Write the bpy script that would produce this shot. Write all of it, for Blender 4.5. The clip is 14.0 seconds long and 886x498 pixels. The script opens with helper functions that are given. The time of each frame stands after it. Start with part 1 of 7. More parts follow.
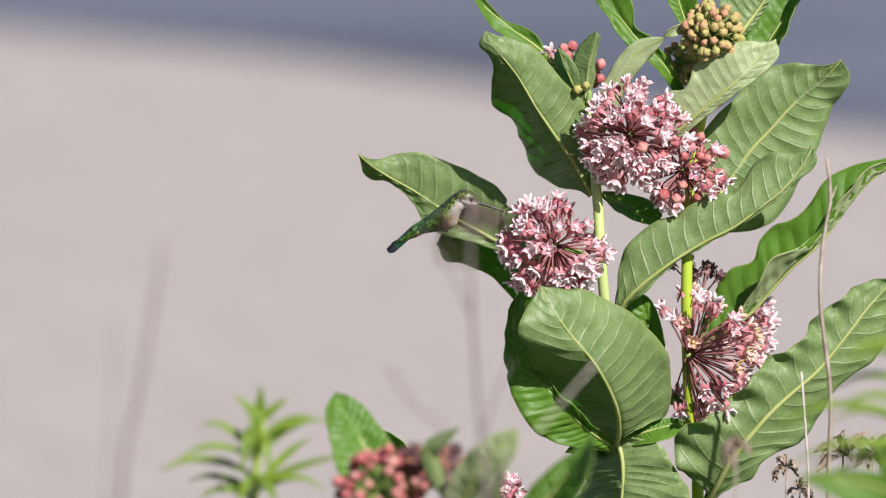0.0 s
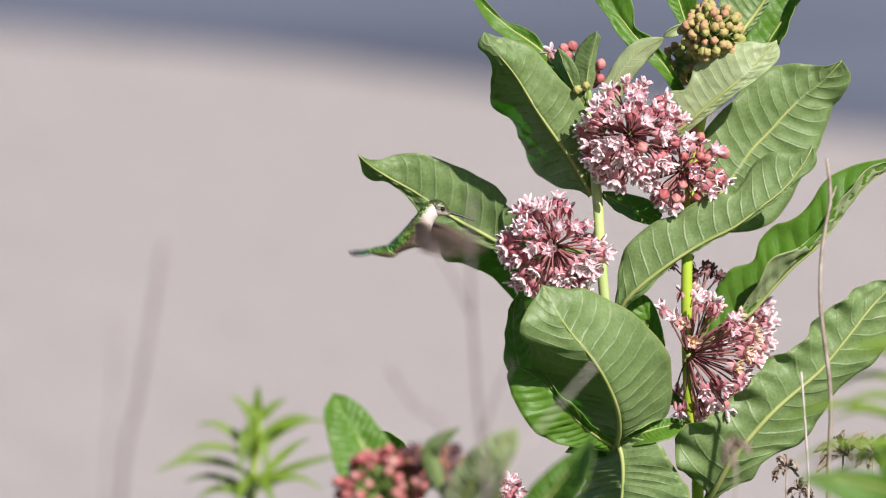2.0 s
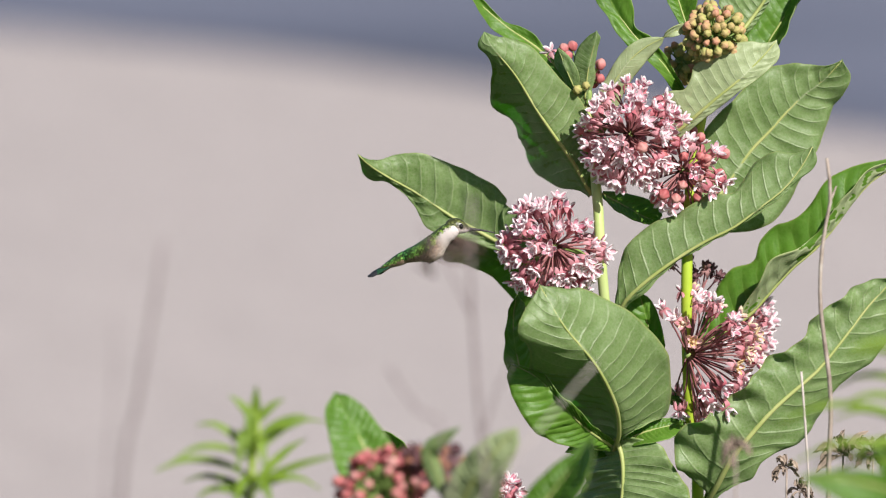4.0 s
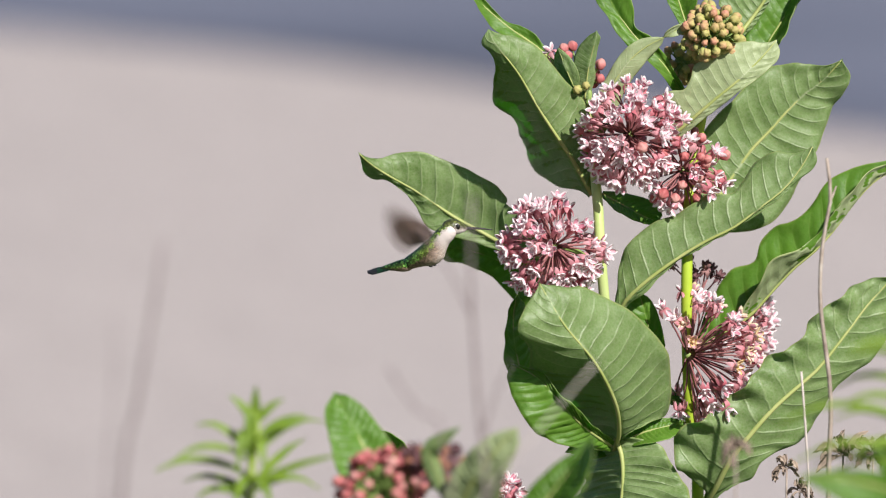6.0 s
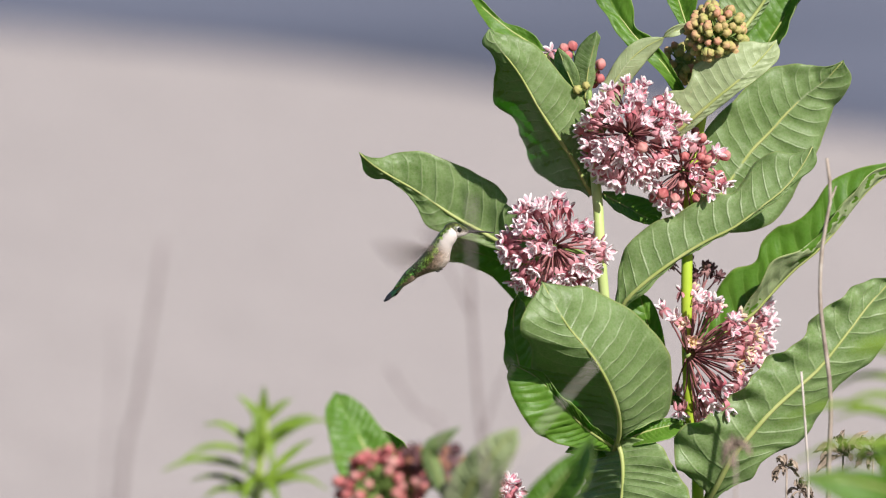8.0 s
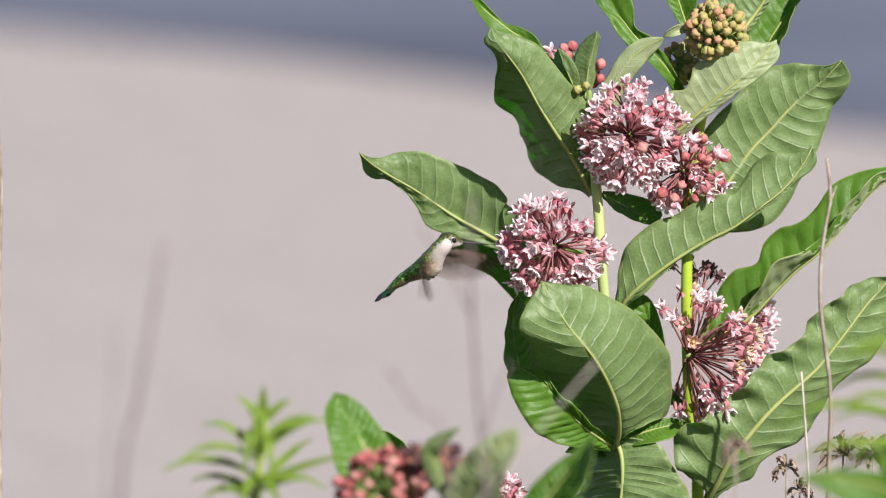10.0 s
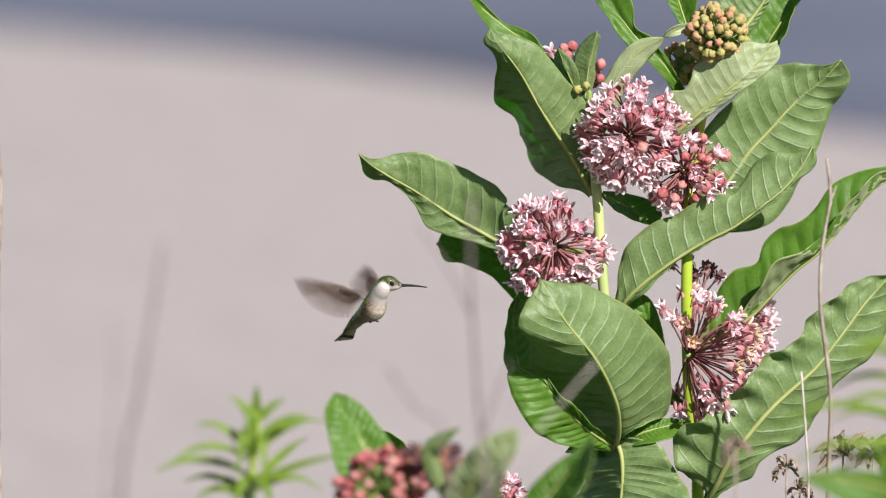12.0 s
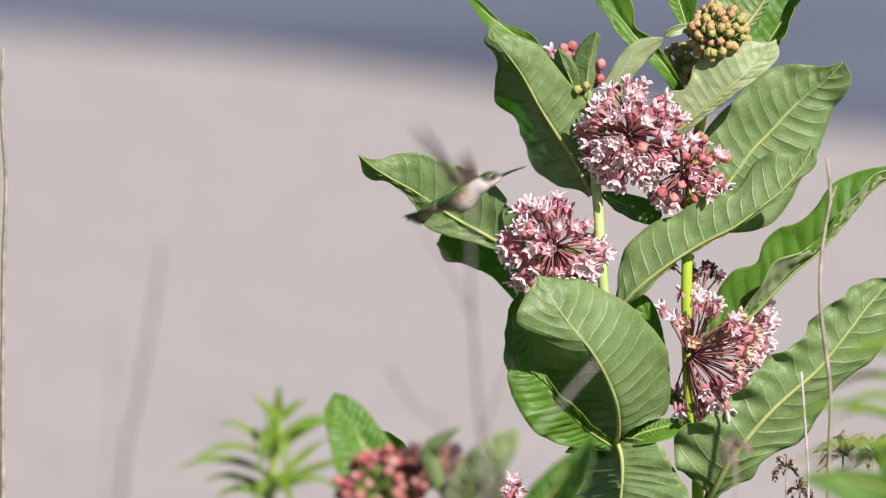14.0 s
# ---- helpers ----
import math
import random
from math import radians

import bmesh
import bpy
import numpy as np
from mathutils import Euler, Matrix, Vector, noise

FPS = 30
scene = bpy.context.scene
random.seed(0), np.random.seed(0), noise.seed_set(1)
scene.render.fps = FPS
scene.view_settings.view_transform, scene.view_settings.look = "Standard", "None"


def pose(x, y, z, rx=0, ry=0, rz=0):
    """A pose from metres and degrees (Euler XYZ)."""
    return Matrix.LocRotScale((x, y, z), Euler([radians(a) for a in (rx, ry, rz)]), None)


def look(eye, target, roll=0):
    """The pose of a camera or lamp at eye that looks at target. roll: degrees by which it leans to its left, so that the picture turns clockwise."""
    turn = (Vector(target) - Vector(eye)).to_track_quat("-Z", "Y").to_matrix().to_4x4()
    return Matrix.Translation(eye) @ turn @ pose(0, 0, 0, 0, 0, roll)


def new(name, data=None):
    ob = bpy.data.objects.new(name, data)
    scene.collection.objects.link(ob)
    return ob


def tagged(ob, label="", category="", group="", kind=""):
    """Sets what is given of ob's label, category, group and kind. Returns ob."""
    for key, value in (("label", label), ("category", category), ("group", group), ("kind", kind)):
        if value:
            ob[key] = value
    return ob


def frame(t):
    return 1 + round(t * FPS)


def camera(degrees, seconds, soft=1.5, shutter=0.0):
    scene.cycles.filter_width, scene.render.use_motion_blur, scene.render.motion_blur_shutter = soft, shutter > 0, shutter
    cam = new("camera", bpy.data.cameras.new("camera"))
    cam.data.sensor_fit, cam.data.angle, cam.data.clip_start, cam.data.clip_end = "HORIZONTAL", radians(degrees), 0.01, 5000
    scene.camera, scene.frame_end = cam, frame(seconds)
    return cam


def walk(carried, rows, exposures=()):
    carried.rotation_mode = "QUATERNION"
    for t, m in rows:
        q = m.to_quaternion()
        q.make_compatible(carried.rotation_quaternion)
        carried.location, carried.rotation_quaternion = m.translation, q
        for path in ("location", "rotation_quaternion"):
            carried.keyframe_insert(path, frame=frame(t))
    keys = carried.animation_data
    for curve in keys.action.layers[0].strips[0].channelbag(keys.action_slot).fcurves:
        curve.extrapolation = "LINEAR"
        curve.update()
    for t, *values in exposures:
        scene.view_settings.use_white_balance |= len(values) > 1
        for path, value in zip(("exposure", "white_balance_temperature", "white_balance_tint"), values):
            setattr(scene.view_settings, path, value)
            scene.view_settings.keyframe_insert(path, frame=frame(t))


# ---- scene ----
CENTRE_HEIGHT = 0.80

# ---- camera: a long lens on a tripod, standing still ----
cam = camera(5.0, 14.0, soft=1.15, shutter=0.5)
cam.data.dof.use_dof = True
cam.data.dof.focus_distance = 6.98
cam.data.dof.aperture_fstop = 5.6
STAND = look((0.0, -6.9478, CENTRE_HEIGHT + 0.8531), (0.0, 0.0, CENTRE_HEIGHT))
walk(cam, [(0.0, STAND), (14.0, STAND)], exposures=((0.0, 0.54), (14.0, 0.54)))

# ---- daylight ----
SUN_FROM = Vector((0.44, -0.66, 0.61)).normalized()
world = bpy.data.worlds.new("daylight")
scene.world = world
world.use_nodes = True
sky = world.node_tree.nodes.new("ShaderNodeTexSky")
sky.sky_type = "NISHITA"
sky.sun_disc = False
sky.sun_elevation = math.asin(SUN_FROM.z)
sky.sun_rotation = math.atan2(SUN_FROM.x, SUN_FROM.y)
back = world.node_tree.nodes["Background"]
back.inputs["Strength"].default_value = 0.05
world.node_tree.links.new(sky.outputs["Color"], back.inputs["Color"])
sun_lamp = bpy.data.lights.new("sun", "SUN")
sun_lamp.energy = 5.0
sun_lamp.angle = radians(0.53)
sun_lamp.color = (1.0, 0.955, 0.925)
sun = new("sun", sun_lamp)
sun.matrix_world = look(SUN_FROM * 30, (0, 0, 0))


# ---- materials ----
def material(name):
    m = bpy.data.materials.new(name)
    m.use_nodes = True
    t = m.node_tree
    return m, t, t.nodes["Principled BSDF"]


def node(t, kind, **values):
    n = t.nodes.new(kind)
    for key, value in values.items():
        n.inputs[key.replace("_", " ")].default_value = value
    return n


def ramp(t, source, stops):
    n = t.nodes.new("ShaderNodeValToRGB")
    n.color_ramp.elements[0].position, n.color_ramp.elements[0].color = stops[0][0], (*stops[0][1], 1)
    n.color_ramp.elements[1].position, n.color_ramp.elements[1].color = stops[-1][0], (*stops[-1][1], 1)
    for place, colour in stops[1:-1]:
        e = n.color_ramp.elements.new(place)
        e.color = (*colour, 1)
    t.links.new(source, n.inputs["Fac"])
    return n.outputs["Color"]


def maths(t, operation, a, b=0.5):
    n = t.nodes.new("ShaderNodeMath")
    n.operation = operation
    for socket, value in zip(n.inputs, (a, b)):
        if isinstance(value, (int, float)):
            socket.default_value = value
        else:
            t.links.new(value, socket)
    return n.outputs[0]


def mixed(t, fac, a, b, blend="MIX"):
    n = t.nodes.new("ShaderNodeMix")
    n.data_type, n.blend_type = "RGBA", blend
    for socket, value in ((n.inputs[0], fac), (n.inputs[6], a), (n.inputs[7], b)):
        if isinstance(value, (int, float)):
            socket.default_value = value
        elif isinstance(value, tuple):
            socket.default_value = (*value, 1)
        else:
            t.links.new(value, socket)
    return n.outputs[2]


def noise_at(t, scale, detail=4.0, coord="Object", rough=0.55):
    c = t.nodes.new("ShaderNodeTexCoord")
    n = node(t, "ShaderNodeTexNoise", Scale=scale, Detail=detail, Roughness=rough)
    t.links.new(c.outputs[coord], n.inputs["Vector"])
    return n.outputs["Fac"]


def bumped(t, shader, height, strength, distance):
    b = node(t, "ShaderNodeBump", Strength=strength, Distance=distance)
    t.links.new(height, b.inputs["Height"])
    t.links.new(b.outputs["Normal"], shader.inputs["Normal"])


def translucent(t, shader, colour, share):
    """Light that passes through a thin leaf or petal."""
    out = t.nodes["Material Output"]
    tr = t.nodes.new("ShaderNodeBsdfTranslucent")
    mx = t.nodes.new("ShaderNodeMixShader")
    mx.inputs[0].default_value = share
    if isinstance(colour, tuple):
        tr.inputs["Color"].default_value = (*colour, 1)
    else:
        t.links.new(colour, tr.inputs["Color"])
    t.links.new(shader.outputs[0], mx.inputs[1])
    t.links.new(tr.outputs[0], mx.inputs[2])
    t.links.new(mx.outputs[0], out.inputs["Surface"])


def leaf_material(name, blade, blade_2, vein, rough, share, through_colour, veins=17.0, vein_depth=0.5, sheen=0.3, line_share=0.6, fuzz=0.0):
    """A net-veined blade: side veins run from the midrib to loops at the margin."""
    m, t, sh = material(name)
    uv = t.nodes.new("ShaderNodeUVMap")
    uv.uv_map = "blade"
    sep = t.nodes.new("ShaderNodeSeparateXYZ")
    t.links.new(uv.outputs["UV"], sep.inputs[0])
    s, v = sep.outputs[0], sep.outputs[1]
    across = maths(t, "ABSOLUTE", maths(t, "SUBTRACT", maths(t, "MULTIPLY", v, 2.0), 1.0))
    wob = maths(t, "MULTIPLY", maths(t, "SUBTRACT", noise_at(t, 42.0, 3.0), 0.5), 0.55)
    bend = maths(t, "POWER", across, 2.2)
    run = maths(t, "SUBTRACT", maths(t, "MULTIPLY", s, veins), maths(t, "ADD", maths(t, "MULTIPLY", across, 0.75), maths(t, "MULTIPLY", bend, 0.7)))
    run = maths(t, "ADD", run, wob)
    # the two sides are out of step
    run = maths(t, "ADD", run, maths(t, "MULTIPLY", maths(t, "GREATER_THAN", v, 0.5), 0.43))
    saw = maths(t, "FRACT", run)
    off = maths(t, "ABSOLUTE", maths(t, "SUBTRACT", saw, 0.5))
    line = maths(t, "SUBTRACT", 1.0, maths(t, "MULTIPLY", off, 11.0))
    line = maths(t, "MAXIMUM", line, 0.0)
    fade = maths(t, "SUBTRACT", 1.0, maths(t, "POWER", across, 5.0))
    line = maths(t, "MULTIPLY", line, fade)
    # fine net between the side veins
    c = t.nodes.new("ShaderNodeTexCoord")
    vor = node(t, "ShaderNodeTexVoronoi", Scale=420.0)
    vor.feature = "DISTANCE_TO_EDGE"
    t.links.new(c.outputs["Object"], vor.inputs["Vector"])
    net = maths(t, "SUBTRACT", 0.16, vor.outputs["Distance"])
    net = maths(t, "MULTIPLY", maths(t, "MAXIMUM", net, 0.0), 2.0)
    mott = noise_at(t, 38.0, 5.0)
    base = ramp(t, mott, [(0.3, blade), (0.72, blade_2)])
    speck = noise_at(t, 420.0, 3.0)
    base = mixed(t, maths(t, "MULTIPLY", maths(t, "SUBTRACT", speck, 0.35), 0.7), base, vein)
    base = mixed(t, maths(t, "MULTIPLY", net, 0.6), base, vein)
    weak = maths(t, "ADD", maths(t, "MULTIPLY", noise_at(t, 24.0, 2.0), 1.4), 0.0)
    base = mixed(t, maths(t, "MULTIPLY", maths(t, "MULTIPLY", line, line_share), weak), base, vein)
    rib = maths(t, "MAXIMUM", maths(t, "SUBTRACT", 1.0, maths(t, "MULTIPLY", across, 22.0)), 0.0)
    base = mixed(t, rib, base, vein)
    rim = maths(t, "MULTIPLY", maths(t, "GREATER_THAN", across, 0.972), 0.6)
    base = mixed(t, rim, base, (0.36, 0.40, 0.14))
    t.links.new(base, sh.inputs["Base Color"])
    rg = maths(t, "ADD", maths(t, "MULTIPLY", noise_at(t, 60.0, 3.0), 0.2), rough - 0.1)
    t.links.new(rg, sh.inputs["Roughness"])
    sh.inputs["Specular IOR Level"].default_value = sheen
    # a felt of short pale hairs
    sh.inputs["Sheen Weight"].default_value = fuzz
    sh.inputs["Sheen Roughness"].default_value = 0.4
    ridge = maths(t, "MULTIPLY", line, -0.55 * vein_depth)
    swell = maths(t, "ADD", maths(t, "ADD", ridge, maths(t, "MULTIPLY", off, -0.5 * vein_depth)),
                  maths(t, "MULTIPLY", noise_at(t, 650.0, 3.0), 0.35))
    bumped(t, sh, swell, 0.7, 0.0008)
    translucent(t, sh, mixed(t, 0.88, base, through_colour), share)
    return m


def plain_material(name, stops, scale, rough=0.6, detail=4.0, bump=0.0, bump_scale=300.0, share=0.0, sheen=0.4, by_object=0.0, metal=0.0, rise=None):
    """rise: (z at the foot, z at the top, share): the colour changes along the piece, from foot to top."""
    m, t, sh = material(name)
    fac = noise_at(t, scale, detail)
    if by_object:
        info = t.nodes.new("ShaderNodeObjectInfo")
        fac = maths(t, "ADD", maths(t, "MULTIPLY", fac, 1 - by_object), maths(t, "MULTIPLY", info.outputs["Random"], by_object))
    if rise:
        c = t.nodes.new("ShaderNodeTexCoord")
        sep = t.nodes.new("ShaderNodeSeparateXYZ")
        t.links.new(c.outputs["Object"], sep.inputs[0])
        part_way = maths(t, "DIVIDE", maths(t, "SUBTRACT", sep.outputs[2], rise[0]), rise[1] - rise[0])
        fac = maths(t, "ADD", maths(t, "MULTIPLY", fac, 1 - rise[2]), maths(t, "MULTIPLY", part_way, rise[2]))
    col = ramp(t, fac, stops)
    t.links.new(col, sh.inputs["Base Color"])
    sh.inputs["Roughness"].default_value = rough
    sh.inputs["Specular IOR Level"].default_value = sheen
    sh.inputs["Metallic"].default_value = metal
    if bump:
        bumped(t, sh, noise_at(t, bump_scale, 4.0), bump, 0.001)
    if share:
        translucent(t, sh, col, share)
    return m


LEAF_TOP = leaf_material("leaf_upper_side", (0.070, 0.165, 0.014), (0.118, 0.245, 0.024), (0.23, 0.37, 0.07), 0.45, 0.46, (0.24, 0.58, 0.018), vein_depth=0.35, sheen=0.45, line_share=0.7)
LEAF_UNDER = leaf_material("leaf_underside", (0.126, 0.203, 0.050), (0.226, 0.320, 0.114), (0.48, 0.55, 0.31), 0.48, 0.44, (0.12, 0.56, 0.012), vein_depth=-1.2, sheen=0.5, line_share=0.5, fuzz=0.05)
LEAF_PALE = leaf_material("pale_leaf_underside", (0.29, 0.355, 0.165), (0.37, 0.445, 0.225), (0.50, 0.56, 0.34), 0.48, 0.28, (0.10, 0.32, 0.01), vein_depth=-0.45, sheen=0.45, line_share=0.6)
RIB = plain_material("leaf_midrib", [(0.3, (0.31, 0.37, 0.10)), (0.7, (0.44, 0.47, 0.18))], 40, 0.5, share=0.15)
STEM = plain_material("milkweed_stem", [(0.3, (0.33, 0.46, 0.03)), (0.7, (0.42, 0.55, 0.055))], 25, 0.5, bump=0.15, share=0.1)
STEM_PALE = plain_material("pale_milkweed_stem", [(0.3, (0.38, 0.50, 0.14)), (0.7, (0.52, 0.60, 0.25))], 25, 0.42, bump=0.15, share=0.1)
PETAL = plain_material("milkweed_petal", [(0.18, (0.48, 0.11, 0.14)), (0.46, (0.72, 0.33, 0.37)), (0.82, (0.88, 0.66, 0.67))], 380, 0.55, share=0.42, by_object=0.45, rise=(0.001, -0.0085, 0.35))
HOOD = plain_material("milkweed_hood", [(0.15, (0.78, 0.50, 0.56)), (0.4, (0.88, 0.73, 0.76)), (0.75, (0.92, 0.87, 0.87))], 200, 0.5, share=0.35, by_object=0.35, rise=(-0.001, 0.0045, 0.5))
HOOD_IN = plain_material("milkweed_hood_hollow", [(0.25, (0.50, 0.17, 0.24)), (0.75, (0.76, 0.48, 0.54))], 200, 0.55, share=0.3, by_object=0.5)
HOOD_OLD = plain_material("fading_hood", [(0.2, (0.84, 0.74, 0.62)), (0.8, (0.74, 0.54, 0.26))], 200, 0.5, share=0.25, by_object=0.7)
PEDICEL = plain_material("flower_stalk", [(0.3, (0.20, 0.06, 0.07)), (0.7, (0.40, 0.18, 0.17))], 120, 0.6, share=0.15, by_object=0.3)
PEDICEL_GREEN = plain_material("green_flower_stalk", [(0.3, (0.16, 0.26, 0.06)), (0.7, (0.26, 0.34, 0.10))], 120, 0.6)
BUD_PINK = plain_material("pink_bud", [(0.2, (0.27, 0.055, 0.06)), (0.5, (0.45, 0.125, 0.125)), (0.85, (0.58, 0.32, 0.28))], 160, 0.6, share=0.12, by_object=0.5, bump=0.4, bump_scale=500, rise=(-0.004, 0.004, 0.4))
BUD_GREEN = plain_material("green_bud", [(0.28, (0.27, 0.35, 0.085)), (0.52, (0.42, 0.36, 0.13)), (0.76, (0.52, 0.24, 0.16))], 130, 0.65, share=0.12, by_object=0.5, bump=0.5, bump_scale=700, rise=(-0.004, 0.0045, 0.4))
BUD_DARK = plain_material("withered_flower", [(0.2, (0.09, 0.035, 0.045)), (0.8, (0.28, 0.15, 0.14))], 200, 0.8, by_object=0.5)
BUD_BROWN = plain_material("browned_bud", [(0.2, (0.11, 0.035, 0.022)), (0.8, (0.30, 0.13, 0.075))], 200, 0.8, by_object=0.5)
TWIG = plain_material("dry_twig", [(0.25, (0.20, 0.15, 0.12)), (0.6, (0.36, 0.30, 0.25)), (0.85, (0.50, 0.45, 0.40))], 90, 0.8, bump=0.5)
DULL = plain_material("dull_stalk", [(0.25, (0.13, 0.10, 0.10)), (0.8, (0.26, 0.21, 0.21))], 60, 0.8, bump=0.3)
STRAW = plain_material("pale_straw", [(0.25, (0.42, 0.36, 0.32)), (0.8, (0.62, 0.55, 0.50))], 60, 0.8, bump=0.3)
DRIED = plain_material("dried_flower_head", [(0.25, (0.09, 0.06, 0.045)), (0.8, (0.42, 0.33, 0.26))], 250, 0.85, by_object=0.3)
BLADE = plain_material("narrow_leaf", [(0.25, (0.15, 0.26, 0.024)), (0.75, (0.26, 0.38, 0.045))], 60, 0.5, share=0.42)
SHOOT = plain_material("green_shoot", [(0.25, (0.28, 0.40, 0.04)), (0.75, (0.38, 0.50, 0.08))], 60, 0.5, share=0.25)


def ground_material():
    m, t, sh = material("pale_gravel")
    big, mid, fine = noise_at(t, 0.35, 4.0), noise_at(t, 6.0, 4.0), noise_at(t, 60.0, 5.0, rough=0.7)
    col = ramp(t, mid, [(0.3, (0.33, 0.292, 0.284)), (0.7, (0.45, 0.398, 0.386))])
    col = mixed(t, maths(t, "MULTIPLY", big, 0.25), col, (0.36, 0.335, 0.33))
    col = mixed(t, 0.55, col, ramp(t, fine, [(0.3, (0.22, 0.19, 0.17)), (0.55, (0.42, 0.37, 0.35)), (0.75, (0.62, 0.57, 0.54))]))
    # unseen dark soil and moss under the weeds, ragged-edged, added to cut bounced light
    c = t.nodes.new("ShaderNodeTexCoord")
    sep = t.nodes.new("ShaderNodeSeparateXYZ")
    t.links.new(c.outputs["Object"], sep.inputs[0])
    edge = maths(t, "ADD", sep.outputs[1], maths(t, "MULTIPLY", mid, 0.9))
    bounce_zone = maths(t, "LESS_THAN", edge, 2.9)
    bounce_cut = ramp(t, fine, [(0.3, (0.035, 0.032, 0.02)), (0.5, (0.055, 0.07, 0.025)), (0.75, (0.09, 0.10, 0.045))])
    col = mixed(t, bounce_zone, col, bounce_cut)
    t.links.new(col, sh.inputs["Base Color"])
    sh.inputs["Roughness"].default_value = 0.95
    bumped(t, sh, fine, 0.6, 0.01)
    return m


def asphalt_material():
    m, t, sh = material("worn_asphalt")
    c = t.nodes.new("ShaderNodeTexCoord")
    mp = t.nodes.new("ShaderNodeMapping")
    mp.inputs["Scale"].default_value = (0.5, 1.6, 1.0)
    t.links.new(c.outputs["Object"], mp.inputs["Vector"])
    n = node(t, "ShaderNodeTexNoise", Scale=1.0, Detail=3.0)
    t.links.new(mp.outputs["Vector"], n.inputs["Vector"])
    col = ramp(t, n.outputs["Fac"], [(0.35, (0.06, 0.075, 0.125)), (0.6, (0.13, 0.145, 0.205))])
    col = mixed(t, 0.4, col, ramp(t, noise_at(t, 90.0, 4.0), [(0.3, (0.05, 0.056, 0.08)), (0.7, (0.15, 0.156, 0.19))]))
    t.links.new(col, sh.inputs["Base Color"])
    sh.inputs["Roughness"].default_value = 0.9
    bumped(t, sh, noise_at(t, 150.0, 3.0), 0.5, 0.006)
    return m


# ---- mesh helpers ----
def mesh_of(name, verts, faces, mats, slots=None, uvs=None, smooth=True):
    me = bpy.data.meshes.new(name)
    me.from_pydata([tuple(v) for v in verts], [], faces)
    for m in mats:
        me.materials.append(m)
    if slots:
        me.polygons.foreach_set("material_index", slots)
    if uvs:
        layer = me.uv_layers.new(name="blade")
        flat = np.array([uvs[i] for f in faces for i in f], dtype=np.float32).ravel()
        layer.data.foreach_set("uv", flat)
    me.polygons.foreach_set("use_smooth", [smooth] * len(faces))
    me.update()
    return me


def thing(name, place, label, category, group=""):
    ob = new(name)
    ob.empty_display_size = 0.02
    ob.location = place
    return tagged(ob, label, category, group)


def under(name, me, parent, place=(0, 0, 0), label=""):
    ob = new(name, me)
    ob.parent = parent
    ob.location = place
    return tagged(ob, label) if label else ob


def spline(points, n):
    """n + 1 places along a smooth curve through the points, and its directions."""
    p = [Vector(q) for q in points]
    p = [p[0] * 2 - p[1]] + p + [p[-1] * 2 - p[-2]]
    spans = len(p) - 3
    out = []
    fine = max(4 * n, 60)
    for i in range(fine + 1):
        u = min(i / fine * spans, spans - 1e-6)
        k = int(u)
        f = u - k
        a, b, c, d = p[k:k + 4]
        out.append(0.5 * (2 * b + (c - a) * f + (2 * a - 5 * b + 4 * c - d) * f * f + (3 * b - a - 3 * c + d) * f ** 3))
    step = [0.0]
    for a, b in zip(out, out[1:]):
        step.append(step[-1] + (b - a).length)
    even, k = [], 0
    for i in range(n + 1):
        want = step[-1] * i / n
        while k < len(out) - 2 and step[k + 1] < want:
            k += 1
        even.append(out[k].lerp(out[k + 1], min(1.0, (want - step[k]) / max(step[k + 1] - step[k], 1e-9))))
    out = even
    way = [(out[min(i + 1, n)] - out[max(i - 1, 0)]).normalized() for i in range(n + 1)]
    return out, way


def tube(points, r0, r1, n=14, sides=8, knots=0.0, seed=1):
    """Verts and faces of a tapered round stalk through the points."""
    line, way = spline(points, n)
    rnd = random.Random(seed)
    verts, faces = [], []
    for i, (c, t) in enumerate(zip(line, way)):
        a = t.orthogonal().normalized() if i == 0 else (a - t * a.dot(t)).normalized()
        b = t.cross(a)
        r = (r0 + (r1 - r0) * i / n) * (1 + knots * rnd.uniform(-1, 1))
        for j in range(sides):
            q = 2 * math.pi * j / sides
            verts.append(c + (a * math.cos(q) + b * math.sin(q)) * r)
    for i in range(n):
        for j in range(sides):
            k = (j + 1) % sides
            faces.append((i * sides + j, i * sides + k, (i + 1) * sides + k, (i + 1) * sides + j))
    faces.append(tuple(range(sides))[::-1])
    faces.append(tuple(range(n * sides, (n + 1) * sides)))
    return verts, faces


def ball(verts, faces, centre, axes, rings=5, sides=8):
    """Add an ellipsoid with the three half axes."""
    k = len(verts)
    c, (ax, ay, az) = Vector(centre), axes
    verts.append(c + az)
    for i in range(1, rings):
        th = math.pi * i / rings
        for j in range(sides):
            q = 2 * math.pi * j / sides
            verts.append(c + az * math.cos(th) + (ax * math.cos(q) + ay * math.sin(q)) * math.sin(th))
    verts.append(c - az)
    for j in range(sides):
        faces.append((k, k + 1 + j, k + 1 + (j + 1) % sides))
    for i in range(rings - 2):
        for j in range(sides):
            a, b = k + 1 + i * sides + j, k + 1 + i * sides + (j + 1) % sides
            faces.append((a, a + sides, b + sides, b))
    last, k2 = len(verts) - 1, k + 1 + (rings - 2) * sides
    for j in range(sides):
        faces.append((last, k2 + (j + 1) % sides, k2 + j))


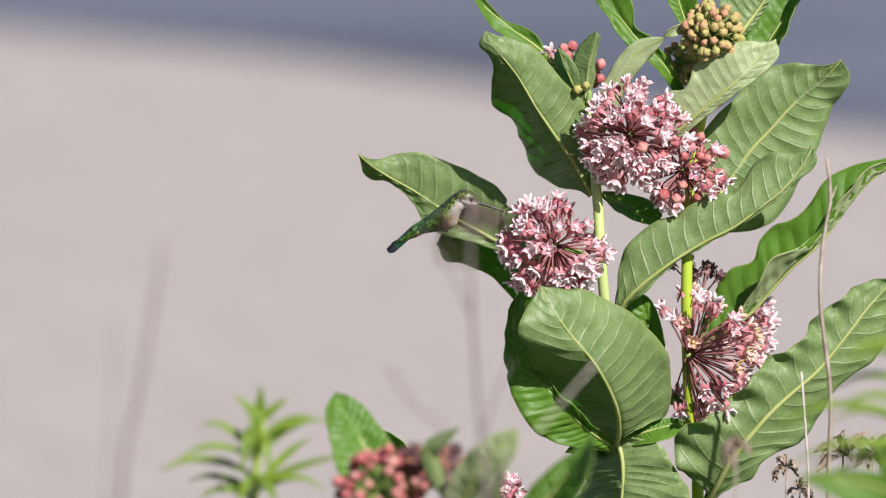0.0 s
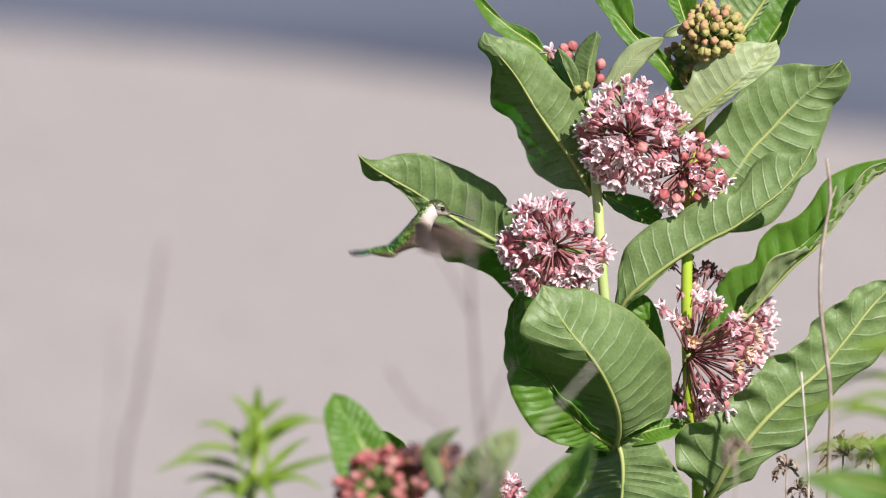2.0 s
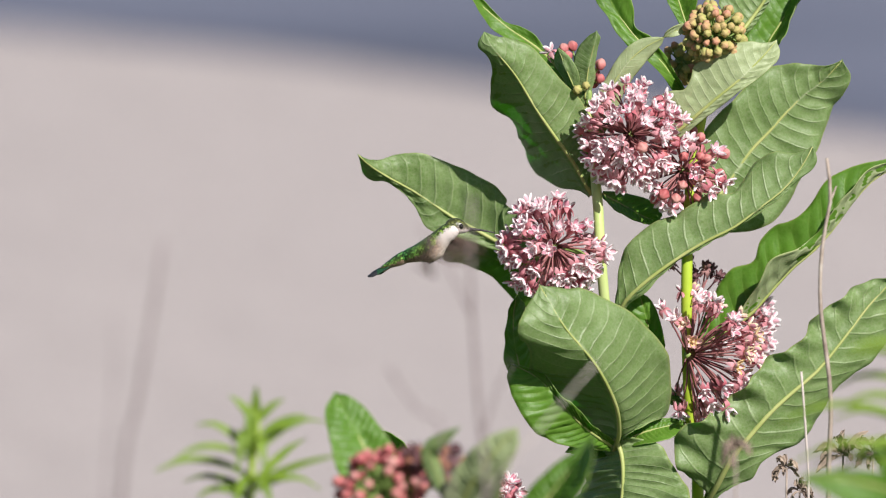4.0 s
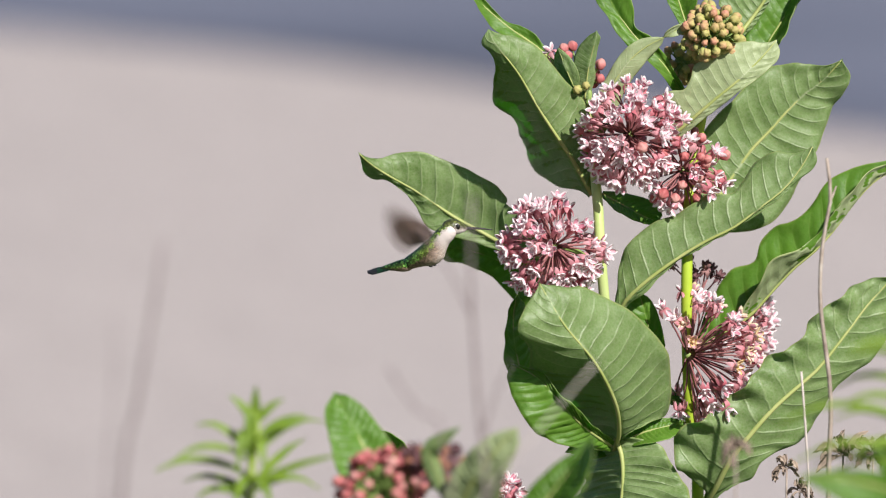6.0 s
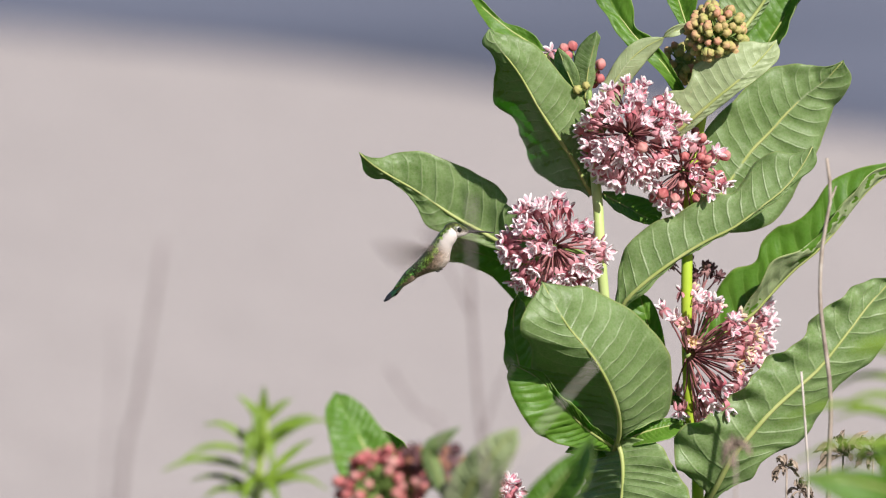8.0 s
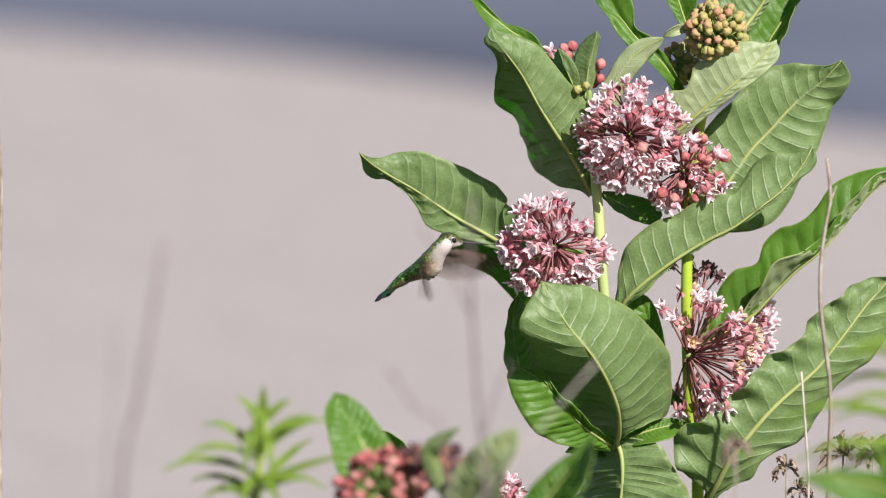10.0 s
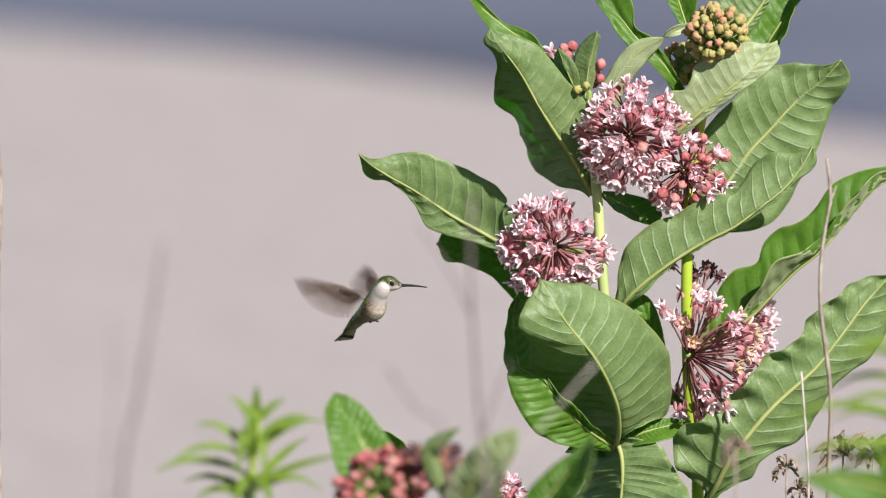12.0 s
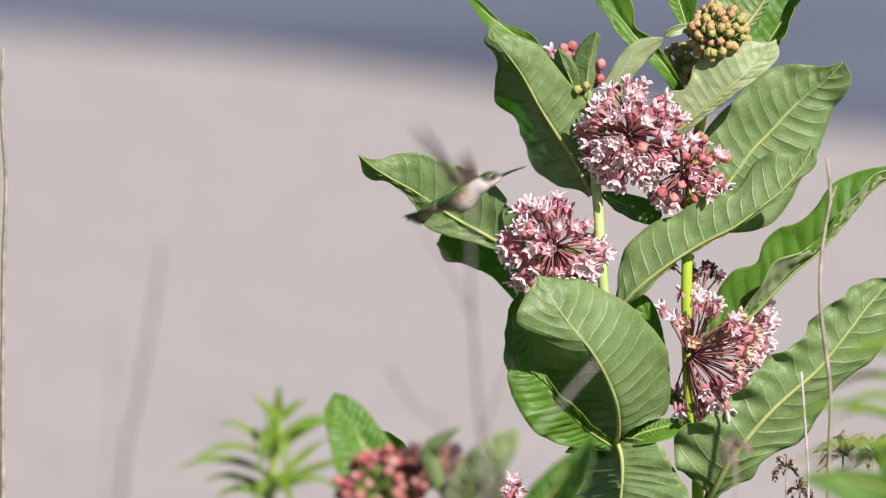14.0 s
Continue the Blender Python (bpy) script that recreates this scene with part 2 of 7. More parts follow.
# ---- the ground and the road ----
def build_ground():
    n, size = 60, 600.0
    rnd = random.Random(3)
    verts, faces = [], []
    for j in range(n + 1):
        for i in range(n + 1):
            x, y = (2 * i / n - 1), (2 * j / n - 1)
            x, y = size * x * abs(x) ** 1.5, size * y * abs(y) ** 1.5
            verts.append((x, y, -0.004 - 0.006 * rnd.random()))
    for j in range(n):
        for i in range(n):
            a = j * (n + 1) + i
            faces.append((a, a + 1, a + n + 2, a + n + 1))
    g = new("ground", mesh_of("ground", verts, faces, [ground_material()]))
    tagged(g, "pale pinkish gravel ground, darkened out of view to cut bounced light", "ground", kind="structure")
    # the road runs a little askew, a worn slab standing just above the gravel
    near, far, half = (-0.721, 9.498, 0), (0.657, 8, 0), 300.0
    run = (Vector(far) - Vector(near)).normalized()
    side = Vector((-run.y, run.x, 0))
    verts, faces = [], []
    steps = 240
    for i in range(steps + 1):
        along = (i / steps * 2 - 1)
        along = half * along * abs(along)
        ragged = 0.10 * noise.noise(Vector((along * 0.8, 0, 0))) + 0.05 * noise.noise(Vector((along * 4, 3, 0)))
        c = Vector((near[0], near[1], 0)) + run * along
        for w, z in ((ragged, -0.02), (ragged, 0.012), (0.5 + ragged, 0.022), (3.6, 0.06), (7.0, 0.022), (7.4, -0.02)):
            p = c + side * w
            verts.append((p.x, p.y, z))
    for i in range(steps):
        for j in range(5):
            a = i * 6 + j
            faces.append((a, a + 1, a + 7, a + 6)[::-1])
    r = new("road", mesh_of("road", verts, faces, [asphalt_material()]))
    tagged(r, "worn blue-grey asphalt road beside the gravel", "road", kind="structure")


build_ground()


# ---- leaves ----
def along(values, s):
    """The value at s (0 to 1) of a smooth curve through evenly spaced values; a single number stands for all."""
    if isinstance(values, (int, float)):
        return values
    u = min(max(s, 0.0), 1.0) * (len(values) - 1)
    k = min(int(u), len(values) - 2)
    f = u - k
    p = [values[max(0, min(len(values) - 1, q))] for q in (k - 1, k, k + 1, k + 2)]
    return 0.5 * (2 * p[1] + (p[2] - p[0]) * f + (2 * p[0] - 5 * p[1] + 4 * p[2] - p[3]) * f * f + (3 * p[1] - p[0] - 3 * p[2] + p[3]) * f ** 3)


VEINS = 17.0


def blade_mesh(points, widths, faces_to, folds, curl=0.0, wave=0.0, waves=3.0, seed=1, twist=0.0, n=112, m=9, thick=0.0004, mats=None, quilt=0.0010, sweep=None):
    """A leaf blade along a midrib through the points, in two skins. widths, folds: of the half on the side of (faces_to x run), then of the
    other, from stalk to tip; faces_to: where the upper side looks; folds: degrees by which a half rises to the upper side; sweep: how far the
    margin of each half runs ahead of its place on the midrib; quilt: how far the blade swells between its side veins; twist: degrees from
    stalk to tip."""
    base = Vector(points[0])
    line, way = spline([Vector(p) - base for p in points], n)
    rnd = random.Random(seed)
    ph = [rnd.uniform(0, 6.28) for _ in range(4)]
    widest = max(max(w) for w in widths)
    quilt *= min(1.0, widest / 0.03)
    waved = wave if isinstance(wave, tuple) else (wave, wave)
    rows, uv_rows = [], []
    for i, (c, t) in enumerate(zip(line, way)):
        s = i / n
        up = Vector(faces_to)
        up = (up - t * up.dot(t)).normalized()
        up = Matrix.Rotation(radians(twist * s), 3, t) @ up
        side = up.cross(t)
        soft = min(1.0, s / 0.05) * min(1.0, math.sqrt(max(0.0, (1 - s) / 0.10)))
        row, uv_row = [], []
        for j in range(-m, m + 1):
            v = j / m
            k = 0 if v >= 0 else 1
            sign = 1 if v >= 0 else -1
            if sweep:
                full = along(widths[k], s)
                ahead = along(sweep[k], s)
            else:
                full = max(along(widths[k], s), 0.0009) * (0.15 + 0.85 * soft)
                ahead = 0.0
            w, ang = full * abs(v), radians(along(folds[k], s) + curl * abs(v))
            p = c + side * (w * math.cos(ang) * sign) + up * (w * math.sin(ang)) + t * (ahead * abs(v) ** 1.3)
            lift = waved[k] * soft * abs(v) ** 2 * (math.sin(6.28 * waves * s + ph[k]) + 0.6 * math.sin(6.28 * waves * 2.3 * s + ph[k + 2]))
            run = s * VEINS - 0.75 * abs(v) - 0.7 * abs(v) ** 2.2 + (0.43 if v > 0 else 0)
            lift += quilt * soft * (abs(math.sin(math.pi * (run - 0.5))) - 0.6) * 1.6 * min(1.0, abs(v) * 4) * (1 - abs(v) ** 4)
            lift += soft * min(1.0, widest / 0.03) * (0.0022 * noise.noise(Vector((s * 5.0, v * 2.2, seed * 3.7))) + 0.0009 * noise.noise(Vector((s * 17.0, v * 6.0, seed * 1.3))))
            nrm = up * math.cos(ang) - side * math.sin(ang) * sign
            row.append(p + nrm * lift)
            uv_row.append((s, v * 0.5 + 0.5))
        rows.append(row)
        uv_rows.append(uv_row)
    wdt = 2 * m + 1
    top = [p for r in rows for p in r]
    uvs = [q for r in uv_rows for q in r] * 2
    low = []
    for i in range(n + 1):
        for j in range(wdt):
            a = rows[min(i + 1, n)][j] - rows[max(i - 1, 0)][j]
            b = rows[i][min(j + 1, wdt - 1)] - rows[i][max(j - 1, 0)]
            d = b.cross(a)
            d = -d.normalized() if d.length > 1e-12 else Vector((0, 0, 0))
            low.append(rows[i][j] + d * thick * (-1 if d.dot(up) > 0 else 1) * 1.0)
    faces, slots = [], []
    off = len(top)
    for i in range(n):
        for j in range(wdt - 1):
            a = i * wdt + j
            faces.append((a, a + wdt, a + wdt + 1, a + 1))
            slots.append(0)
            faces.append((off + a, off + a + 1, off + a + wdt + 1, off + a + wdt))
            slots.append(1)
    for i in range(n):
        for a, b in ((i * wdt, (i + 1) * wdt), ((i + 1) * wdt + wdt - 1, i * wdt + wdt - 1)):
            faces.append((a, off + a, off + b, b))
            slots.append(1)
    me = mesh_of("leaf", top + low, faces, mats or [LEAF_TOP, LEAF_UNDER], slots, uvs)
    return me, line


def leaf(plant, points, widths, faces_to, folds=(20, 20), label="", rib=0.0016, **more):
    me, line = blade_mesh(points, widths, faces_to, folds, **more)
    root = Vector(points[0]) - plant.location
    ob = under("leaf", me, plant, root, label)
    # the midrib stands out below the blade
    up = Vector(faces_to).normalized()
    verts, faces = tube([p - up * rib * 0.25 for p in line[::3]], rib, rib * 0.22, n=24, sides=7)
    under("midrib", mesh_of("midrib", verts, faces, [RIB]), ob)
    return ob


# ---- milkweed flowers ----
def flower_mesh(name, hood_mat, openness=1.0, seed=1, petal_mat=None):
    """Five bent-back petals below a crown of five hoods."""
    rnd = random.Random(seed)
    verts, faces, slots = [], [], []
    for k in range(5):
        q = 2 * math.pi * k / 5 + rnd.uniform(-0.2, 0.2)
        out, side, up = Vector((math.cos(q), math.sin(q), 0)), Vector((-math.sin(q), math.cos(q), 0)), Vector((0, 0, 1))
        # hood: an open scoop leaning outwards, with a small horn bent to the middle
        n0, k0 = len(faces), len(verts)
        lean = radians(50 + rnd.uniform(-14, 14)) * openness
        axis = (out * math.sin(lean) + up * math.cos(lean)).normalized()
        belly = (out * math.cos(lean) - up * math.sin(lean)).normalized()
        foot, ln = out * 0.0011 + up * 0.0012, 0.0067 * rnd.uniform(0.85, 1.12)
        for a in range(6):
            f = a / 5
            wide = 0.0019 * math.sin(math.pi * (0.22 + 0.62 * f)) ** 0.8 * (1 if f < 0.9 else 0.6)
            for b in range(5):
                r = radians(-100 + 50 * b)
                verts.append(foot + axis * ln * (f - 0.10 * f * abs(math.sin(r))) + side * wide * math.sin(r) + belly * (wide * 0.75 * math.cos(r) - 0.0005 * f * f))
        for a in range(5):
            for b in range(4):
                c = k0 + a * 5 + b
                faces.append((c, c + 1, c + 6, c + 5))
        tip = len(verts)
        horn = foot + axis * 0.0012
        verts += [horn + side * 0.0004, horn - side * 0.0004, horn + belly * 0.0005, horn + axis * 0.0022 - out * 0.0013]
        faces += [(tip, tip + 1, tip + 3), (tip + 1, tip + 2, tip + 3), (tip + 2, tip, tip + 3)]
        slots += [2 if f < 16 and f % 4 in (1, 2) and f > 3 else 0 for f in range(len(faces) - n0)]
        # petal, bent back
        n0, k0 = len(faces), len(verts)
        length = 0.0060 * rnd.uniform(0.85, 1.15)
        for i in range(6):
            s = i / 5
            r = 0.0012 + 0.0026 * math.sin(min(1.0, s * 1.5) * math.pi / 2) + 0.0006 * s * s
            z = 0.0009 * math.sin(s * 3.14) - length * s ** 1.4
            w = 0.0018 * math.sin(math.pi * (0.16 + 0.8 * s)) ** 0.7
            for j in (-1, 0, 1):
                verts.append(out * (r + 0.0007 * (1 - abs(j)) * (1 if s > 0.1 else 0)) + side * w * j + up * z)
        for i in range(5):
            for j in range(2):
                a = k0 + i * 3 + j
                faces.append((a, a + 1, a + 4, a + 3))
        slots += [1] * (len(faces) - n0)
    n0 = len(faces)
    ball(verts, faces, (0, 0, 0.0018), (Vector((0.0013, 0, 0)), Vector((0, 0.0013, 0)), Vector((0, 0, 0.0022))), 4, 6)
    slots += [0] * (len(faces) - n0)
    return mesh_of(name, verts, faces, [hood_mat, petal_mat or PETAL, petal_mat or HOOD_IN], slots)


def bud_mesh(name, mat, size=0.0036):
    """A closed bud with five shallow lobes."""
    verts, faces = [], []
    rings, sides = 8, 20
    ball(verts, faces, (0, 0, 0), (Vector((size, 0, 0)), Vector((0, size, 0)), Vector((0, 0, size * 1.12))), rings, sides)
    for v in verts:
        q = math.atan2(v.y, v.x)
        up = v.z / size
        k = (0.80 + 0.30 * abs(math.cos(2.5 * q + 0.5 * up)) ** 0.7 * (1 if up > 0 else 0.45)) * (1 - 0.16 * max(0.0, up)) * (1 + 0.10 * noise.noise(v * 900))
        v.x, v.y = v.x * k, v.y * k
        v.z *= 1 + 0.05 * noise.noise(v * 700)
    return mesh_of(name, verts, faces, [mat])


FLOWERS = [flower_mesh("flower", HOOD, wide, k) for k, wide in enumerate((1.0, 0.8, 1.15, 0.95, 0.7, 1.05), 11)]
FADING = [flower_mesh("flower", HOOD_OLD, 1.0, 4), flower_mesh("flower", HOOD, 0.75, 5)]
PINK_BUDS = [bud_mesh("bud", BUD_PINK, 0.0032), bud_mesh("bud", BUD_PINK, 0.0038)]
GREEN_BUDS = [bud_mesh("bud", BUD_GREEN, 0.0027), bud_mesh("bud", BUD_GREEN, 0.0031)]
WITHERED = [flower_mesh("flower", BUD_DARK, 0.9, 6, BUD_DARK), flower_mesh("flower", BUD_DARK, 0.5, 7, BUD_DARK)]
DARK_BUDS = [bud_mesh("bud", BUD_BROWN, 0.0034), bud_mesh("bud", BUD_BROWN, 0.0027)]


def thread_mesh(mat, bow):
    """A thin flower stalk one unit long, slightly bowed."""
    verts, faces = tube([(0, 0, 0), (bow * 0.7, 0, 0.3), (bow, 0, 0.6), (0, 0, 1)], 0.0007, 0.0006, n=6, sides=6)
    return mesh_of("flower_stalk", verts, faces, [mat])


STALKS = {mat.name: [thread_mesh(mat, bow) for bow in (0.0006, 0.0018, 0.003)] for mat in (PEDICEL, PEDICEL_GREEN)}


def umbel(plant, centre, stalk_from, radius, count, kinds, axis=(0, 0, 1), spread=180, label="", seed=1, stalks=None, droop=0.0, name="umbel", scale=1.0, loose=0.13, deep=0.0, gaps=()):
    """A ball of flowers or buds on thin stalks from one point. kinds: lists of (share, meshes). gaps: (way, cosine, share left out)."""
    rnd = random.Random(seed)
    root = Vector(centre) - plant.location
    stalks = stalks or PEDICEL
    ax = Vector(axis).normalized()
    turn = ax.to_track_quat("Z", "Y").to_matrix()
    verts, faces = tube([Vector(stalk_from) - Vector(centre), (Vector(stalk_from) - Vector(centre)) * 0.45 + Vector((0.002, 0, 0.003)), (0, 0, 0)], 0.0019, 0.0022, n=8, sides=7)
    ball(verts, faces, (0, 0, 0), (Vector((0.003, 0, 0)), Vector((0, 0.003, 0)), Vector((0, 0, 0.003))), 5, 8)
    spots = []
    low = math.cos(radians(spread))
    for i in range(count):
        h = 1 - (1 - low) * (i + 0.5) / count
        q = i * 2.39996 + rnd.uniform(-0.25, 0.25)
        d = turn @ Vector((math.cos(q) * math.sqrt(max(0, 1 - h * h)), math.sin(q) * math.sqrt(max(0, 1 - h * h)), h))
        d = (d + Vector((rnd.uniform(-1, 1), rnd.uniform(-1, 1), rnd.uniform(-1, 1))) * 0.16).normalized()
        r = radius * (1 + rnd.uniform(-loose, loose)) * (1 - deep * rnd.random() ** 2)
        thin = [share for way, wide, share in gaps if d.dot(Vector(way).normalized()) > wide]
        if thin:
            if rnd.random() < max(thin):
                continue
            r *= 0.72
        tip = d * r + Vector((0, 0, -droop * r))
        nod = Vector((rnd.uniform(-1, 1), rnd.uniform(-1, 1), rnd.uniform(-1, 1))) * r * 0.16
        spots.append((tip, (tip + nod - Vector((0, 0, droop * r * 0.6)) - d * r * 0.4).normalized(), rnd.random(), rnd.uniform(0, 6.28)))
    ob = under(name, mesh_of(name, verts, faces, [PEDICEL_GREEN]), plant, root, label)
    for tip, d, pick, spin in spots:
        total = 0.0
        for share, meshes in kinds:
            total += share
            if pick <= total:
                break
        me = meshes[int(spin * 10) % len(meshes)]
        thread = under("flower_stalk", STALKS[stalks.name][int(spin * 7) % 3], ob)
        reach = tip.length - 0.001
        thread.matrix_basis = tip.to_track_quat("Z", "Y").to_matrix().to_4x4() @ Matrix.Rotation(spin, 4, "Z") @ Matrix.Diagonal((1, 1, reach, 1))
        child = under(me.name.split(".")[0], me, ob)
        m = d.to_track_quat("Z", "Y").to_matrix().to_4x4() @ Matrix.Rotation(spin, 4, "Z")
        sz = scale * (0.88 + 0.24 * ((pick * 7.3) % 1))
        child.matrix_basis = Matrix.Translation(tip) @ m @ Matrix.Diagonal((sz, sz, sz, 1))
    return ob


def stray(head, plant, end, meshes, size, stalks, lean):
    """One more flower or bud of a head, on a stalk of its own."""
    d = Vector(end) - plant.location - head.location
    thread = under("flower_stalk", STALKS[stalks.name][1], head)
    thread.matrix_basis = d.to_track_quat("Z", "Y").to_matrix().to_4x4() @ Matrix.Diagonal((1, 1, d.length, 1))
    tip = under(meshes[0].name.split(".")[0], meshes[0], head, d)
    tip.rotation_euler = (d + Vector(lean)).to_track_quat("Z", "Y").to_euler()
    tip.scale = (size,) * 3


def stalk(name, points, r0, r1, mat, plant, label="", n=40, knots=0.0, sides=12, seed=1):
    base = plant.location
    verts, faces = tube([Vector(p) - base for p in points], r0, r1, n=n, sides=sides, knots=knots, seed=seed)
    return under(name, mesh_of(name, verts, faces, [mat]), plant, (0, 0, 0), label)


BACK = (0.0, 1.0, 0.15)
FRONT = (0.0, -1.0, 0.35)

# ---- the milkweed with the two tall flower heads ----
A = thing("milkweed", (0.125, 0.01, 0.0), "tall milkweed with pink flower heads and broad green leaves", "plant", "milkweeds")
stalk("stem", [(0.125, 0.01, -0.02), (0.124, 0.01, 0.35), (0.1244, 0.005, 0.6342), (0.1148, -0.010, 0.7292), (0.1086, -0.022, 0.7965), (0.1065, -0.016, 0.8336), (0.1021, 0.005, 0.8783), (0.0977, 0.005, 0.9174)], 0.0050, 0.0035, STEM_PALE, A)
LEAF_L = leaf(A, [(0.1085, 0.0050, 0.7793), (0.0687, 0.0248, 0.7903), (0.0395, 0.0450, 0.7988), (0.0258, 0.0483, 0.8059), (0.0063, 0.0490, 0.8165), (-0.0106, 0.0479, 0.8284), (-0.0231, 0.0450, 0.8366), (-0.0348, 0.0406, 0.8434), (-0.0464, 0.0350, 0.8511), (-0.0538, 0.0274, 0.8575), (-0.0592, 0.0210, 0.8637)], ([0.0013, 0.0058, 0.0104, 0.0149, 0.0197, 0.0246, 0.0289, 0.0347, 0.0341, 0.0315, 0.0285, 0.0251, 0.0168, 0.0070, 0.0000], [0.0015, 0.0020, 0.0025, 0.0030, 0.0035, 0.0041, 0.0071, 0.0100, 0.0136, 0.0162, 0.0096, 0.0051, 0.0056, 0.0157, 0.0000]), BACK, ([-4, -4, -4, -5, -6, -6, -5, 0, 8, 30, 60], [-16, -16, -16, -16, -16, -14, -10, 0, 12, 36, 60]), "pale green leaf underside with a dark curled tip", sweep=([0.0012, 0.0002, -0.0007, -0.0016, -0.0026, -0.0026, 0.0017, -0.0005, 0.0028, 0.0045, 0.0023, -0.0000, -0.0029, -0.0068, -0.0000], [-0.0005, -0.0003, -0.0001, 0.0001, 0.0005, 0.0008, -0.0001, 0.0002, -0.0014, -0.0028, -0.0039, -0.0041, -0.0041, -0.0145, -0.0000]), curl=4, wave=(0.0016, 0.0006), waves=3.5, seed=3, rib=0.0021, quilt=0.001)
leaf(A, [(0.1003, 0.0300, 0.7730), (0.0572, 0.0618, 0.7771), (0.0298, 0.0661, 0.7876), (0.0063, 0.0672, 0.7934), (-0.0051, 0.0670, 0.7954)], ([0.0062, 0.0128, 0.0194, 0.0253, 0.0275, 0.0233, 0.0158, 0.0118, 0.0108, 0.0119, 0.0000], [0.0089, 0.0125, 0.0164, 0.0200, 0.0225, 0.0220, 0.0187, 0.0166, 0.0156, 0.0122, 0.0000]), (-0.62, -0.8, -0.2), (5, 5), "dark leaf in the shade of another", sweep=([-0.0007, 0.0000, 0.0007, 0.0012, 0.0012, -0.0013, -0.0026, -0.0003, 0.0020, 0.0036, 0.0000], [0.0008, 0.0007, 0.0008, 0.0014, 0.0033, 0.0067, 0.0083, 0.0074, 0.0076, 0.0078, 0.0000]), curl=0, wave=0.001, seed=43)
LEAF_TL = leaf(A, [(0.1025, 0.0000, 0.8377), (0.0887, -0.0060, 0.8623), (0.0761, -0.0140, 0.8808), (0.0636, -0.0200, 0.8998), (0.0508, -0.0280, 0.9217), (0.0410, -0.0340, 0.9348), (0.0325, -0.0340, 0.9449), (0.0283, -0.0260, 0.9534)], ([0.0010, 0.0073, 0.0134, 0.0185, 0.0233, 0.0278, 0.0296, 0.0280, 0.0252, 0.0238, 0.0226, 0.0210, 0.0164, 0.0082, 0.0000], [0.0083, 0.0312, 0.0684, 0.0989, 0.1160, 0.1101, 0.0931, 0.0699, 0.0640, 0.0571, 0.0369, 0.0171, 0.0086, 0.0084, 0.0000]), BACK, ([10, 12, 14, 14, 14, 14, 14, 16, 20, 26, 30, 30], [62, 63, 64, 64, 64, 63, 60, 54, 44, 30, 10, -10]), "large folded leaf with one half in shade", sweep=([0.0017, 0.0001, -0.0016, -0.0038, -0.0056, -0.0044, -0.0030, -0.0016, 0.0001, 0.0008, -0.0002, -0.0014, -0.0004, 0.0021, 0.0000], [-0.0036, -0.0111, -0.0269, -0.0449, -0.0589, -0.0458, -0.0310, -0.0242, -0.0241, -0.0204, -0.0106, -0.0024, 0.0027, 0.0035, 0.0000]), curl=5, wave=0.001, waves=2.5, seed=4, quilt=0.0005)
LEAF_TOP_L = leaf(A, [(0.0978, 0.0120, 0.8991), (0.0785, 0.0239, 0.9241), (0.0649, 0.0343, 0.9364), (0.0473, 0.0400, 0.9483), (0.0356, 0.0411, 0.9577), (0.0242, 0.0370, 0.9683), (0.0164, 0.0300, 0.9760)], ([0.0049, 0.0061, 0.0074, 0.0089, 0.0097, 0.0093, 0.0087, 0.0080, 0.0070, 0.0036, 0.0000], [0.0039, 0.0034, 0.0030, 0.0026, 0.0035, 0.0065, 0.0057, 0.0020, 0.0027, 0.0035, 0.0000]), FRONT, (20, 15), "bright green young leaf", sweep=([0.0002, -0.0006, -0.0013, -0.0018, -0.0010, 0.0010, 0.0010, 0.0002, 0.0003, -0.0003, 0.0000], [0.0019, 0.0017, 0.0014, 0.0011, 0.0014, 0.0006, -0.0001, -0.0010, -0.0014, -0.0014, -0.0000]), curl=0, wave=0.0012, seed=5, quilt=0.0003)
leaf(A, [(0.0977, 0.0000, 0.9043), (0.0996, -0.0013, 0.9220), (0.1022, -0.0030, 0.9347), (0.1045, -0.0047, 0.9443), (0.1057, -0.0060, 0.9522)], ([0.0036, 0.0049, 0.0062, 0.0070, 0.0064, 0.0051, 0.0045, 0.0044, 0.0040, 0.0034, 0.0000], [0.0031, 0.0072, 0.0106, 0.0118, 0.0120, 0.0122, 0.0121, 0.0108, 0.0082, 0.0046, 0.0000]), (0.3, 0.9, 0.1), (58, 12), "narrow young leaf folded along the midrib", sweep=([-0.0001, -0.0004, -0.0006, -0.0007, -0.0005, -0.0002, -0.0001, 0.0000, 0.0001, 0.0001, 0.0000], [-0.0006, -0.0015, -0.0022, -0.0020, -0.0020, -0.0020, -0.0014, -0.0009, -0.0002, 0.0005, 0.0000]), curl=0, rib=0.0007, seed=6, quilt=0.0, mats=[LEAF_TOP, LEAF_UNDER])
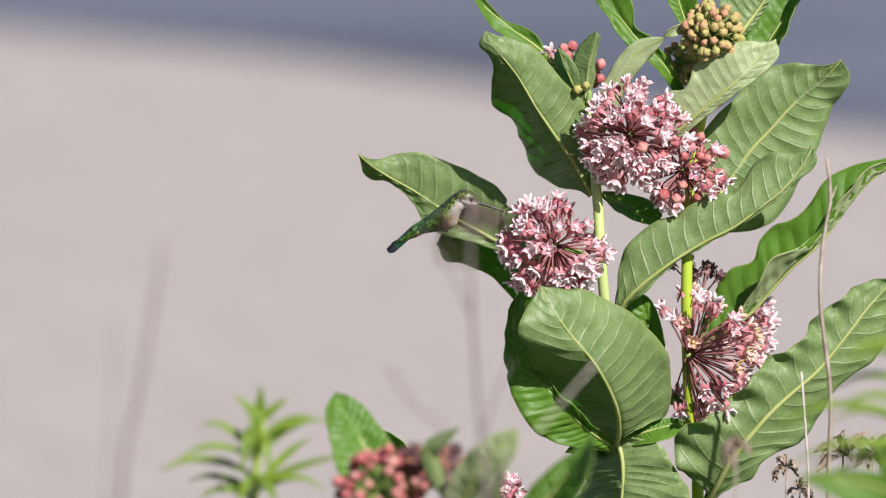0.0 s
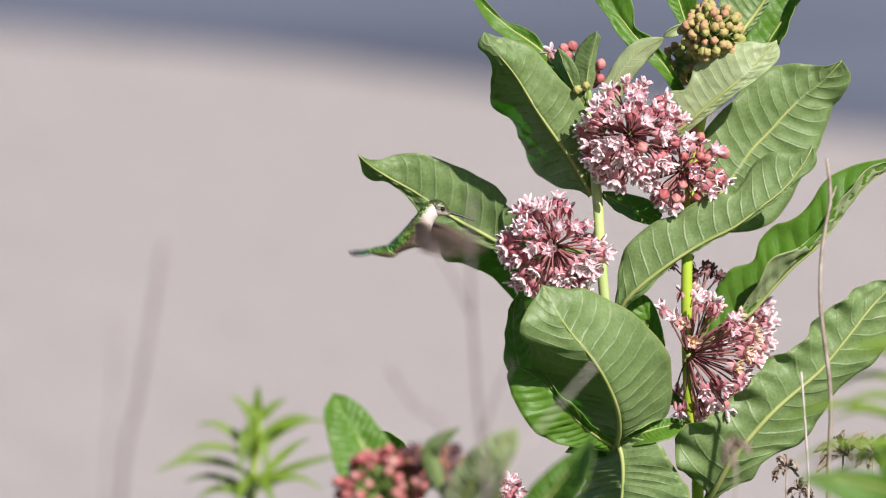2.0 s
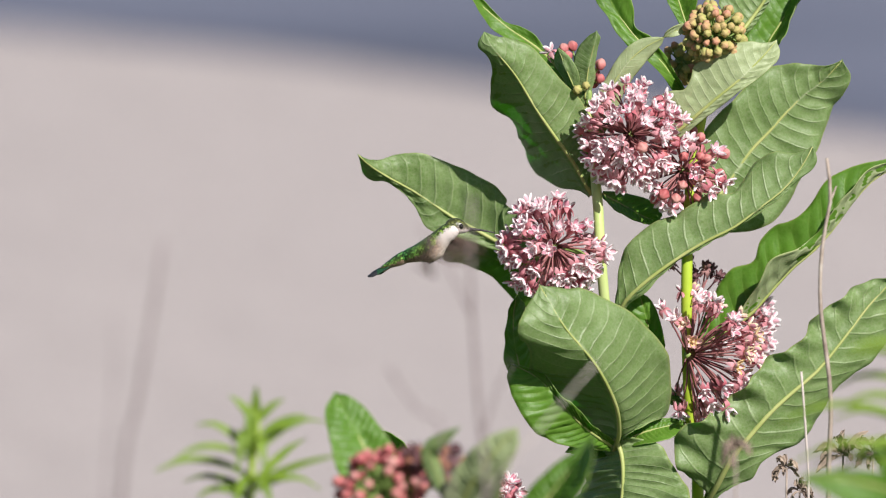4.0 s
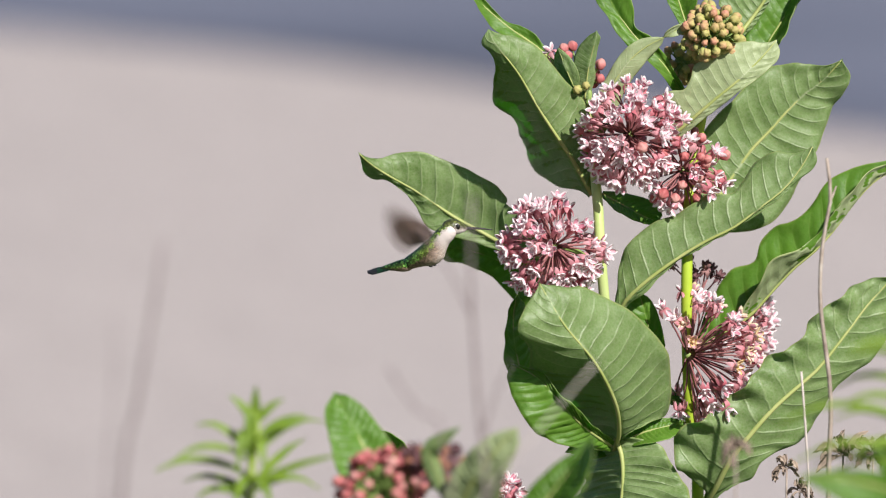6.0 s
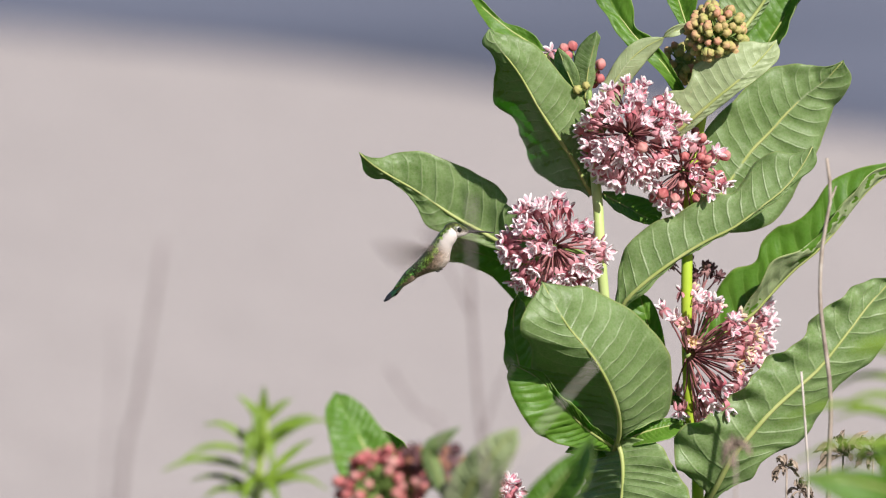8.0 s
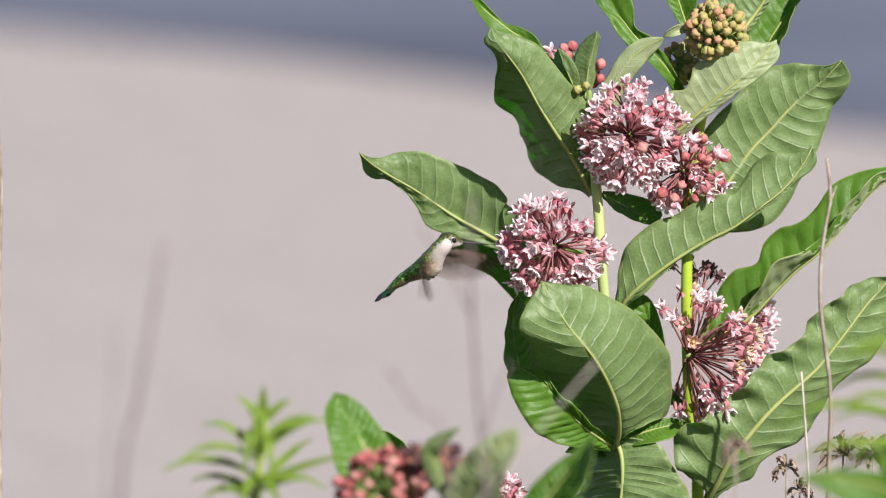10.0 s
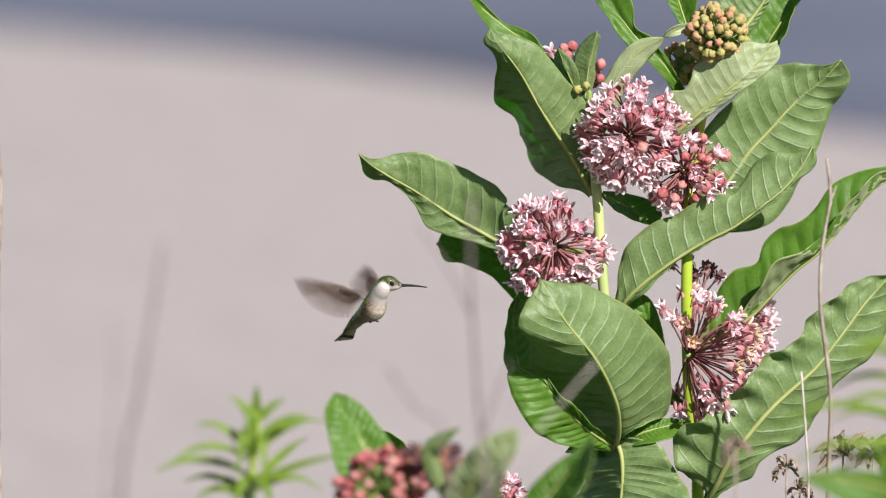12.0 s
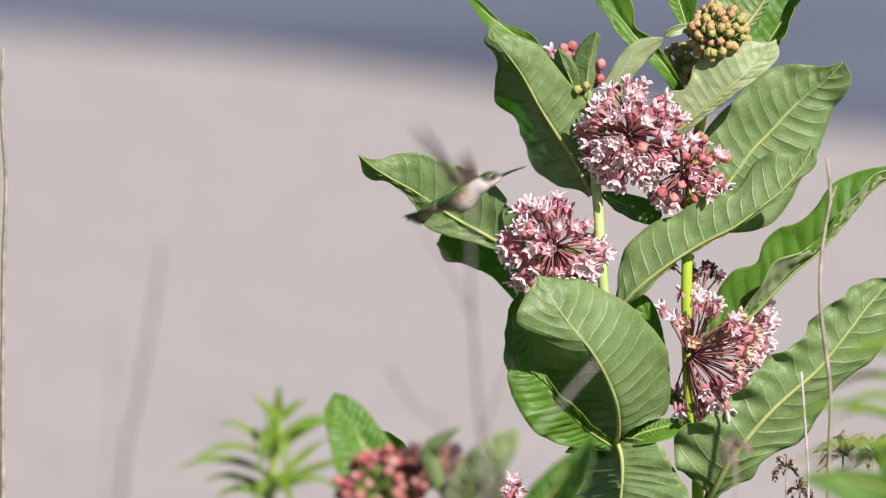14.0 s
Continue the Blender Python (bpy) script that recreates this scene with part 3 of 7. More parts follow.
leaf(A, [(0.0964, -0.0060, 0.9010), (0.0897, -0.0112, 0.9145), (0.0846, -0.0123, 0.9263), (0.0792, -0.0090, 0.9404)], ([0.0014, 0.0020, 0.0028, 0.0041, 0.0060, 0.0071, 0.0071, 0.0064, 0.0049, 0.0027, 0.0000], [0.0045, 0.0058, 0.0070, 0.0080, 0.0092, 0.0105, 0.0116, 0.0124, 0.0118, 0.0075, 0.0000]), (0.3, 0.9, 0.2), (10, 40), "narrow young leaf", sweep=([-0.0006, -0.0000, 0.0006, 0.0011, 0.0011, 0.0012, 0.0012, 0.0012, 0.0010, 0.0006, 0.0000], [-0.0013, -0.0015, -0.0014, -0.0011, -0.0005, 0.0001, 0.0011, 0.0024, 0.0033, 0.0024, 0.0000]), curl=0, rib=0.0007, seed=7, quilt=0.0, mats=[LEAF_TOP, LEAF_UNDER])
leaf(A, [(0.1068, 0.0100, 0.8777), (0.1106, 0.0064, 0.8977), (0.1172, 0.0028, 0.9138), (0.1276, 0.0004, 0.9297), (0.1392, -0.0011, 0.9400), (0.1508, -0.0023, 0.9464), (0.1578, -0.0042, 0.9508), (0.1656, -0.0014, 0.9533), (0.1723, 0.0040, 0.9559)], ([0.0035, 0.0056, 0.0078, 0.0093, 0.0099, 0.0098, 0.0098, 0.0096, 0.0086, 0.0071, 0.0040, -0.0018, -0.0042, -0.0041, -0.0000], [0.0024, 0.0043, 0.0061, 0.0069, 0.0065, 0.0065, 0.0070, 0.0075, 0.0077, 0.0070, 0.0046, 0.0008, -0.0034, -0.0029, -0.0000]), (0.1, 1, 0.2), (8, 10), "speckled leaf underside with a twisted tip", sweep=([-0.0016, -0.0021, -0.0023, -0.0017, -0.0008, -0.0000, 0.0005, 0.0012, 0.0023, 0.0028, 0.0031, 0.0009, -0.0011, -0.0017, -0.0000], [-0.0006, -0.0002, -0.0001, -0.0002, -0.0001, 0.0002, 0.0003, 0.0001, -0.0006, -0.0010, -0.0018, -0.0024, -0.0021, -0.0013, -0.0000]), curl=4, wave=0.0006, seed=8, quilt=0.0, mats=[LEAF_PALE, LEAF_PALE], rib=0.0008)
leaf(A, [(0.1099, 0.0050, 0.8375), (0.1235, 0.0187, 0.8288), (0.1373, 0.0280, 0.8202), (0.1495, 0.0300, 0.8152)], ([0.0031, 0.0058, 0.0083, 0.0103, 0.0116, 0.0130, 0.0137, 0.0129, 0.0100, 0.0055, 0.0000], [0.0058, 0.0095, 0.0126, 0.0136, 0.0127, 0.0120, 0.0108, 0.0091, 0.0071, 0.0043, 0.0000]), (0, -0.75, 0.7), (15, 15), "small leaf in the shade of the flower head", sweep=([0.0014, 0.0049, 0.0082, 0.0102, 0.0106, 0.0111, 0.0112, 0.0108, 0.0091, 0.0063, 0.0000], [-0.0038, -0.0069, -0.0089, -0.0079, -0.0049, -0.0031, -0.0014, 0.0001, 0.0013, 0.0012, 0.0000]), curl=0, seed=9, rib=0.001)
LEAF_FRONT = leaf(A, [(0.1182, -0.0120, 0.6616), (0.1213, -0.0317, 0.6750), (0.1202, -0.0536, 0.6937), (0.1144, -0.0702, 0.7116), (0.1061, -0.0819, 0.7284), (0.0971, -0.0880, 0.7413), (0.0874, -0.0929, 0.7532), (0.0793, -0.0959, 0.7656), (0.0731, -0.0938, 0.7766), (0.0670, -0.0900, 0.7870)], ([0.0010, 0.0049, 0.0204, 0.0355, 0.0436, 0.0488, 0.0522, 0.0511, 0.0483, 0.0454, 0.0405, 0.0347, 0.0250, 0.0118, 0.0000], [0.0045, 0.0283, 0.0564, 0.0766, 0.0891, 0.0923, 0.0846, 0.0692, 0.0479, 0.0307, 0.0268, 0.0243, 0.0171, 0.0087, 0.0000]), (-0.04, 1, -0.12), ([10, 14, 18, 20, 20, 20, 20, 20, 20, 22, 26], [66, 68, 68, 66, 62, 52, 30, 4, -8, -14, -20]), "broad folded leaf with a pale raised midrib", sweep=([0.0063, 0.0189, 0.0025, -0.0156, -0.0191, -0.0196, -0.0161, -0.0105, -0.0068, -0.0047, -0.0044, 0.0027, 0.0072, 0.0045, 0.0000], [-0.0076, -0.0602, -0.0928, -0.1073, -0.1033, -0.0773, -0.0471, -0.0149, 0.0123, 0.0265, 0.0309, 0.0251, 0.0147, 0.0060, 0.0000]), curl=4, wave=0.0012, waves=2.0, seed=10, rib=0.0019, quilt=0.0007)
leaf(A, [(0.1161, -0.0200, 0.6655), (0.0994, -0.0448, 0.6800), (0.0883, -0.0577, 0.6923), (0.0778, -0.0610, 0.7045), (0.0643, -0.0592, 0.7187), (0.0461, -0.0550, 0.7279)], ([0.0037, 0.0086, 0.0130, 0.0178, 0.0231, 0.0263, 0.0261, 0.0243, 0.0199, 0.0104, 0.0000], [0.0041, 0.0049, 0.0059, 0.0071, 0.0069, 0.0057, 0.0046, 0.0041, 0.0033, 0.0021, 0.0000]), (-0.35, -0.9, 0.35), (10, 20), "bright green glossy leaf", sweep=([-0.0017, 0.0055, 0.0113, 0.0114, 0.0082, 0.0086, 0.0069, 0.0055, 0.0080, 0.0082, 0.0000], [0.0016, 0.0063, 0.0115, 0.0161, 0.0181, 0.0140, 0.0101, 0.0077, 0.0049, 0.0021, 0.0000]), curl=0, wave=0.0014, seed=11, rib=0.0012)
leaf(A, [(0.1002, 0.0100, 0.6730), (0.0690, 0.0266, 0.6865), (0.0553, 0.0341, 0.7073), (0.0502, 0.0356, 0.7288), (0.0486, 0.0342, 0.7488), (0.0513, 0.0300, 0.7651)], ([0.0073, 0.0074, 0.0080, 0.0100, 0.0118, 0.0103, 0.0108, 0.0111, 0.0079, 0.0040, 0.0000], [0.0075, 0.0097, 0.0125, 0.0173, 0.0219, 0.0231, 0.0248, 0.0247, 0.0231, 0.0142, 0.0000]), (-0.75, -0.7, 0.0), (8, 10), "dark leaf in the shade of another", sweep=([0.0019, 0.0039, 0.0053, 0.0051, 0.0024, 0.0008, -0.0011, -0.0015, -0.0018, -0.0018, 0.0000], [-0.0009, -0.0028, -0.0040, -0.0035, 0.0004, 0.0026, 0.0062, 0.0067, 0.0079, 0.0085, 0.0000]), curl=0, wave=0.0014, seed=44)
leaf(A, [(0.1201, -0.0120, 0.6643), (0.1348, -0.0182, 0.6735), (0.1504, -0.0182, 0.6782), (0.1677, -0.0120, 0.6812)], ([0.0018, 0.0036, 0.0053, 0.0063, 0.0068, 0.0070, 0.0070, 0.0063, 0.0050, 0.0031, 0.0000], [0.0037, 0.0067, 0.0095, 0.0115, 0.0128, 0.0137, 0.0138, 0.0129, 0.0109, 0.0068, 0.0000]), (0, -0.75, 0.7), (15, 15), "bright green leaf under the flower head", sweep=([0.0007, 0.0007, 0.0007, 0.0008, 0.0006, 0.0005, 0.0007, 0.0009, 0.0011, 0.0010, 0.0000], [0.0014, 0.0028, 0.0039, 0.0039, 0.0032, 0.0024, 0.0012, -0.0001, -0.0003, 0.0002, 0.0000]), curl=0, seed=23, rib=0.0012)
leaf(A, [(0.1176, 0.0000, 0.6606), (0.1087, 0.0031, 0.6641), (0.0982, 0.0069, 0.6608), (0.0845, 0.0100, 0.6572)], ([0.0025, 0.0062, 0.0111, 0.0147, 0.0130, 0.0104, 0.0085, 0.0065, 0.0044, 0.0022, 0.0000], [0.0039, 0.0054, 0.0077, 0.0098, 0.0101, 0.0102, 0.0096, 0.0077, 0.0052, 0.0026, 0.0000]), (0.2, -0.75, 0.6), (10, 10), "small pale leaf at the stem", sweep=([-0.0013, -0.0037, -0.0055, -0.0037, -0.0005, 0.0006, 0.0002, 0.0003, 0.0003, 0.0001, 0.0000], [0.0020, 0.0029, 0.0028, 0.0004, -0.0014, -0.0010, 0.0005, 0.0007, 0.0005, 0.0002, 0.0000]), curl=0, seed=25, rib=0.001)
LEAF_LOW = leaf(A, [(0.1192, -0.0200, 0.6710), (0.1231, -0.0245, 0.6602), (0.1242, -0.0284, 0.6470), (0.1230, -0.0303, 0.6296), (0.1172, -0.0300, 0.6000)], ([0.0071, 0.0292, 0.0501, 0.0567, 0.0579, 0.0613, 0.0581, 0.0495, 0.0332, 0.0164, 0.0000], [0.0025, 0.0159, 0.0278, 0.0340, 0.0405, 0.0477, 0.0475, 0.0405, 0.0274, 0.0137, 0.0000]), (0.35, 1, 0.05), ([38, 38, 38, 38, 38, 36, 36], [4, 4, 4, 4, 6, 8, 10]), "drooping grey-green leaf underside, one half in shade", sweep=([0.0012, -0.0100, -0.0134, -0.0067, 0.0011, 0.0088, 0.0154, 0.0186, 0.0149, 0.0075, 0.0000], [0.0002, -0.0005, -0.0041, -0.0026, -0.0006, -0.0003, 0.0035, 0.0065, 0.0050, 0.0024, 0.0000]), curl=5, wave=0.003, waves=4, seed=12, rib=0.0019)
leaf(A, [(0.1209, 0.0000, 0.7532), (0.1263, -0.0073, 0.7652), (0.1406, -0.0114, 0.7794), (0.1619, -0.0122, 0.7952), (0.1813, -0.0137, 0.8072), (0.2007, -0.0142, 0.8170), (0.2182, -0.0137, 0.8303), (0.2337, -0.0122, 0.8422), (0.2434, -0.0108, 0.8534), (0.2504, -0.0093, 0.8642), (0.2551, -0.0080, 0.8735)], ([0.0020, 0.0046, 0.0051, 0.0042, 0.0029, 0.0025, 0.0024, 0.0021, 0.0022, 0.0026, 0.0028, 0.0026, 0.0050, 0.0077, 0.0000], [0.0032, 0.0096, 0.0196, 0.0269, 0.0296, 0.0300, 0.0272, 0.0277, 0.0293, 0.0207, 0.0238, 0.0285, 0.0222, 0.0094, 0.0000]), (0.1, 1, -0.1), ([30, 30, 30, 28, 24, 18, 10], [6, 6, 8, 8, 10, 10, 12]), "long leaf underside arching across the stems", sweep=([-0.0008, 0.0022, 0.0041, 0.0049, 0.0052, 0.0053, 0.0054, 0.0057, 0.0054, 0.0051, 0.0052, 0.0050, 0.0042, 0.0032, 0.0000], [0.0030, 0.0032, -0.0017, -0.0040, -0.0042, -0.0049, -0.0054, -0.0064, -0.0021, -0.0009, -0.0013, 0.0011, 0.0056, 0.0016, 0.0000]), curl=4, wave=0.0014, waves=3.5, seed=13, quilt=0.0007)
umbel(A, (0.1281, -0.0180, 0.8816), (0.1052, 0, 0.8436), 0.0345, 98, [(0.95, FLOWERS), (1.0, PINK_BUDS)], (0.1, -0.6, 0.3), 165, "dense round head of pink milkweed flowers", 21, deep=0.2, gaps=[((0.0, -1.0, 0.1), 0.985, 0.6), ((-0.75, 0.0, 0.66), 0.92, 0.75)])
U_LEFT = umbel(A, (0.0760, -0.0350, 0.8063), (0.1084, 0, 0.7866), 0.0350, 92, [(0.94, FLOWERS), (1.0, FADING)], (-0.3, -0.6, 0.2), 160, "round head of pink flowers visited by the bird", 22, deep=0.2, loose=0.1, gaps=[((0.66, -0.1, 0.74), 0.60, 0.93), ((0.2, -1.0, 0.5), 0.93, 0.6)])
U_SMALL = umbel(A, (0.0981, 0.004, 0.9097), (0.0997, 0.003, 0.9), 0.0155, 2, [(1.0, PINK_BUDS)], (0.1, 0.6, 0.4), 30, "small cluster of pink buds", 23, PEDICEL_GREEN)
for end, meshes, size in (((0.0744, 0.012, 0.9355), FLOWERS, 0.9), ((0.0834, 0.014, 0.9377), PINK_BUDS, 0.95), ((0.0893, 0.018, 0.9388), PINK_BUDS, 1.0), ((0.0864, 0.008, 0.9332), PINK_BUDS, 0.9), ((0.1086, 0.006, 0.9275), PINK_BUDS, 1.05),
                          ((0.1056, 0.01, 0.9216), PINK_BUDS, 0.75), ((0.1082, 0.004, 0.9176), PINK_BUDS, 0.9), ((0.0924, -0.014, 0.912), GREEN_BUDS, 1.1), ((0.0982, -0.014, 0.9148), GREEN_BUDS, 1.0), ((0.1044, 0.01, 0.9138), PINK_BUDS, 0.85)):
    stray(U_SMALL, A, end, meshes, size * 1.12, PEDICEL_GREEN, (-0.004, 0, 0.008))
for end, size in (((0.0787, -0.0360, 0.8392), 0.95), ((0.0898, -0.0500, 0.8206), 1.00), ((0.0976, -0.0400, 0.8217), 0.80), ((0.1115, -0.0500, 0.8042), 1.00), ((0.0693, -0.0450, 0.8363), 0.95)):
    stray(U_LEFT, A, end, FLOWERS, size, PEDICEL, (0.004, -0.012, 0.004))

# ---- the milkweed behind it ----
B = thing("milkweed", (0.172, 0.012, 0.0), "tall milkweed with a thick bright stem and green top buds", "plant", "milkweeds")
stalk("stem", [(0.172, 0.012, -0.02), (0.172, 0.012, 0.35), (0.1766, 0.01, 0.6256), (0.1712, 0.006, 0.6815), (0.1686, 0, 0.7375), (0.1684, 0, 0.7965), (0.1717, 0.015, 0.8536), (0.1789, 0.025, 0.8859), (0.182, 0.03, 0.9227), (0.1867, 0.03, 0.9423)], 0.0056, 0.0036, STEM, B)
LEAF_M = leaf(B, [(0.1557, 0.0000, 0.8765), (0.1665, -0.0043, 0.8864), (0.1773, -0.0080, 0.8961), (0.1888, -0.0104, 0.9062), (0.2012, -0.0119, 0.9165), (0.2128, -0.0112, 0.9274), (0.2222, -0.0089, 0.9369), (0.2296, -0.0060, 0.9456)], ([0.0038, 0.0047, 0.0050, 0.0051, 0.0055, 0.0061, 0.0065, 0.0061, 0.0064, 0.0078, 0.0087, 0.0092, 0.0094, 0.0064, 0.0000], [0.0046, 0.0125, 0.0198, 0.0259, 0.0239, 0.0192, 0.0220, 0.0271, 0.0261, 0.0253, 0.0232, 0.0186, 0.0126, 0.0052, 0.0000]), (-0.45, 1, -0.45), (4, 5), "pale sunlit leaf underside", sweep=([0.0007, 0.0013, 0.0020, 0.0026, 0.0032, 0.0036, 0.0040, 0.0044, 0.0046, 0.0044, 0.0044, 0.0046, 0.0047, 0.0033, 0.0000], [-0.0007, -0.0036, -0.0056, -0.0062, -0.0054, -0.0051, -0.0041, -0.0056, -0.0033, -0.0005, 0.0014, 0.0022, 0.0020, 0.0002, 0.0000]), curl=0, wave=0.0008, seed=14, quilt=0.0004, mats=[LEAF_TOP, LEAF_PALE])
LEAF_R = leaf(B, [(0.1738, 0.0300, 0.8133), (0.1849, 0.0359, 0.8244), (0.1955, 0.0414, 0.8376), (0.2030, 0.0442, 0.8487), (0.2140, 0.0464, 0.8634), (0.2262, 0.0480, 0.8759), (0.2395, 0.0494, 0.8907), (0.2512, 0.0502, 0.9024), (0.2610, 0.0504, 0.9095), (0.2695, 0.0477, 0.9177), (0.2771, 0.0440, 0.9271)], ([0.0038, 0.0152, 0.0254, 0.0347, 0.0411, 0.0446, 0.0441, 0.0404, 0.0358, 0.0334, 0.0280, 0.0214, 0.0167, 0.0120, 0.0000], [0.0046, 0.0123, 0.0192, 0.0249, 0.0304, 0.0344, 0.0343, 0.0345, 0.0341, 0.0327, 0.0297, 0.0236, 0.0160, 0.0067, 0.0000]), (0.22, 1, 0.18), ([10, 10, 10, 10, 10, 10, 8, 6], [-14, -14, -14, -14, -12, -10, -8, -6]), "broad ribbed leaf underside", sweep=([0.0005, -0.0023, -0.0066, -0.0098, -0.0123, -0.0094, -0.0037, 0.0006, -0.0010, 0.0009, 0.0027, 0.0069, 0.0059, 0.0050, 0.0000], [-0.0002, -0.0012, -0.0001, 0.0013, 0.0032, 0.0028, 0.0012, 0.0001, 0.0038, 0.0048, 0.0046, 0.0001, 0.0009, 0.0000, 0.0000]), curl=4, wave=0.0018, waves=3, seed=15, rib=0.0018, quilt=0.001)
LEAF_G = leaf(B, [(0.1713, 0.0120, 0.7241), (0.1869, 0.0138, 0.7365), (0.2103, 0.0130, 0.7515), (0.2297, 0.0112, 0.7734), (0.2425, 0.0096, 0.7874), (0.2560, 0.0080, 0.7990), (0.2696, 0.0078, 0.8148), (0.2817, 0.0091, 0.8315), (0.2949, 0.0108, 0.8462), (0.3086, 0.0126, 0.8547), (0.3282, 0.0150, 0.8634)], ([0.0026, 0.0099, 0.0199, 0.0299, 0.0318, 0.0239, 0.0303, 0.0311, 0.0242, 0.0234, 0.0233, 0.0177, 0.0108, 0.0061, 0.0000], [0.0036, 0.0029, 0.0068, 0.0107, 0.0159, 0.0239, 0.0268, 0.0133, 0.0083, 0.0125, 0.0148, 0.0156, 0.0117, 0.0055, 0.0000]), (-0.5, -0.5, 0.7), ([34, 36, 38, 40, 40, 40, 38], [74, 72, 70, 70, 70, 72, 74]), "glossy green leaf folded along the midrib", sweep=([0.0000, -0.0005, -0.0049, -0.0032, 0.0034, 0.0026, 0.0005, -0.0035, 0.0020, 0.0053, 0.0068, 0.0049, 0.0006, 0.0001, 0.0000], [0.0018, 0.0018, 0.0018, 0.0024, 0.0034, 0.0036, 0.0036, 0.0017, 0.0019, 0.0021, 0.0019, 0.0014, 0.0001, -0.0001, 0.0000]), curl=0, wave=0.0014, waves=3, seed=16, mats=[LEAF_TOP, LEAF_PALE])
LEAF_BR = leaf(B, [(0.1768, 0.0000, 0.6172), (0.1864, -0.0184, 0.6329), (0.1984, -0.0326, 0.6570), (0.2123, -0.0341, 0.6749), (0.2278, -0.0330, 0.6920), (0.2434, -0.0300, 0.7054), (0.2590, -0.0277, 0.7184), (0.2715, -0.0249, 0.7329), (0.2832, -0.0212, 0.7473), (0.2961, -0.0177, 0.7634), (0.3156, -0.0150, 0.7834)], ([0.0020, 0.0037, 0.0110, 0.0205, 0.0215, 0.0268, 0.0339, 0.0339, 0.0284, 0.0217, 0.0227, 0.0281, 0.0303, 0.0281, 0.0218, 0.0110, 0.0000], [0.0026, 0.0064, 0.0218, 0.0358, 0.0418, 0.0366, 0.0304, 0.0268, 0.0283, 0.0285, 0.0270, 0.0241, 0.0244, 0.0208, 0.0161, 0.0085, 0.0000]), (0.05, 1, 0.1), ([10, 16, 20, 20, 20, 16], [-12, -12, -12, -12, -10, -10]), "large leaf underside with a torn wavy margin", sweep=([0.0013, 0.0093, 0.0078, 0.0031, 0.0076, 0.0112, 0.0099, 0.0125, 0.0155, 0.0135, 0.0112, 0.0087, 0.0091, 0.0076, 0.0070, 0.0041, 0.0000], [0.0018, 0.0148, 0.0032, 0.0012, -0.0022, -0.0081, -0.0082, -0.0092, -0.0108, -0.0100, -0.0060, -0.0020, -0.0005, 0.0016, 0.0014, 0.0006, 0.0000]), curl=5, wave=(0.0008, 0.0058), waves=6, seed=17, rib=0.0024, quilt=0.001)
leaf(B, [(0.1780, 0.0200, 0.8864), (0.1629, 0.0133, 0.9107), (0.1503, 0.0070, 0.9290), (0.1355, 0.0083, 0.9429), (0.1231, 0.0141, 0.9580), (0.1154, 0.0186, 0.9709), (0.1083, 0.0200, 0.9942)], ([0.0021, 0.0034, 0.0047, 0.0058, 0.0074, 0.0077, 0.0087, 0.0081, 0.0095, 0.0117, 0.0000], [0.0021, 0.0028, 0.0036, 0.0041, 0.0056, 0.0089, 0.0053, 0.0124, 0.0181, 0.0124, 0.0000]), (-0.1, -0.9, 0.3), (20, 28), "green leaf with a curled margin", sweep=([0.0001, 0.0016, 0.0033, 0.0055, 0.0069, 0.0073, 0.0064, 0.0068, 0.0063, 0.0058, 0.0000], [0.0005, 0.0015, 0.0026, 0.0041, 0.0038, 0.0025, 0.0029, 0.0010, 0.0033, 0.0055, 0.0000]), curl=0, wave=0.0012, seed=18, rib=0.001, quilt=0.0003)
leaf(B, [(0.1828, 0.0300, 0.9266), (0.1711, 0.0336, 0.9458), (0.1657, 0.0378, 0.9596), (0.1610, 0.0404, 0.9750), (0.1539, 0.0400, 0.9962)], ([0.0020, 0.0023, 0.0026, 0.0033, 0.0048, 0.0064, 0.0081, 0.0090, 0.0088, 0.0062, 0.0000], [0.0019, 0.0022, 0.0026, 0.0038, 0.0077, 0.0127, 0.0164, 0.0155, 0.0128, 0.0070, 0.0000]), FRONT, (20, 34), "bright green upright leaf", sweep=([0.0001, 0.0004, 0.0007, 0.0008, 0.0004, 0.0007, 0.0007, 0.0016, 0.0024, 0.0023, 0.0000], [-0.0002, 0.0005, 0.0012, 0.0019, 0.0018, 0.0015, 0.0021, 0.0032, 0.0038, 0.0024, 0.0000]), curl=0, seed=19, rib=0.001)
leaf(B, [(0.1909, 0.0400, 0.9177), (0.2028, 0.0490, 0.9396), (0.2101, 0.0567, 0.9490), (0.2164, 0.0595, 0.9570), (0.2231, 0.0604, 0.9668), (0.2375, 0.0600, 0.9904)], ([0.0026, 0.0031, 0.0037, 0.0043, 0.0055, 0.0057, 0.0056, 0.0050, 0.0035, 0.0017, 0.0000], [0.0025, 0.0038, 0.0055, 0.0116, 0.0204, 0.0273, 0.0286, 0.0264, 0.0196, 0.0099, 0.0000]), (-0.2, 1, 0.1), (30, 8), "large upright leaf behind the green buds", sweep=([0.0005, 0.0006, 0.0007, 0.0015, 0.0047, 0.0029, 0.0018, 0.0009, 0.0005, 0.0002, 0.0000], [-0.0005, 0.0017, 0.0037, 0.0033, -0.0012, 0.0005, 0.0042, 0.0080, 0.0078, 0.0041, 0.0000]), curl=0, seed=20, rib=0.0024)
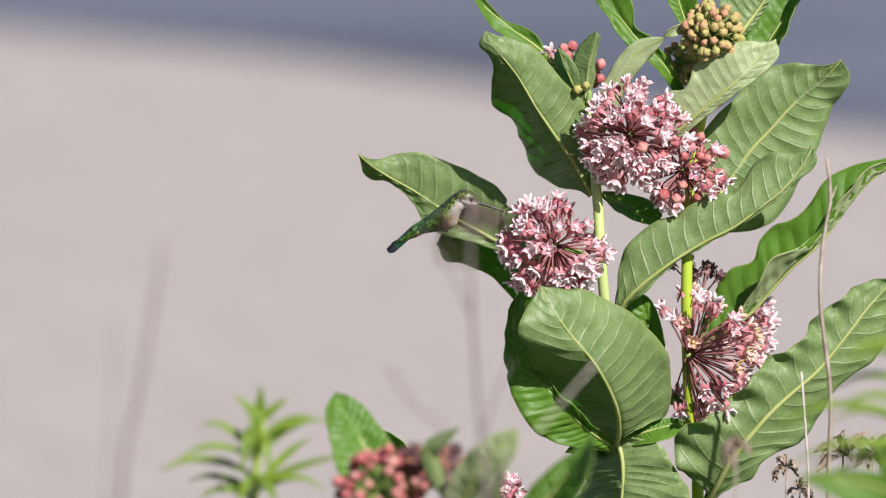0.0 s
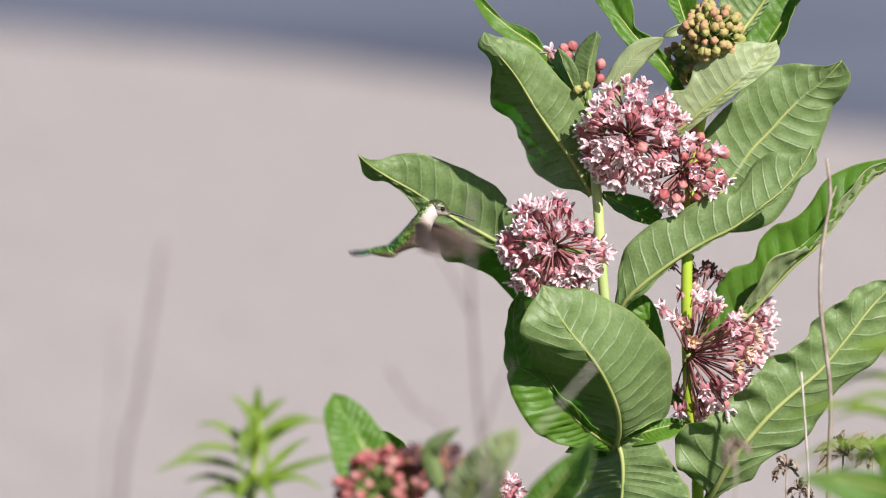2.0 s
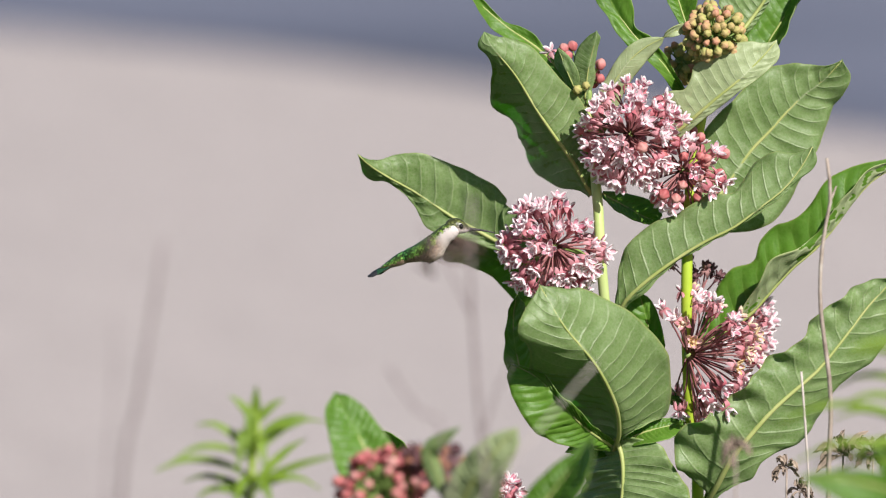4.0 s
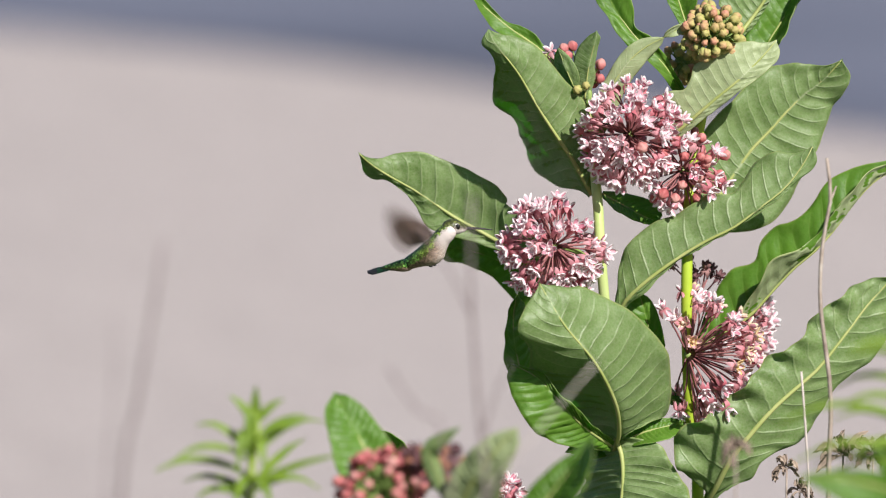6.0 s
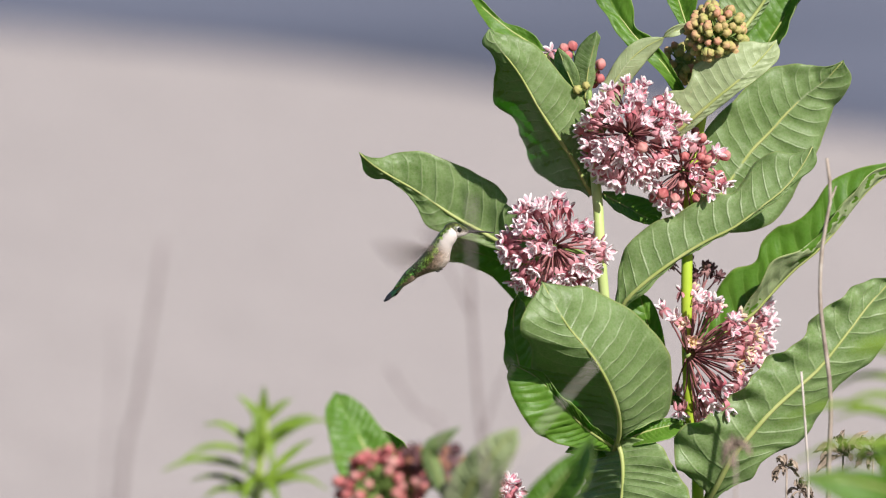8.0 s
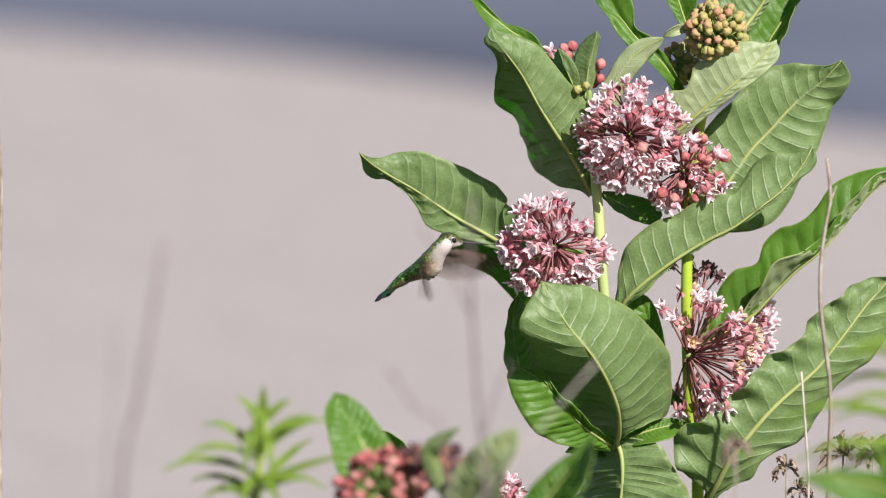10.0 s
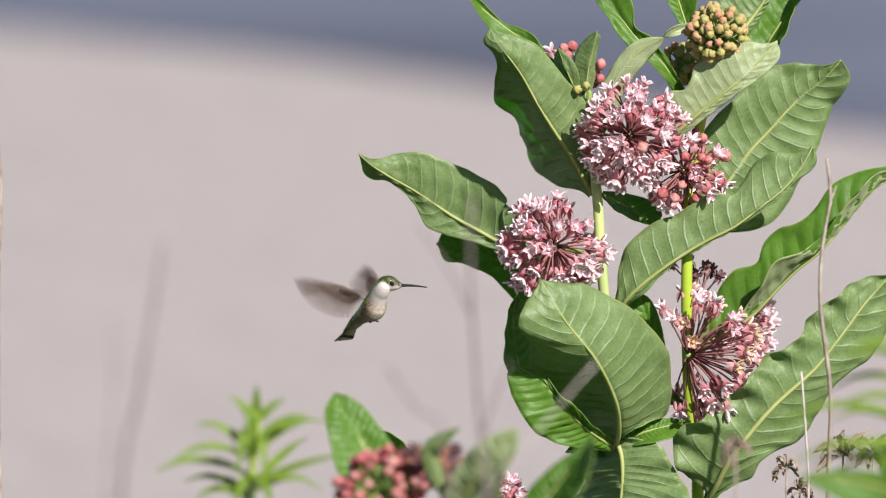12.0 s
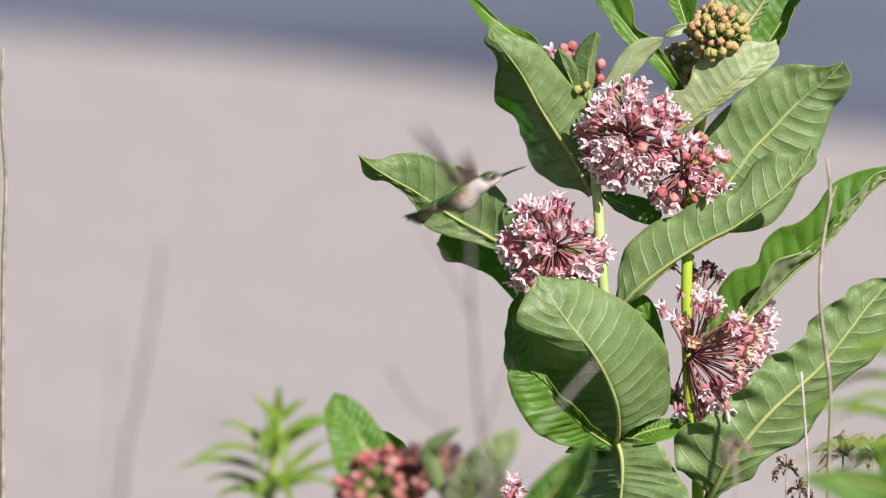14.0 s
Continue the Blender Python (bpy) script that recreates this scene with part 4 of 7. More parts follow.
leaf(B, [(0.2022, 0.0500, 0.9048), (0.2202, 0.0624, 0.9224), (0.2270, 0.0685, 0.9376), (0.2357, 0.0720, 0.9514), (0.2420, 0.0761, 0.9633), (0.2519, 0.0800, 0.9885)], ([0.0022, 0.0034, 0.0051, 0.0135, 0.0174, 0.0170, 0.0170, 0.0161, 0.0119, 0.0060, 0.0000], [0.0070, 0.0070, 0.0078, 0.0158, 0.0329, 0.0314, 0.0194, 0.0188, 0.0310, 0.0188, 0.0000]), (-0.2, -0.95, 0.2), (18, 66), "upright leaf with a pale rolled margin", sweep=([-0.0000, 0.0012, 0.0025, 0.0002, 0.0016, -0.0017, -0.0006, 0.0015, 0.0024, 0.0013, 0.0000], [-0.0012, 0.0006, 0.0021, 0.0013, -0.0016, 0.0027, 0.0023, 0.0026, 0.0022, 0.0017, 0.0000]), curl=0, seed=21, rib=0.0012, quilt=0.0003)
leaf(B, [(0.1675, 0.0120, 0.6885), (0.1493, 0.0263, 0.6984), (0.1466, 0.0311, 0.7176), (0.1426, 0.0300, 0.7414), (0.1355, 0.0300, 0.7675)], ([0.0033, 0.0038, 0.0053, 0.0101, 0.0144, 0.0172, 0.0184, 0.0177, 0.0147, 0.0090, 0.0000], [0.0021, 0.0050, 0.0080, 0.0080, 0.0069, 0.0090, 0.0091, 0.0088, 0.0081, 0.0056, 0.0000]), FRONT, (10, 10), "dark green leaf behind the broad one", sweep=([0.0008, 0.0034, 0.0047, 0.0006, -0.0021, 0.0010, 0.0025, 0.0041, 0.0051, 0.0044, 0.0000], [0.0004, 0.0004, 0.0017, 0.0068, 0.0082, 0.0066, 0.0061, 0.0051, 0.0039, 0.0027, 0.0000]), curl=0, seed=22, rib=0.001)
U_BUD = umbel(B, (0.1862, 0, 0.9493), (0.1844, 0.03, 0.9266), 0.0188, 140, [(1.0, GREEN_BUDS)], (0, -0.5, 0.4), 150, "tight round cluster of orange-green buds", 24, PEDICEL_GREEN, scale=1.08)
umbel(B, (0.1660, 0.0450, 0.9242), (0.1821, 0.03, 0.9187), 0.0125, 34, [(1.0, GREEN_BUDS)], (-0.6, -0.5, -0.3), 150, "shaded cluster of green buds", 25, PEDICEL_GREEN, scale=1.1)
U_RIGHT = umbel(B, (0.1653, 0.0060, 0.8539), (0.1718, 0.015, 0.8379), 0.0285, 58, [(0.36, FLOWERS), (1.0, PINK_BUDS)], (0.4, -0.75, -0.15), 130, "half-open head of rose buds and flowers", 26, deep=0.3)
umbel(B, (0.1690, -0.0080, 0.7275), (0.169, 0, 0.7139), 0.0460, 92, [(0.50, FLOWERS), (0.78, FADING), (0.96, WITHERED), (1.0, PINK_BUDS)], (0.80, -0.5, -0.2), 115, "loose head of fading pink flowers with bare stalks", 27, droop=0.06, loose=0.12, gaps=[((-0.9, -0.4, -0.3), 0.30, 0.80), ((0.2, -1.0, 0.1), 0.86, 0.75)])
umbel(B, (0.2031, 0.06, 0.7395), (0.1709, 0.03, 0.7177), 0.0257, 26, [(1.0, FLOWERS)], (0.8, -0.3, 0.2), 90, "pale pink flower head behind the stem", 28)
umbel(B, (0.1758, 0.04, 0.7579), (0.1696, 0.01, 0.7519), 0.0288, 7, [(1.0, WITHERED)], (0.1, 0.1, 1.0), 62, "withered dark flower head", 29, scale=0.85, loose=0.2)

# ---- the low milkweed in front ----
C = thing("milkweed", (-0.03, -0.45, 0.0), "short milkweed with rose buds and bright upper leaves", "plant", "milkweeds")
stalk("stem", [(-0.03, -0.45, -0.02), (-0.03, -0.45, 0.4), (-0.0289, -0.45, 0.6639), (-0.0307, -0.45, 0.6935)], 0.0045, 0.003, STEM, C)
LEAF_BL = leaf(C, [(-0.0285, -0.4500, 0.6887), (-0.0426, -0.4268, 0.7057), (-0.0573, -0.4138, 0.7309), (-0.0647, -0.4073, 0.7429), (-0.0714, -0.4000, 0.7549)], ([0.0064, 0.0148, 0.0227, 0.0266, 0.0262, 0.0250, 0.0225, 0.0198, 0.0159, 0.0095, 0.0000], [0.0033, 0.0073, 0.0112, 0.0146, 0.0169, 0.0166, 0.0151, 0.0139, 0.0116, 0.0066, 0.0000]), (0.0, -0.75, 0.75), (15, 15), "bright green sunlit leaf", sweep=([0.0005, -0.0043, -0.0076, -0.0055, -0.0015, 0.0004, 0.0012, 0.0017, 0.0025, 0.0021, 0.0000], [-0.0010, 0.0008, 0.0028, 0.0041, 0.0046, 0.0047, 0.0045, 0.0041, 0.0037, 0.0028, 0.0000]), curl=0, seed=31)
umbel(C, (-0.0385, -0.53, 0.7083), (-0.0293, -0.45, 0.6843), 0.0265, 84, [(1.0, PINK_BUDS)], (0, -0.5, 0.6), 135, "round cluster of closed rose buds", 33, PEDICEL_GREEN)
umbel(C, (-0.0155, -0.53, 0.7265), (-0.0263, -0.45, 0.6806), 0.0085, 22, [(0.8, DARK_BUDS), (1.0, WITHERED)], (0.1, -0.5, 0.7), 130, "browned cluster of buds", 34)
umbel(C, (0.0029, -0.53, 0.7250), (-0.0263, -0.45, 0.6806), 0.0100, 24, [(0.7, DARK_BUDS), (0.94, WITHERED), (1.0, FLOWERS)], (0.1, -0.5, 0.7), 130, "browned cluster of buds", 35)
D = thing("milkweed", (0.01, -0.56, 0.0), "young milkweed shoot with soft green leaves", "plant", "milkweeds")
stalk("stem", [(0.01, -0.56, -0.02), (0.01, -0.56, 0.4), (0.0101, -0.5600, 0.7007)], 0.004, 0.003, STEM, D)
leaf(D, [(0.0101, -0.5600, 0.7025), (0.0194, -0.5750, 0.7228), (0.0315, -0.5850, 0.7406), (0.0472, -0.5900, 0.7590)], ([0.0241, 0.0233, 0.0216, 0.0189, 0.0161, 0.0140, 0.0121, 0.0103, 0.0079, 0.0041, 0.0000], [0.0120, 0.0129, 0.0135, 0.0136, 0.0134, 0.0130, 0.0122, 0.0105, 0.0080, 0.0043, 0.0000]), (-0.35, 1, -0.5), (8, 8), "soft grey-green leaf underside, out of focus", sweep=([0.0058, 0.0042, 0.0051, 0.0079, 0.0104, 0.0110, 0.0103, 0.0088, 0.0069, 0.0037, 0.0000], [-0.0064, -0.0028, -0.0002, 0.0006, 0.0004, 0.0006, 0.0011, 0.0015, 0.0013, 0.0008, 0.0000]), curl=0, seed=35, mats=[LEAF_TOP, LEAF_PALE])
leaf(D, [(0.0040, -0.5600, 0.7050), (-0.0050, -0.5596, 0.7279), (-0.0093, -0.5622, 0.7409), (-0.0007, -0.5664, 0.7477), (0.0111, -0.5700, 0.7565)], ([0.0017, 0.0023, 0.0029, 0.0034, 0.0039, 0.0046, 0.0065, 0.0043, 0.0039, 0.0020, 0.0000], [0.0024, 0.0036, 0.0048, 0.0058, 0.0062, 0.0048, 0.0043, 0.0046, 0.0046, 0.0024, 0.0000]), (0.1, 1, -0.3), (14, 14), "thin curled green leaf, out of focus", sweep=([-0.0007, -0.0016, -0.0026, -0.0035, -0.0046, -0.0057, -0.0008, 0.0033, 0.0019, 0.0010, 0.0000], [0.0009, 0.0011, 0.0013, 0.0014, 0.0018, 0.0023, -0.0012, -0.0031, -0.0013, -0.0006, -0.0000]), curl=0, rib=0.0007, seed=36)
leaf(D, [(0.0525, -0.5600, 0.6916), (0.0722, -0.5650, 0.7170), (0.0847, -0.5650, 0.7341), (0.0963, -0.5600, 0.7504)], ([0.0111, 0.0119, 0.0128, 0.0135, 0.0134, 0.0121, 0.0102, 0.0081, 0.0059, 0.0030, 0.0000], [0.0266, 0.0273, 0.0284, 0.0299, 0.0314, 0.0319, 0.0309, 0.0297, 0.0292, 0.0190, 0.0000]), (-0.85, -0.5, -0.1), (20, 20), "dark green leaf half in shade", sweep=([-0.0026, -0.0024, -0.0021, -0.0017, -0.0011, -0.0005, 0.0000, 0.0004, 0.0008, 0.0005, 0.0000], [0.0102, 0.0109, 0.0113, 0.0114, 0.0108, 0.0092, 0.0064, 0.0030, -0.0014, -0.0022, 0.0000]), curl=0, seed=37)
F = thing("milkweed", (-0.01, -0.03, 0.0), "low milkweed with a tuft of pink flowers", "plant", "milkweeds")
stalk("stem", [(-0.01, -0.03, -0.02), (-0.01, -0.03, 0.4), (0.0062, -0.0300, 0.6000)], 0.004, 0.003, STEM, F)
leaf(F, [(-0.0210, -0.0300, 0.6217), (-0.0241, -0.0376, 0.6444), (-0.0280, -0.0431, 0.6617), (-0.0365, -0.0454, 0.6718), (-0.0435, -0.0450, 0.6800)], ([0.0174, 0.0170, 0.0166, 0.0167, 0.0173, 0.0184, 0.0195, 0.0159, 0.0096, 0.0058, 0.0000], [-0.0065, -0.0015, 0.0036, 0.0085, 0.0112, 0.0098, 0.0092, 0.0104, 0.0111, 0.0065, 0.0000]), (-0.55, -0.75, -0.35), (10, 10), "dark leaf behind the sunlit one", sweep=([0.0139, 0.0128, 0.0118, 0.0112, 0.0107, 0.0104, 0.0111, 0.0107, 0.0069, 0.0030, 0.0000], [0.0072, 0.0058, 0.0044, 0.0032, 0.0034, 0.0045, 0.0041, 0.0017, 0.0017, 0.0026, 0.0000]), curl=0, seed=32)
umbel(F, (0.0424, -0.0400, 0.6361), (0.0062, -0.0300, 0.6000), 0.0085, 14, [(0.7, FLOWERS), (1.0, WITHERED)], (0, -0.4, 0.8), 120, "small tuft of pink flowers", 38)


# ---- dry twigs and narrow-leaved weeds ----
def twig(points, r0, r1, mat, label, seed=1, knots=0.12, forks=()):
    foot = Vector((points[0][0], points[0][1], 0.0))
    a, b = Vector(points[0]), Vector(points[1])
    points = [a] + [a.lerp(b, k / 5) for k in range(1, 5)] + list(points[1:])
    ob = thing("dry_twig", foot, label, "twig", "dry twigs")
    stalk("stem", points, r0, r1, mat, ob, n=60, knots=knots, sides=8, seed=seed)
    for f in forks:
        stalk("side_shoot", f, r1 * 0.9, r1 * 0.5, mat, ob, n=10, knots=knots, sides=6, seed=seed)
    return ob


twig([(0.2609, -0.14, -0.02), (0.2613, -0.14, 0.6555), (0.2625, -0.14, 0.7173), (0.2553, -0.14, 0.7791), (0.2567, -0.14, 0.8214), (0.2619, -0.14, 0.8522), (0.2591, -0.14, 0.8791)], 0.0034, 0.0011, TWIG, "thin grey dry twig standing before the leaves", 2, forks=[[(0.2611, -0.14, 0.8483), (0.2635, -0.138, 0.8539), (0.2658, -0.135, 0.8593)]])
twig([(0.2487, -0.13, -0.02), (0.2482, -0.13, 0.6463), (0.2465, -0.13, 0.685), (0.2429, -0.13, 0.7322)], 0.0015, 0.0007, STRAW, "short pale dry stalk", 3)
twig([(-0.1873, -1.2, -0.02), (-0.1841, -1.2, 0.8043), (-0.1741, -1.2, 0.863), (-0.1652, -1.2, 0.9152), (-0.1599, -1.2, 0.9509)], 0.0036, 0.001, DULL, "thin dry weed stalk close to the lens", 4)
twig([(-0.1887, -1.35, -0.02), (-0.1871, -1.35, 0.8264), (-0.1845, -1.35, 0.8646), (-0.1823, -1.35, 0.9281)], 0.0026, 0.0003, DULL, "thin dry weed stalk close to the lens", 5)
twig([(0.0263, -0.95, -0.02), (0.0257, -0.95, 0.7674), (0.0216, -0.95, 0.8151), (0.0175, -0.95, 0.8763), (0.0162, -0.95, 0.917), (0.0175, -0.95, 0.9475)], 0.0034, 0.0010, DULL, "blurred pale straw stalk", 6, forks=[[(0.0175, -0.95, 0.8763), (0.002, -0.95, 0.9068), (-0.0148, -0.95, 0.9305)], [(0.0229, -0.95, 0.8014), (0.0324, -0.95, 0.8321), (0.0408, -0.95, 0.8491)]])
twig([(-0.4135, -0.9, -0.02), (-0.0457, -0.9, 0.6728), (0.0225, -0.9, 0.7572), (0.0565, -0.9, 0.7995), (0.0751, -0.9, 0.8218), (0.0924, -0.9, 0.8417)], 0.0006, 0.0006, STRAW, "pale straw leaning across the broad leaf", 7)
twig([(0.0323, -1.1, -0.02), (0.0023, -1.1000, 0.8173), (-0.0127, -1.1000, 0.8369), (-0.0261, -1.1000, 0.8565), (-0.0321, -1.1000, 0.8656)], 0.0012, 0.0008, DULL, "thin dull straw leaning over, out of focus", 9)
LEFT_TWIG = twig([(-0.3018, -0.1, -0.02), (-0.3018, -0.1, 0.7118), (-0.3009, -0.1, 0.8049), (-0.2991, -0.1, 0.8552), (-0.3019, -0.1, 0.9054), (-0.3009, -0.1, 0.9498)], 0.003, 0.0012, TWIG, "dry brown stalk of an old weed", 8)


NARROW = [0.0012, 0.0026, 0.0034, 0.0033, 0.0026, 0.0015, 0.0]


def narrow_weed(foot, top, label, seed, tips, name="goldenrod"):
    """An upright shoot with narrow arching leaves. tips: share of the stem's height, the tip's way from there, rise of the arch."""
    base = Vector((foot[0], foot[1], 0.0))
    ob = thing(name, base, label, "weed", "weeds")
    top = Vector(top)
    stalk("stem", [(foot[0], foot[1], -0.02), (foot[0], foot[1], foot[2] * 0.6), foot, tuple((Vector(foot) + top) / 2 + Vector((0.002, 0, 0))), tuple(top)], 0.0044, 0.0022, SHOOT, ob)
    spots = [(s, Vector((x, y, z)), arch) for s, x, y, z, arch in tips]
    for i, (s, d, arch) in enumerate(spots):
        p = Vector(foot).lerp(top, s)
        ln = d.length
        rise = Vector((0, 0, ln * arch))
        pts = [p, p + d * 0.35 + rise * 0.75, p + d * 0.7 + rise * 0.8, p + d]
        me, _ = blade_mesh(pts, (NARROW, NARROW), (d.x * -3, -0.7, 0.9), (22, 22), n=14, m=2, seed=seed + i, mats=[BLADE, BLADE], quilt=0.0)
        under("leaf", me, ob, p - base)
    return ob


GOLDENROD = narrow_weed((-0.1202, -0.62, 0.7127), (-0.1164, -0.62, 0.7732), "green narrow-leaved weed shoot, out of focus", 41,
    tips=[(0.86, -0.0164, 0.000, 0.0188, 0.08), (0.86, 0.0006, -0.004, 0.0253, 0.00), (0.86, 0.0183, 0.004, 0.0160, 0.09), (0.51, -0.0365, 0.000, 0.0207, 0.21), (0.68, 0.0328, 0.010, 0.0160, 0.10), (0.55, 0.0462, 0.050, 0.0126, 0.14),
          (0.47, -0.0482, -0.050, 0.0087, 0.14), (0.31, -0.0613, -0.015, 0.0057, 0.16), (0.22, 0.0564, -0.010, 0.0209, 0.04), (0.19, 0.0338, 0.060, 0.0237, 0.05), (0.12, -0.0437, 0.030, 0.0041, 0.14), (0.14, 0.0437, 0.030, -0.0025, 0.18),
          (0.47, -0.0094, -0.025, -0.0044, 0.99), (0.51, 0.0078, -0.025, -0.0065, 0.76), (0.32, -0.0113, -0.030, -0.0155, 0.17), (0.32, 0.0130, -0.030, -0.0155, 0.19), (0.05, -0.0353, 0.000, 0.0016, 0.23), (0.59, -0.0034, -0.020, -0.0049, 1.75)])
narrow_weed((0.3021, -0.7500, 0.7308), (0.2979, -0.7500, 0.8504), "green narrow-leaved weed reaching into view, out of focus", 42,
    tips=[(0.70, -0.048, 0.01, 0.010, 0.17), (0.78, -0.052, -0.02, 0.006, 0.17), (0.60, -0.060, 0.02, 0.0, 0.17), (0.50, -0.055, 0.0, 0.004, 0.17), (0.40, -0.095, 0.0, 0.004, 0.17), (0.36, -0.060, 0.03, 0.008, 0.17), (0.30, -0.050, -0.02, 0.0, 0.17),
          (0.24, -0.085, 0.01, -0.002, 0.17), (0.16, -0.060, 0.0, 0.004, 0.17), (0.12, -0.075, 0.02, 0.010, 0.17), (0.88, -0.030, 0.0, 0.018, 0.06), (0.95, -0.012, 0.0, 0.024, 0.06)])


def dried_head(place, seed, label, size=1.0):
    rnd = random.Random(seed)
    foot = Vector((place[0], place[1], 0.0))
    ob = thing("dried_flower", foot, label, "dried flower", "dried flowers")
    stalk("stem", [(place[0], place[1], -0.02), (place[0], place[1], 0.4), place], 0.0011, 0.0007, TWIG, ob)
    for i in range(13):
        d = Vector((rnd.uniform(-1, 1), rnd.uniform(-0.6, 0.6), rnd.uniform(-0.6, 0.9))).normalized()
        p = Vector(place) + d * 0.001
        ln = rnd.uniform(0.010, 0.019) * size
        pts = [p, p + d * ln * 0.5 + Vector((0, 0, 0.002)), p + d * ln - Vector((0, 0, rnd.uniform(-0.002, 0.006)))]
        me, _ = blade_mesh(pts, ([0.0006, 0.0026 * size, 0.0030 * size, 0.001], [0.0006, 0.0026 * size, 0.0030 * size, 0.001]), (rnd.uniform(-1, 1), -0.6, rnd.uniform(-0.2, 1)), (45, 45), n=8, m=3, seed=i, mats=[DRIED, DRIED], quilt=0.0, wave=0.001)
        under("bract", me, ob, p - foot)
    return ob


E = thing("milkweed", (0.345, -0.62, 0.0), "low milkweed shoot near the lens, out of focus", "plant", "milkweeds")
stalk("stem", [(0.345, -0.62, -0.02), (0.345, -0.62, 0.4), (0.3103, -0.62, 0.6898)], 0.004, 0.003, STEM, E)
leaf(E, [(0.2997, -0.8000, 0.7365), (0.2747, -0.8152, 0.7509), (0.2501, -0.8262, 0.7588), (0.2292, -0.8307, 0.7619), (0.2155, -0.8300, 0.7615)], ([0.0037, 0.0075, 0.0114, 0.0145, 0.0159, 0.0155, 0.0141, 0.0116, 0.0080, 0.0041, 0.0000], [0.0032, 0.0056, 0.0081, 0.0097, 0.0096, 0.0086, 0.0074, 0.0060, 0.0044, 0.0023, 0.0000]), (-0.4, -0.8, 0.15), (8, 8), "broad yellow-green leaf, out of focus", sweep=([-0.0005, 0.0011, 0.0029, 0.0050, 0.0069, 0.0075, 0.0068, 0.0053, 0.0035, 0.0016, 0.0000], [0.0012, 0.0019, 0.0022, 0.0023, 0.0022, 0.0023, 0.0026, 0.0024, 0.0018, 0.0010, -0.0000]), curl=0, seed=61, mats=[LEAF_TOP, LEAF_TOP])
leaf(E, [(0.3084, -0.6200, 0.7114), (0.2947, -0.6067, 0.7275), (0.2844, -0.5956, 0.7385), (0.2721, -0.5900, 0.7467)], ([0.0039, 0.0057, 0.0077, 0.0095, 0.0111, 0.0119, 0.0117, 0.0102, 0.0075, 0.0038, 0.0000], [0.0044, 0.0058, 0.0073, 0.0086, 0.0096, 0.0098, 0.0091, 0.0079, 0.0063, 0.0033, 0.0000]), (-0.5, -0.6, 0.3), (12, 12), "dark green leaf, out of focus", sweep=([0.0010, 0.0009, 0.0007, 0.0006, 0.0007, 0.0009, 0.0016, 0.0024, 0.0028, 0.0017, 0.0000], [-0.0019, -0.0017, -0.0016, -0.0014, -0.0013, -0.0008, 0.0001, 0.0009, 0.0010, 0.0005, 0.0000]), curl=0, seed=62)

dried_head((0.2755, -0.0300, 0.6610), 51, "brown dried seed head with curled bracts", 1.25)
dried_head((0.2931, -0.1000, 0.6730), 53, "brown dried seed head with curled bracts", 0.8)
dried_head((0.2363, -0.0400, 0.6534), 52, "small brown dried seed head", 0.6)
dried_head((0.2453, -0.0400, 0.6377), 54, "small brown dried seed head", 0.6)
dried_head((0.1879, -0.5, 0.7317), 55, "dull purple-brown bud, out of focus", 0.7)

# ---- the hummingbird ----
def feather_material(name, stops, scale, rough, sheen, metal=0.0, share=0.0, clear=0.0):
    m, t, sh = material(name)
    c = t.nodes.new("ShaderNodeTexCoord")
    vor = node(t, "ShaderNodeTexVoronoi", Scale=scale)
    t.links.new(c.outputs["Object"], vor.inputs["Vector"])
    fac = maths(t, "ADD", maths(t, "MULTIPLY", vor.outputs["Distance"], 0.8), maths(t, "MULTIPLY", noise_at(t, scale * 0.35, 3.0), 0.45))
    col = ramp(t, fac, stops)
    t.links.new(col, sh.inputs["Base Color"])
    sh.inputs["Roughness"].default_value = rough
    sh.inputs["Specular IOR Level"].default_value = sheen
    sh.inputs["Metallic"].default_value = metal
    bumped(t, sh, vor.outputs["Distance"], 0.5, 0.0006)
    if share:
        translucent(t, sh, col, share)
    if clear:
        # thin barbs let part of the light pass straight through
        out = t.nodes["Material Output"]
        before = out.inputs["Surface"].links[0].from_socket
        mx = t.nodes.new("ShaderNodeMixShader")
        mx.inputs[0].default_value = clear
        gap = t.nodes.new("ShaderNodeBsdfTransparent")
        t.links.new(before, mx.inputs[1])
        t.links.new(gap.outputs[0], mx.inputs[2])
        t.links.new(mx.outputs[0], out.inputs["Surface"])
    return m


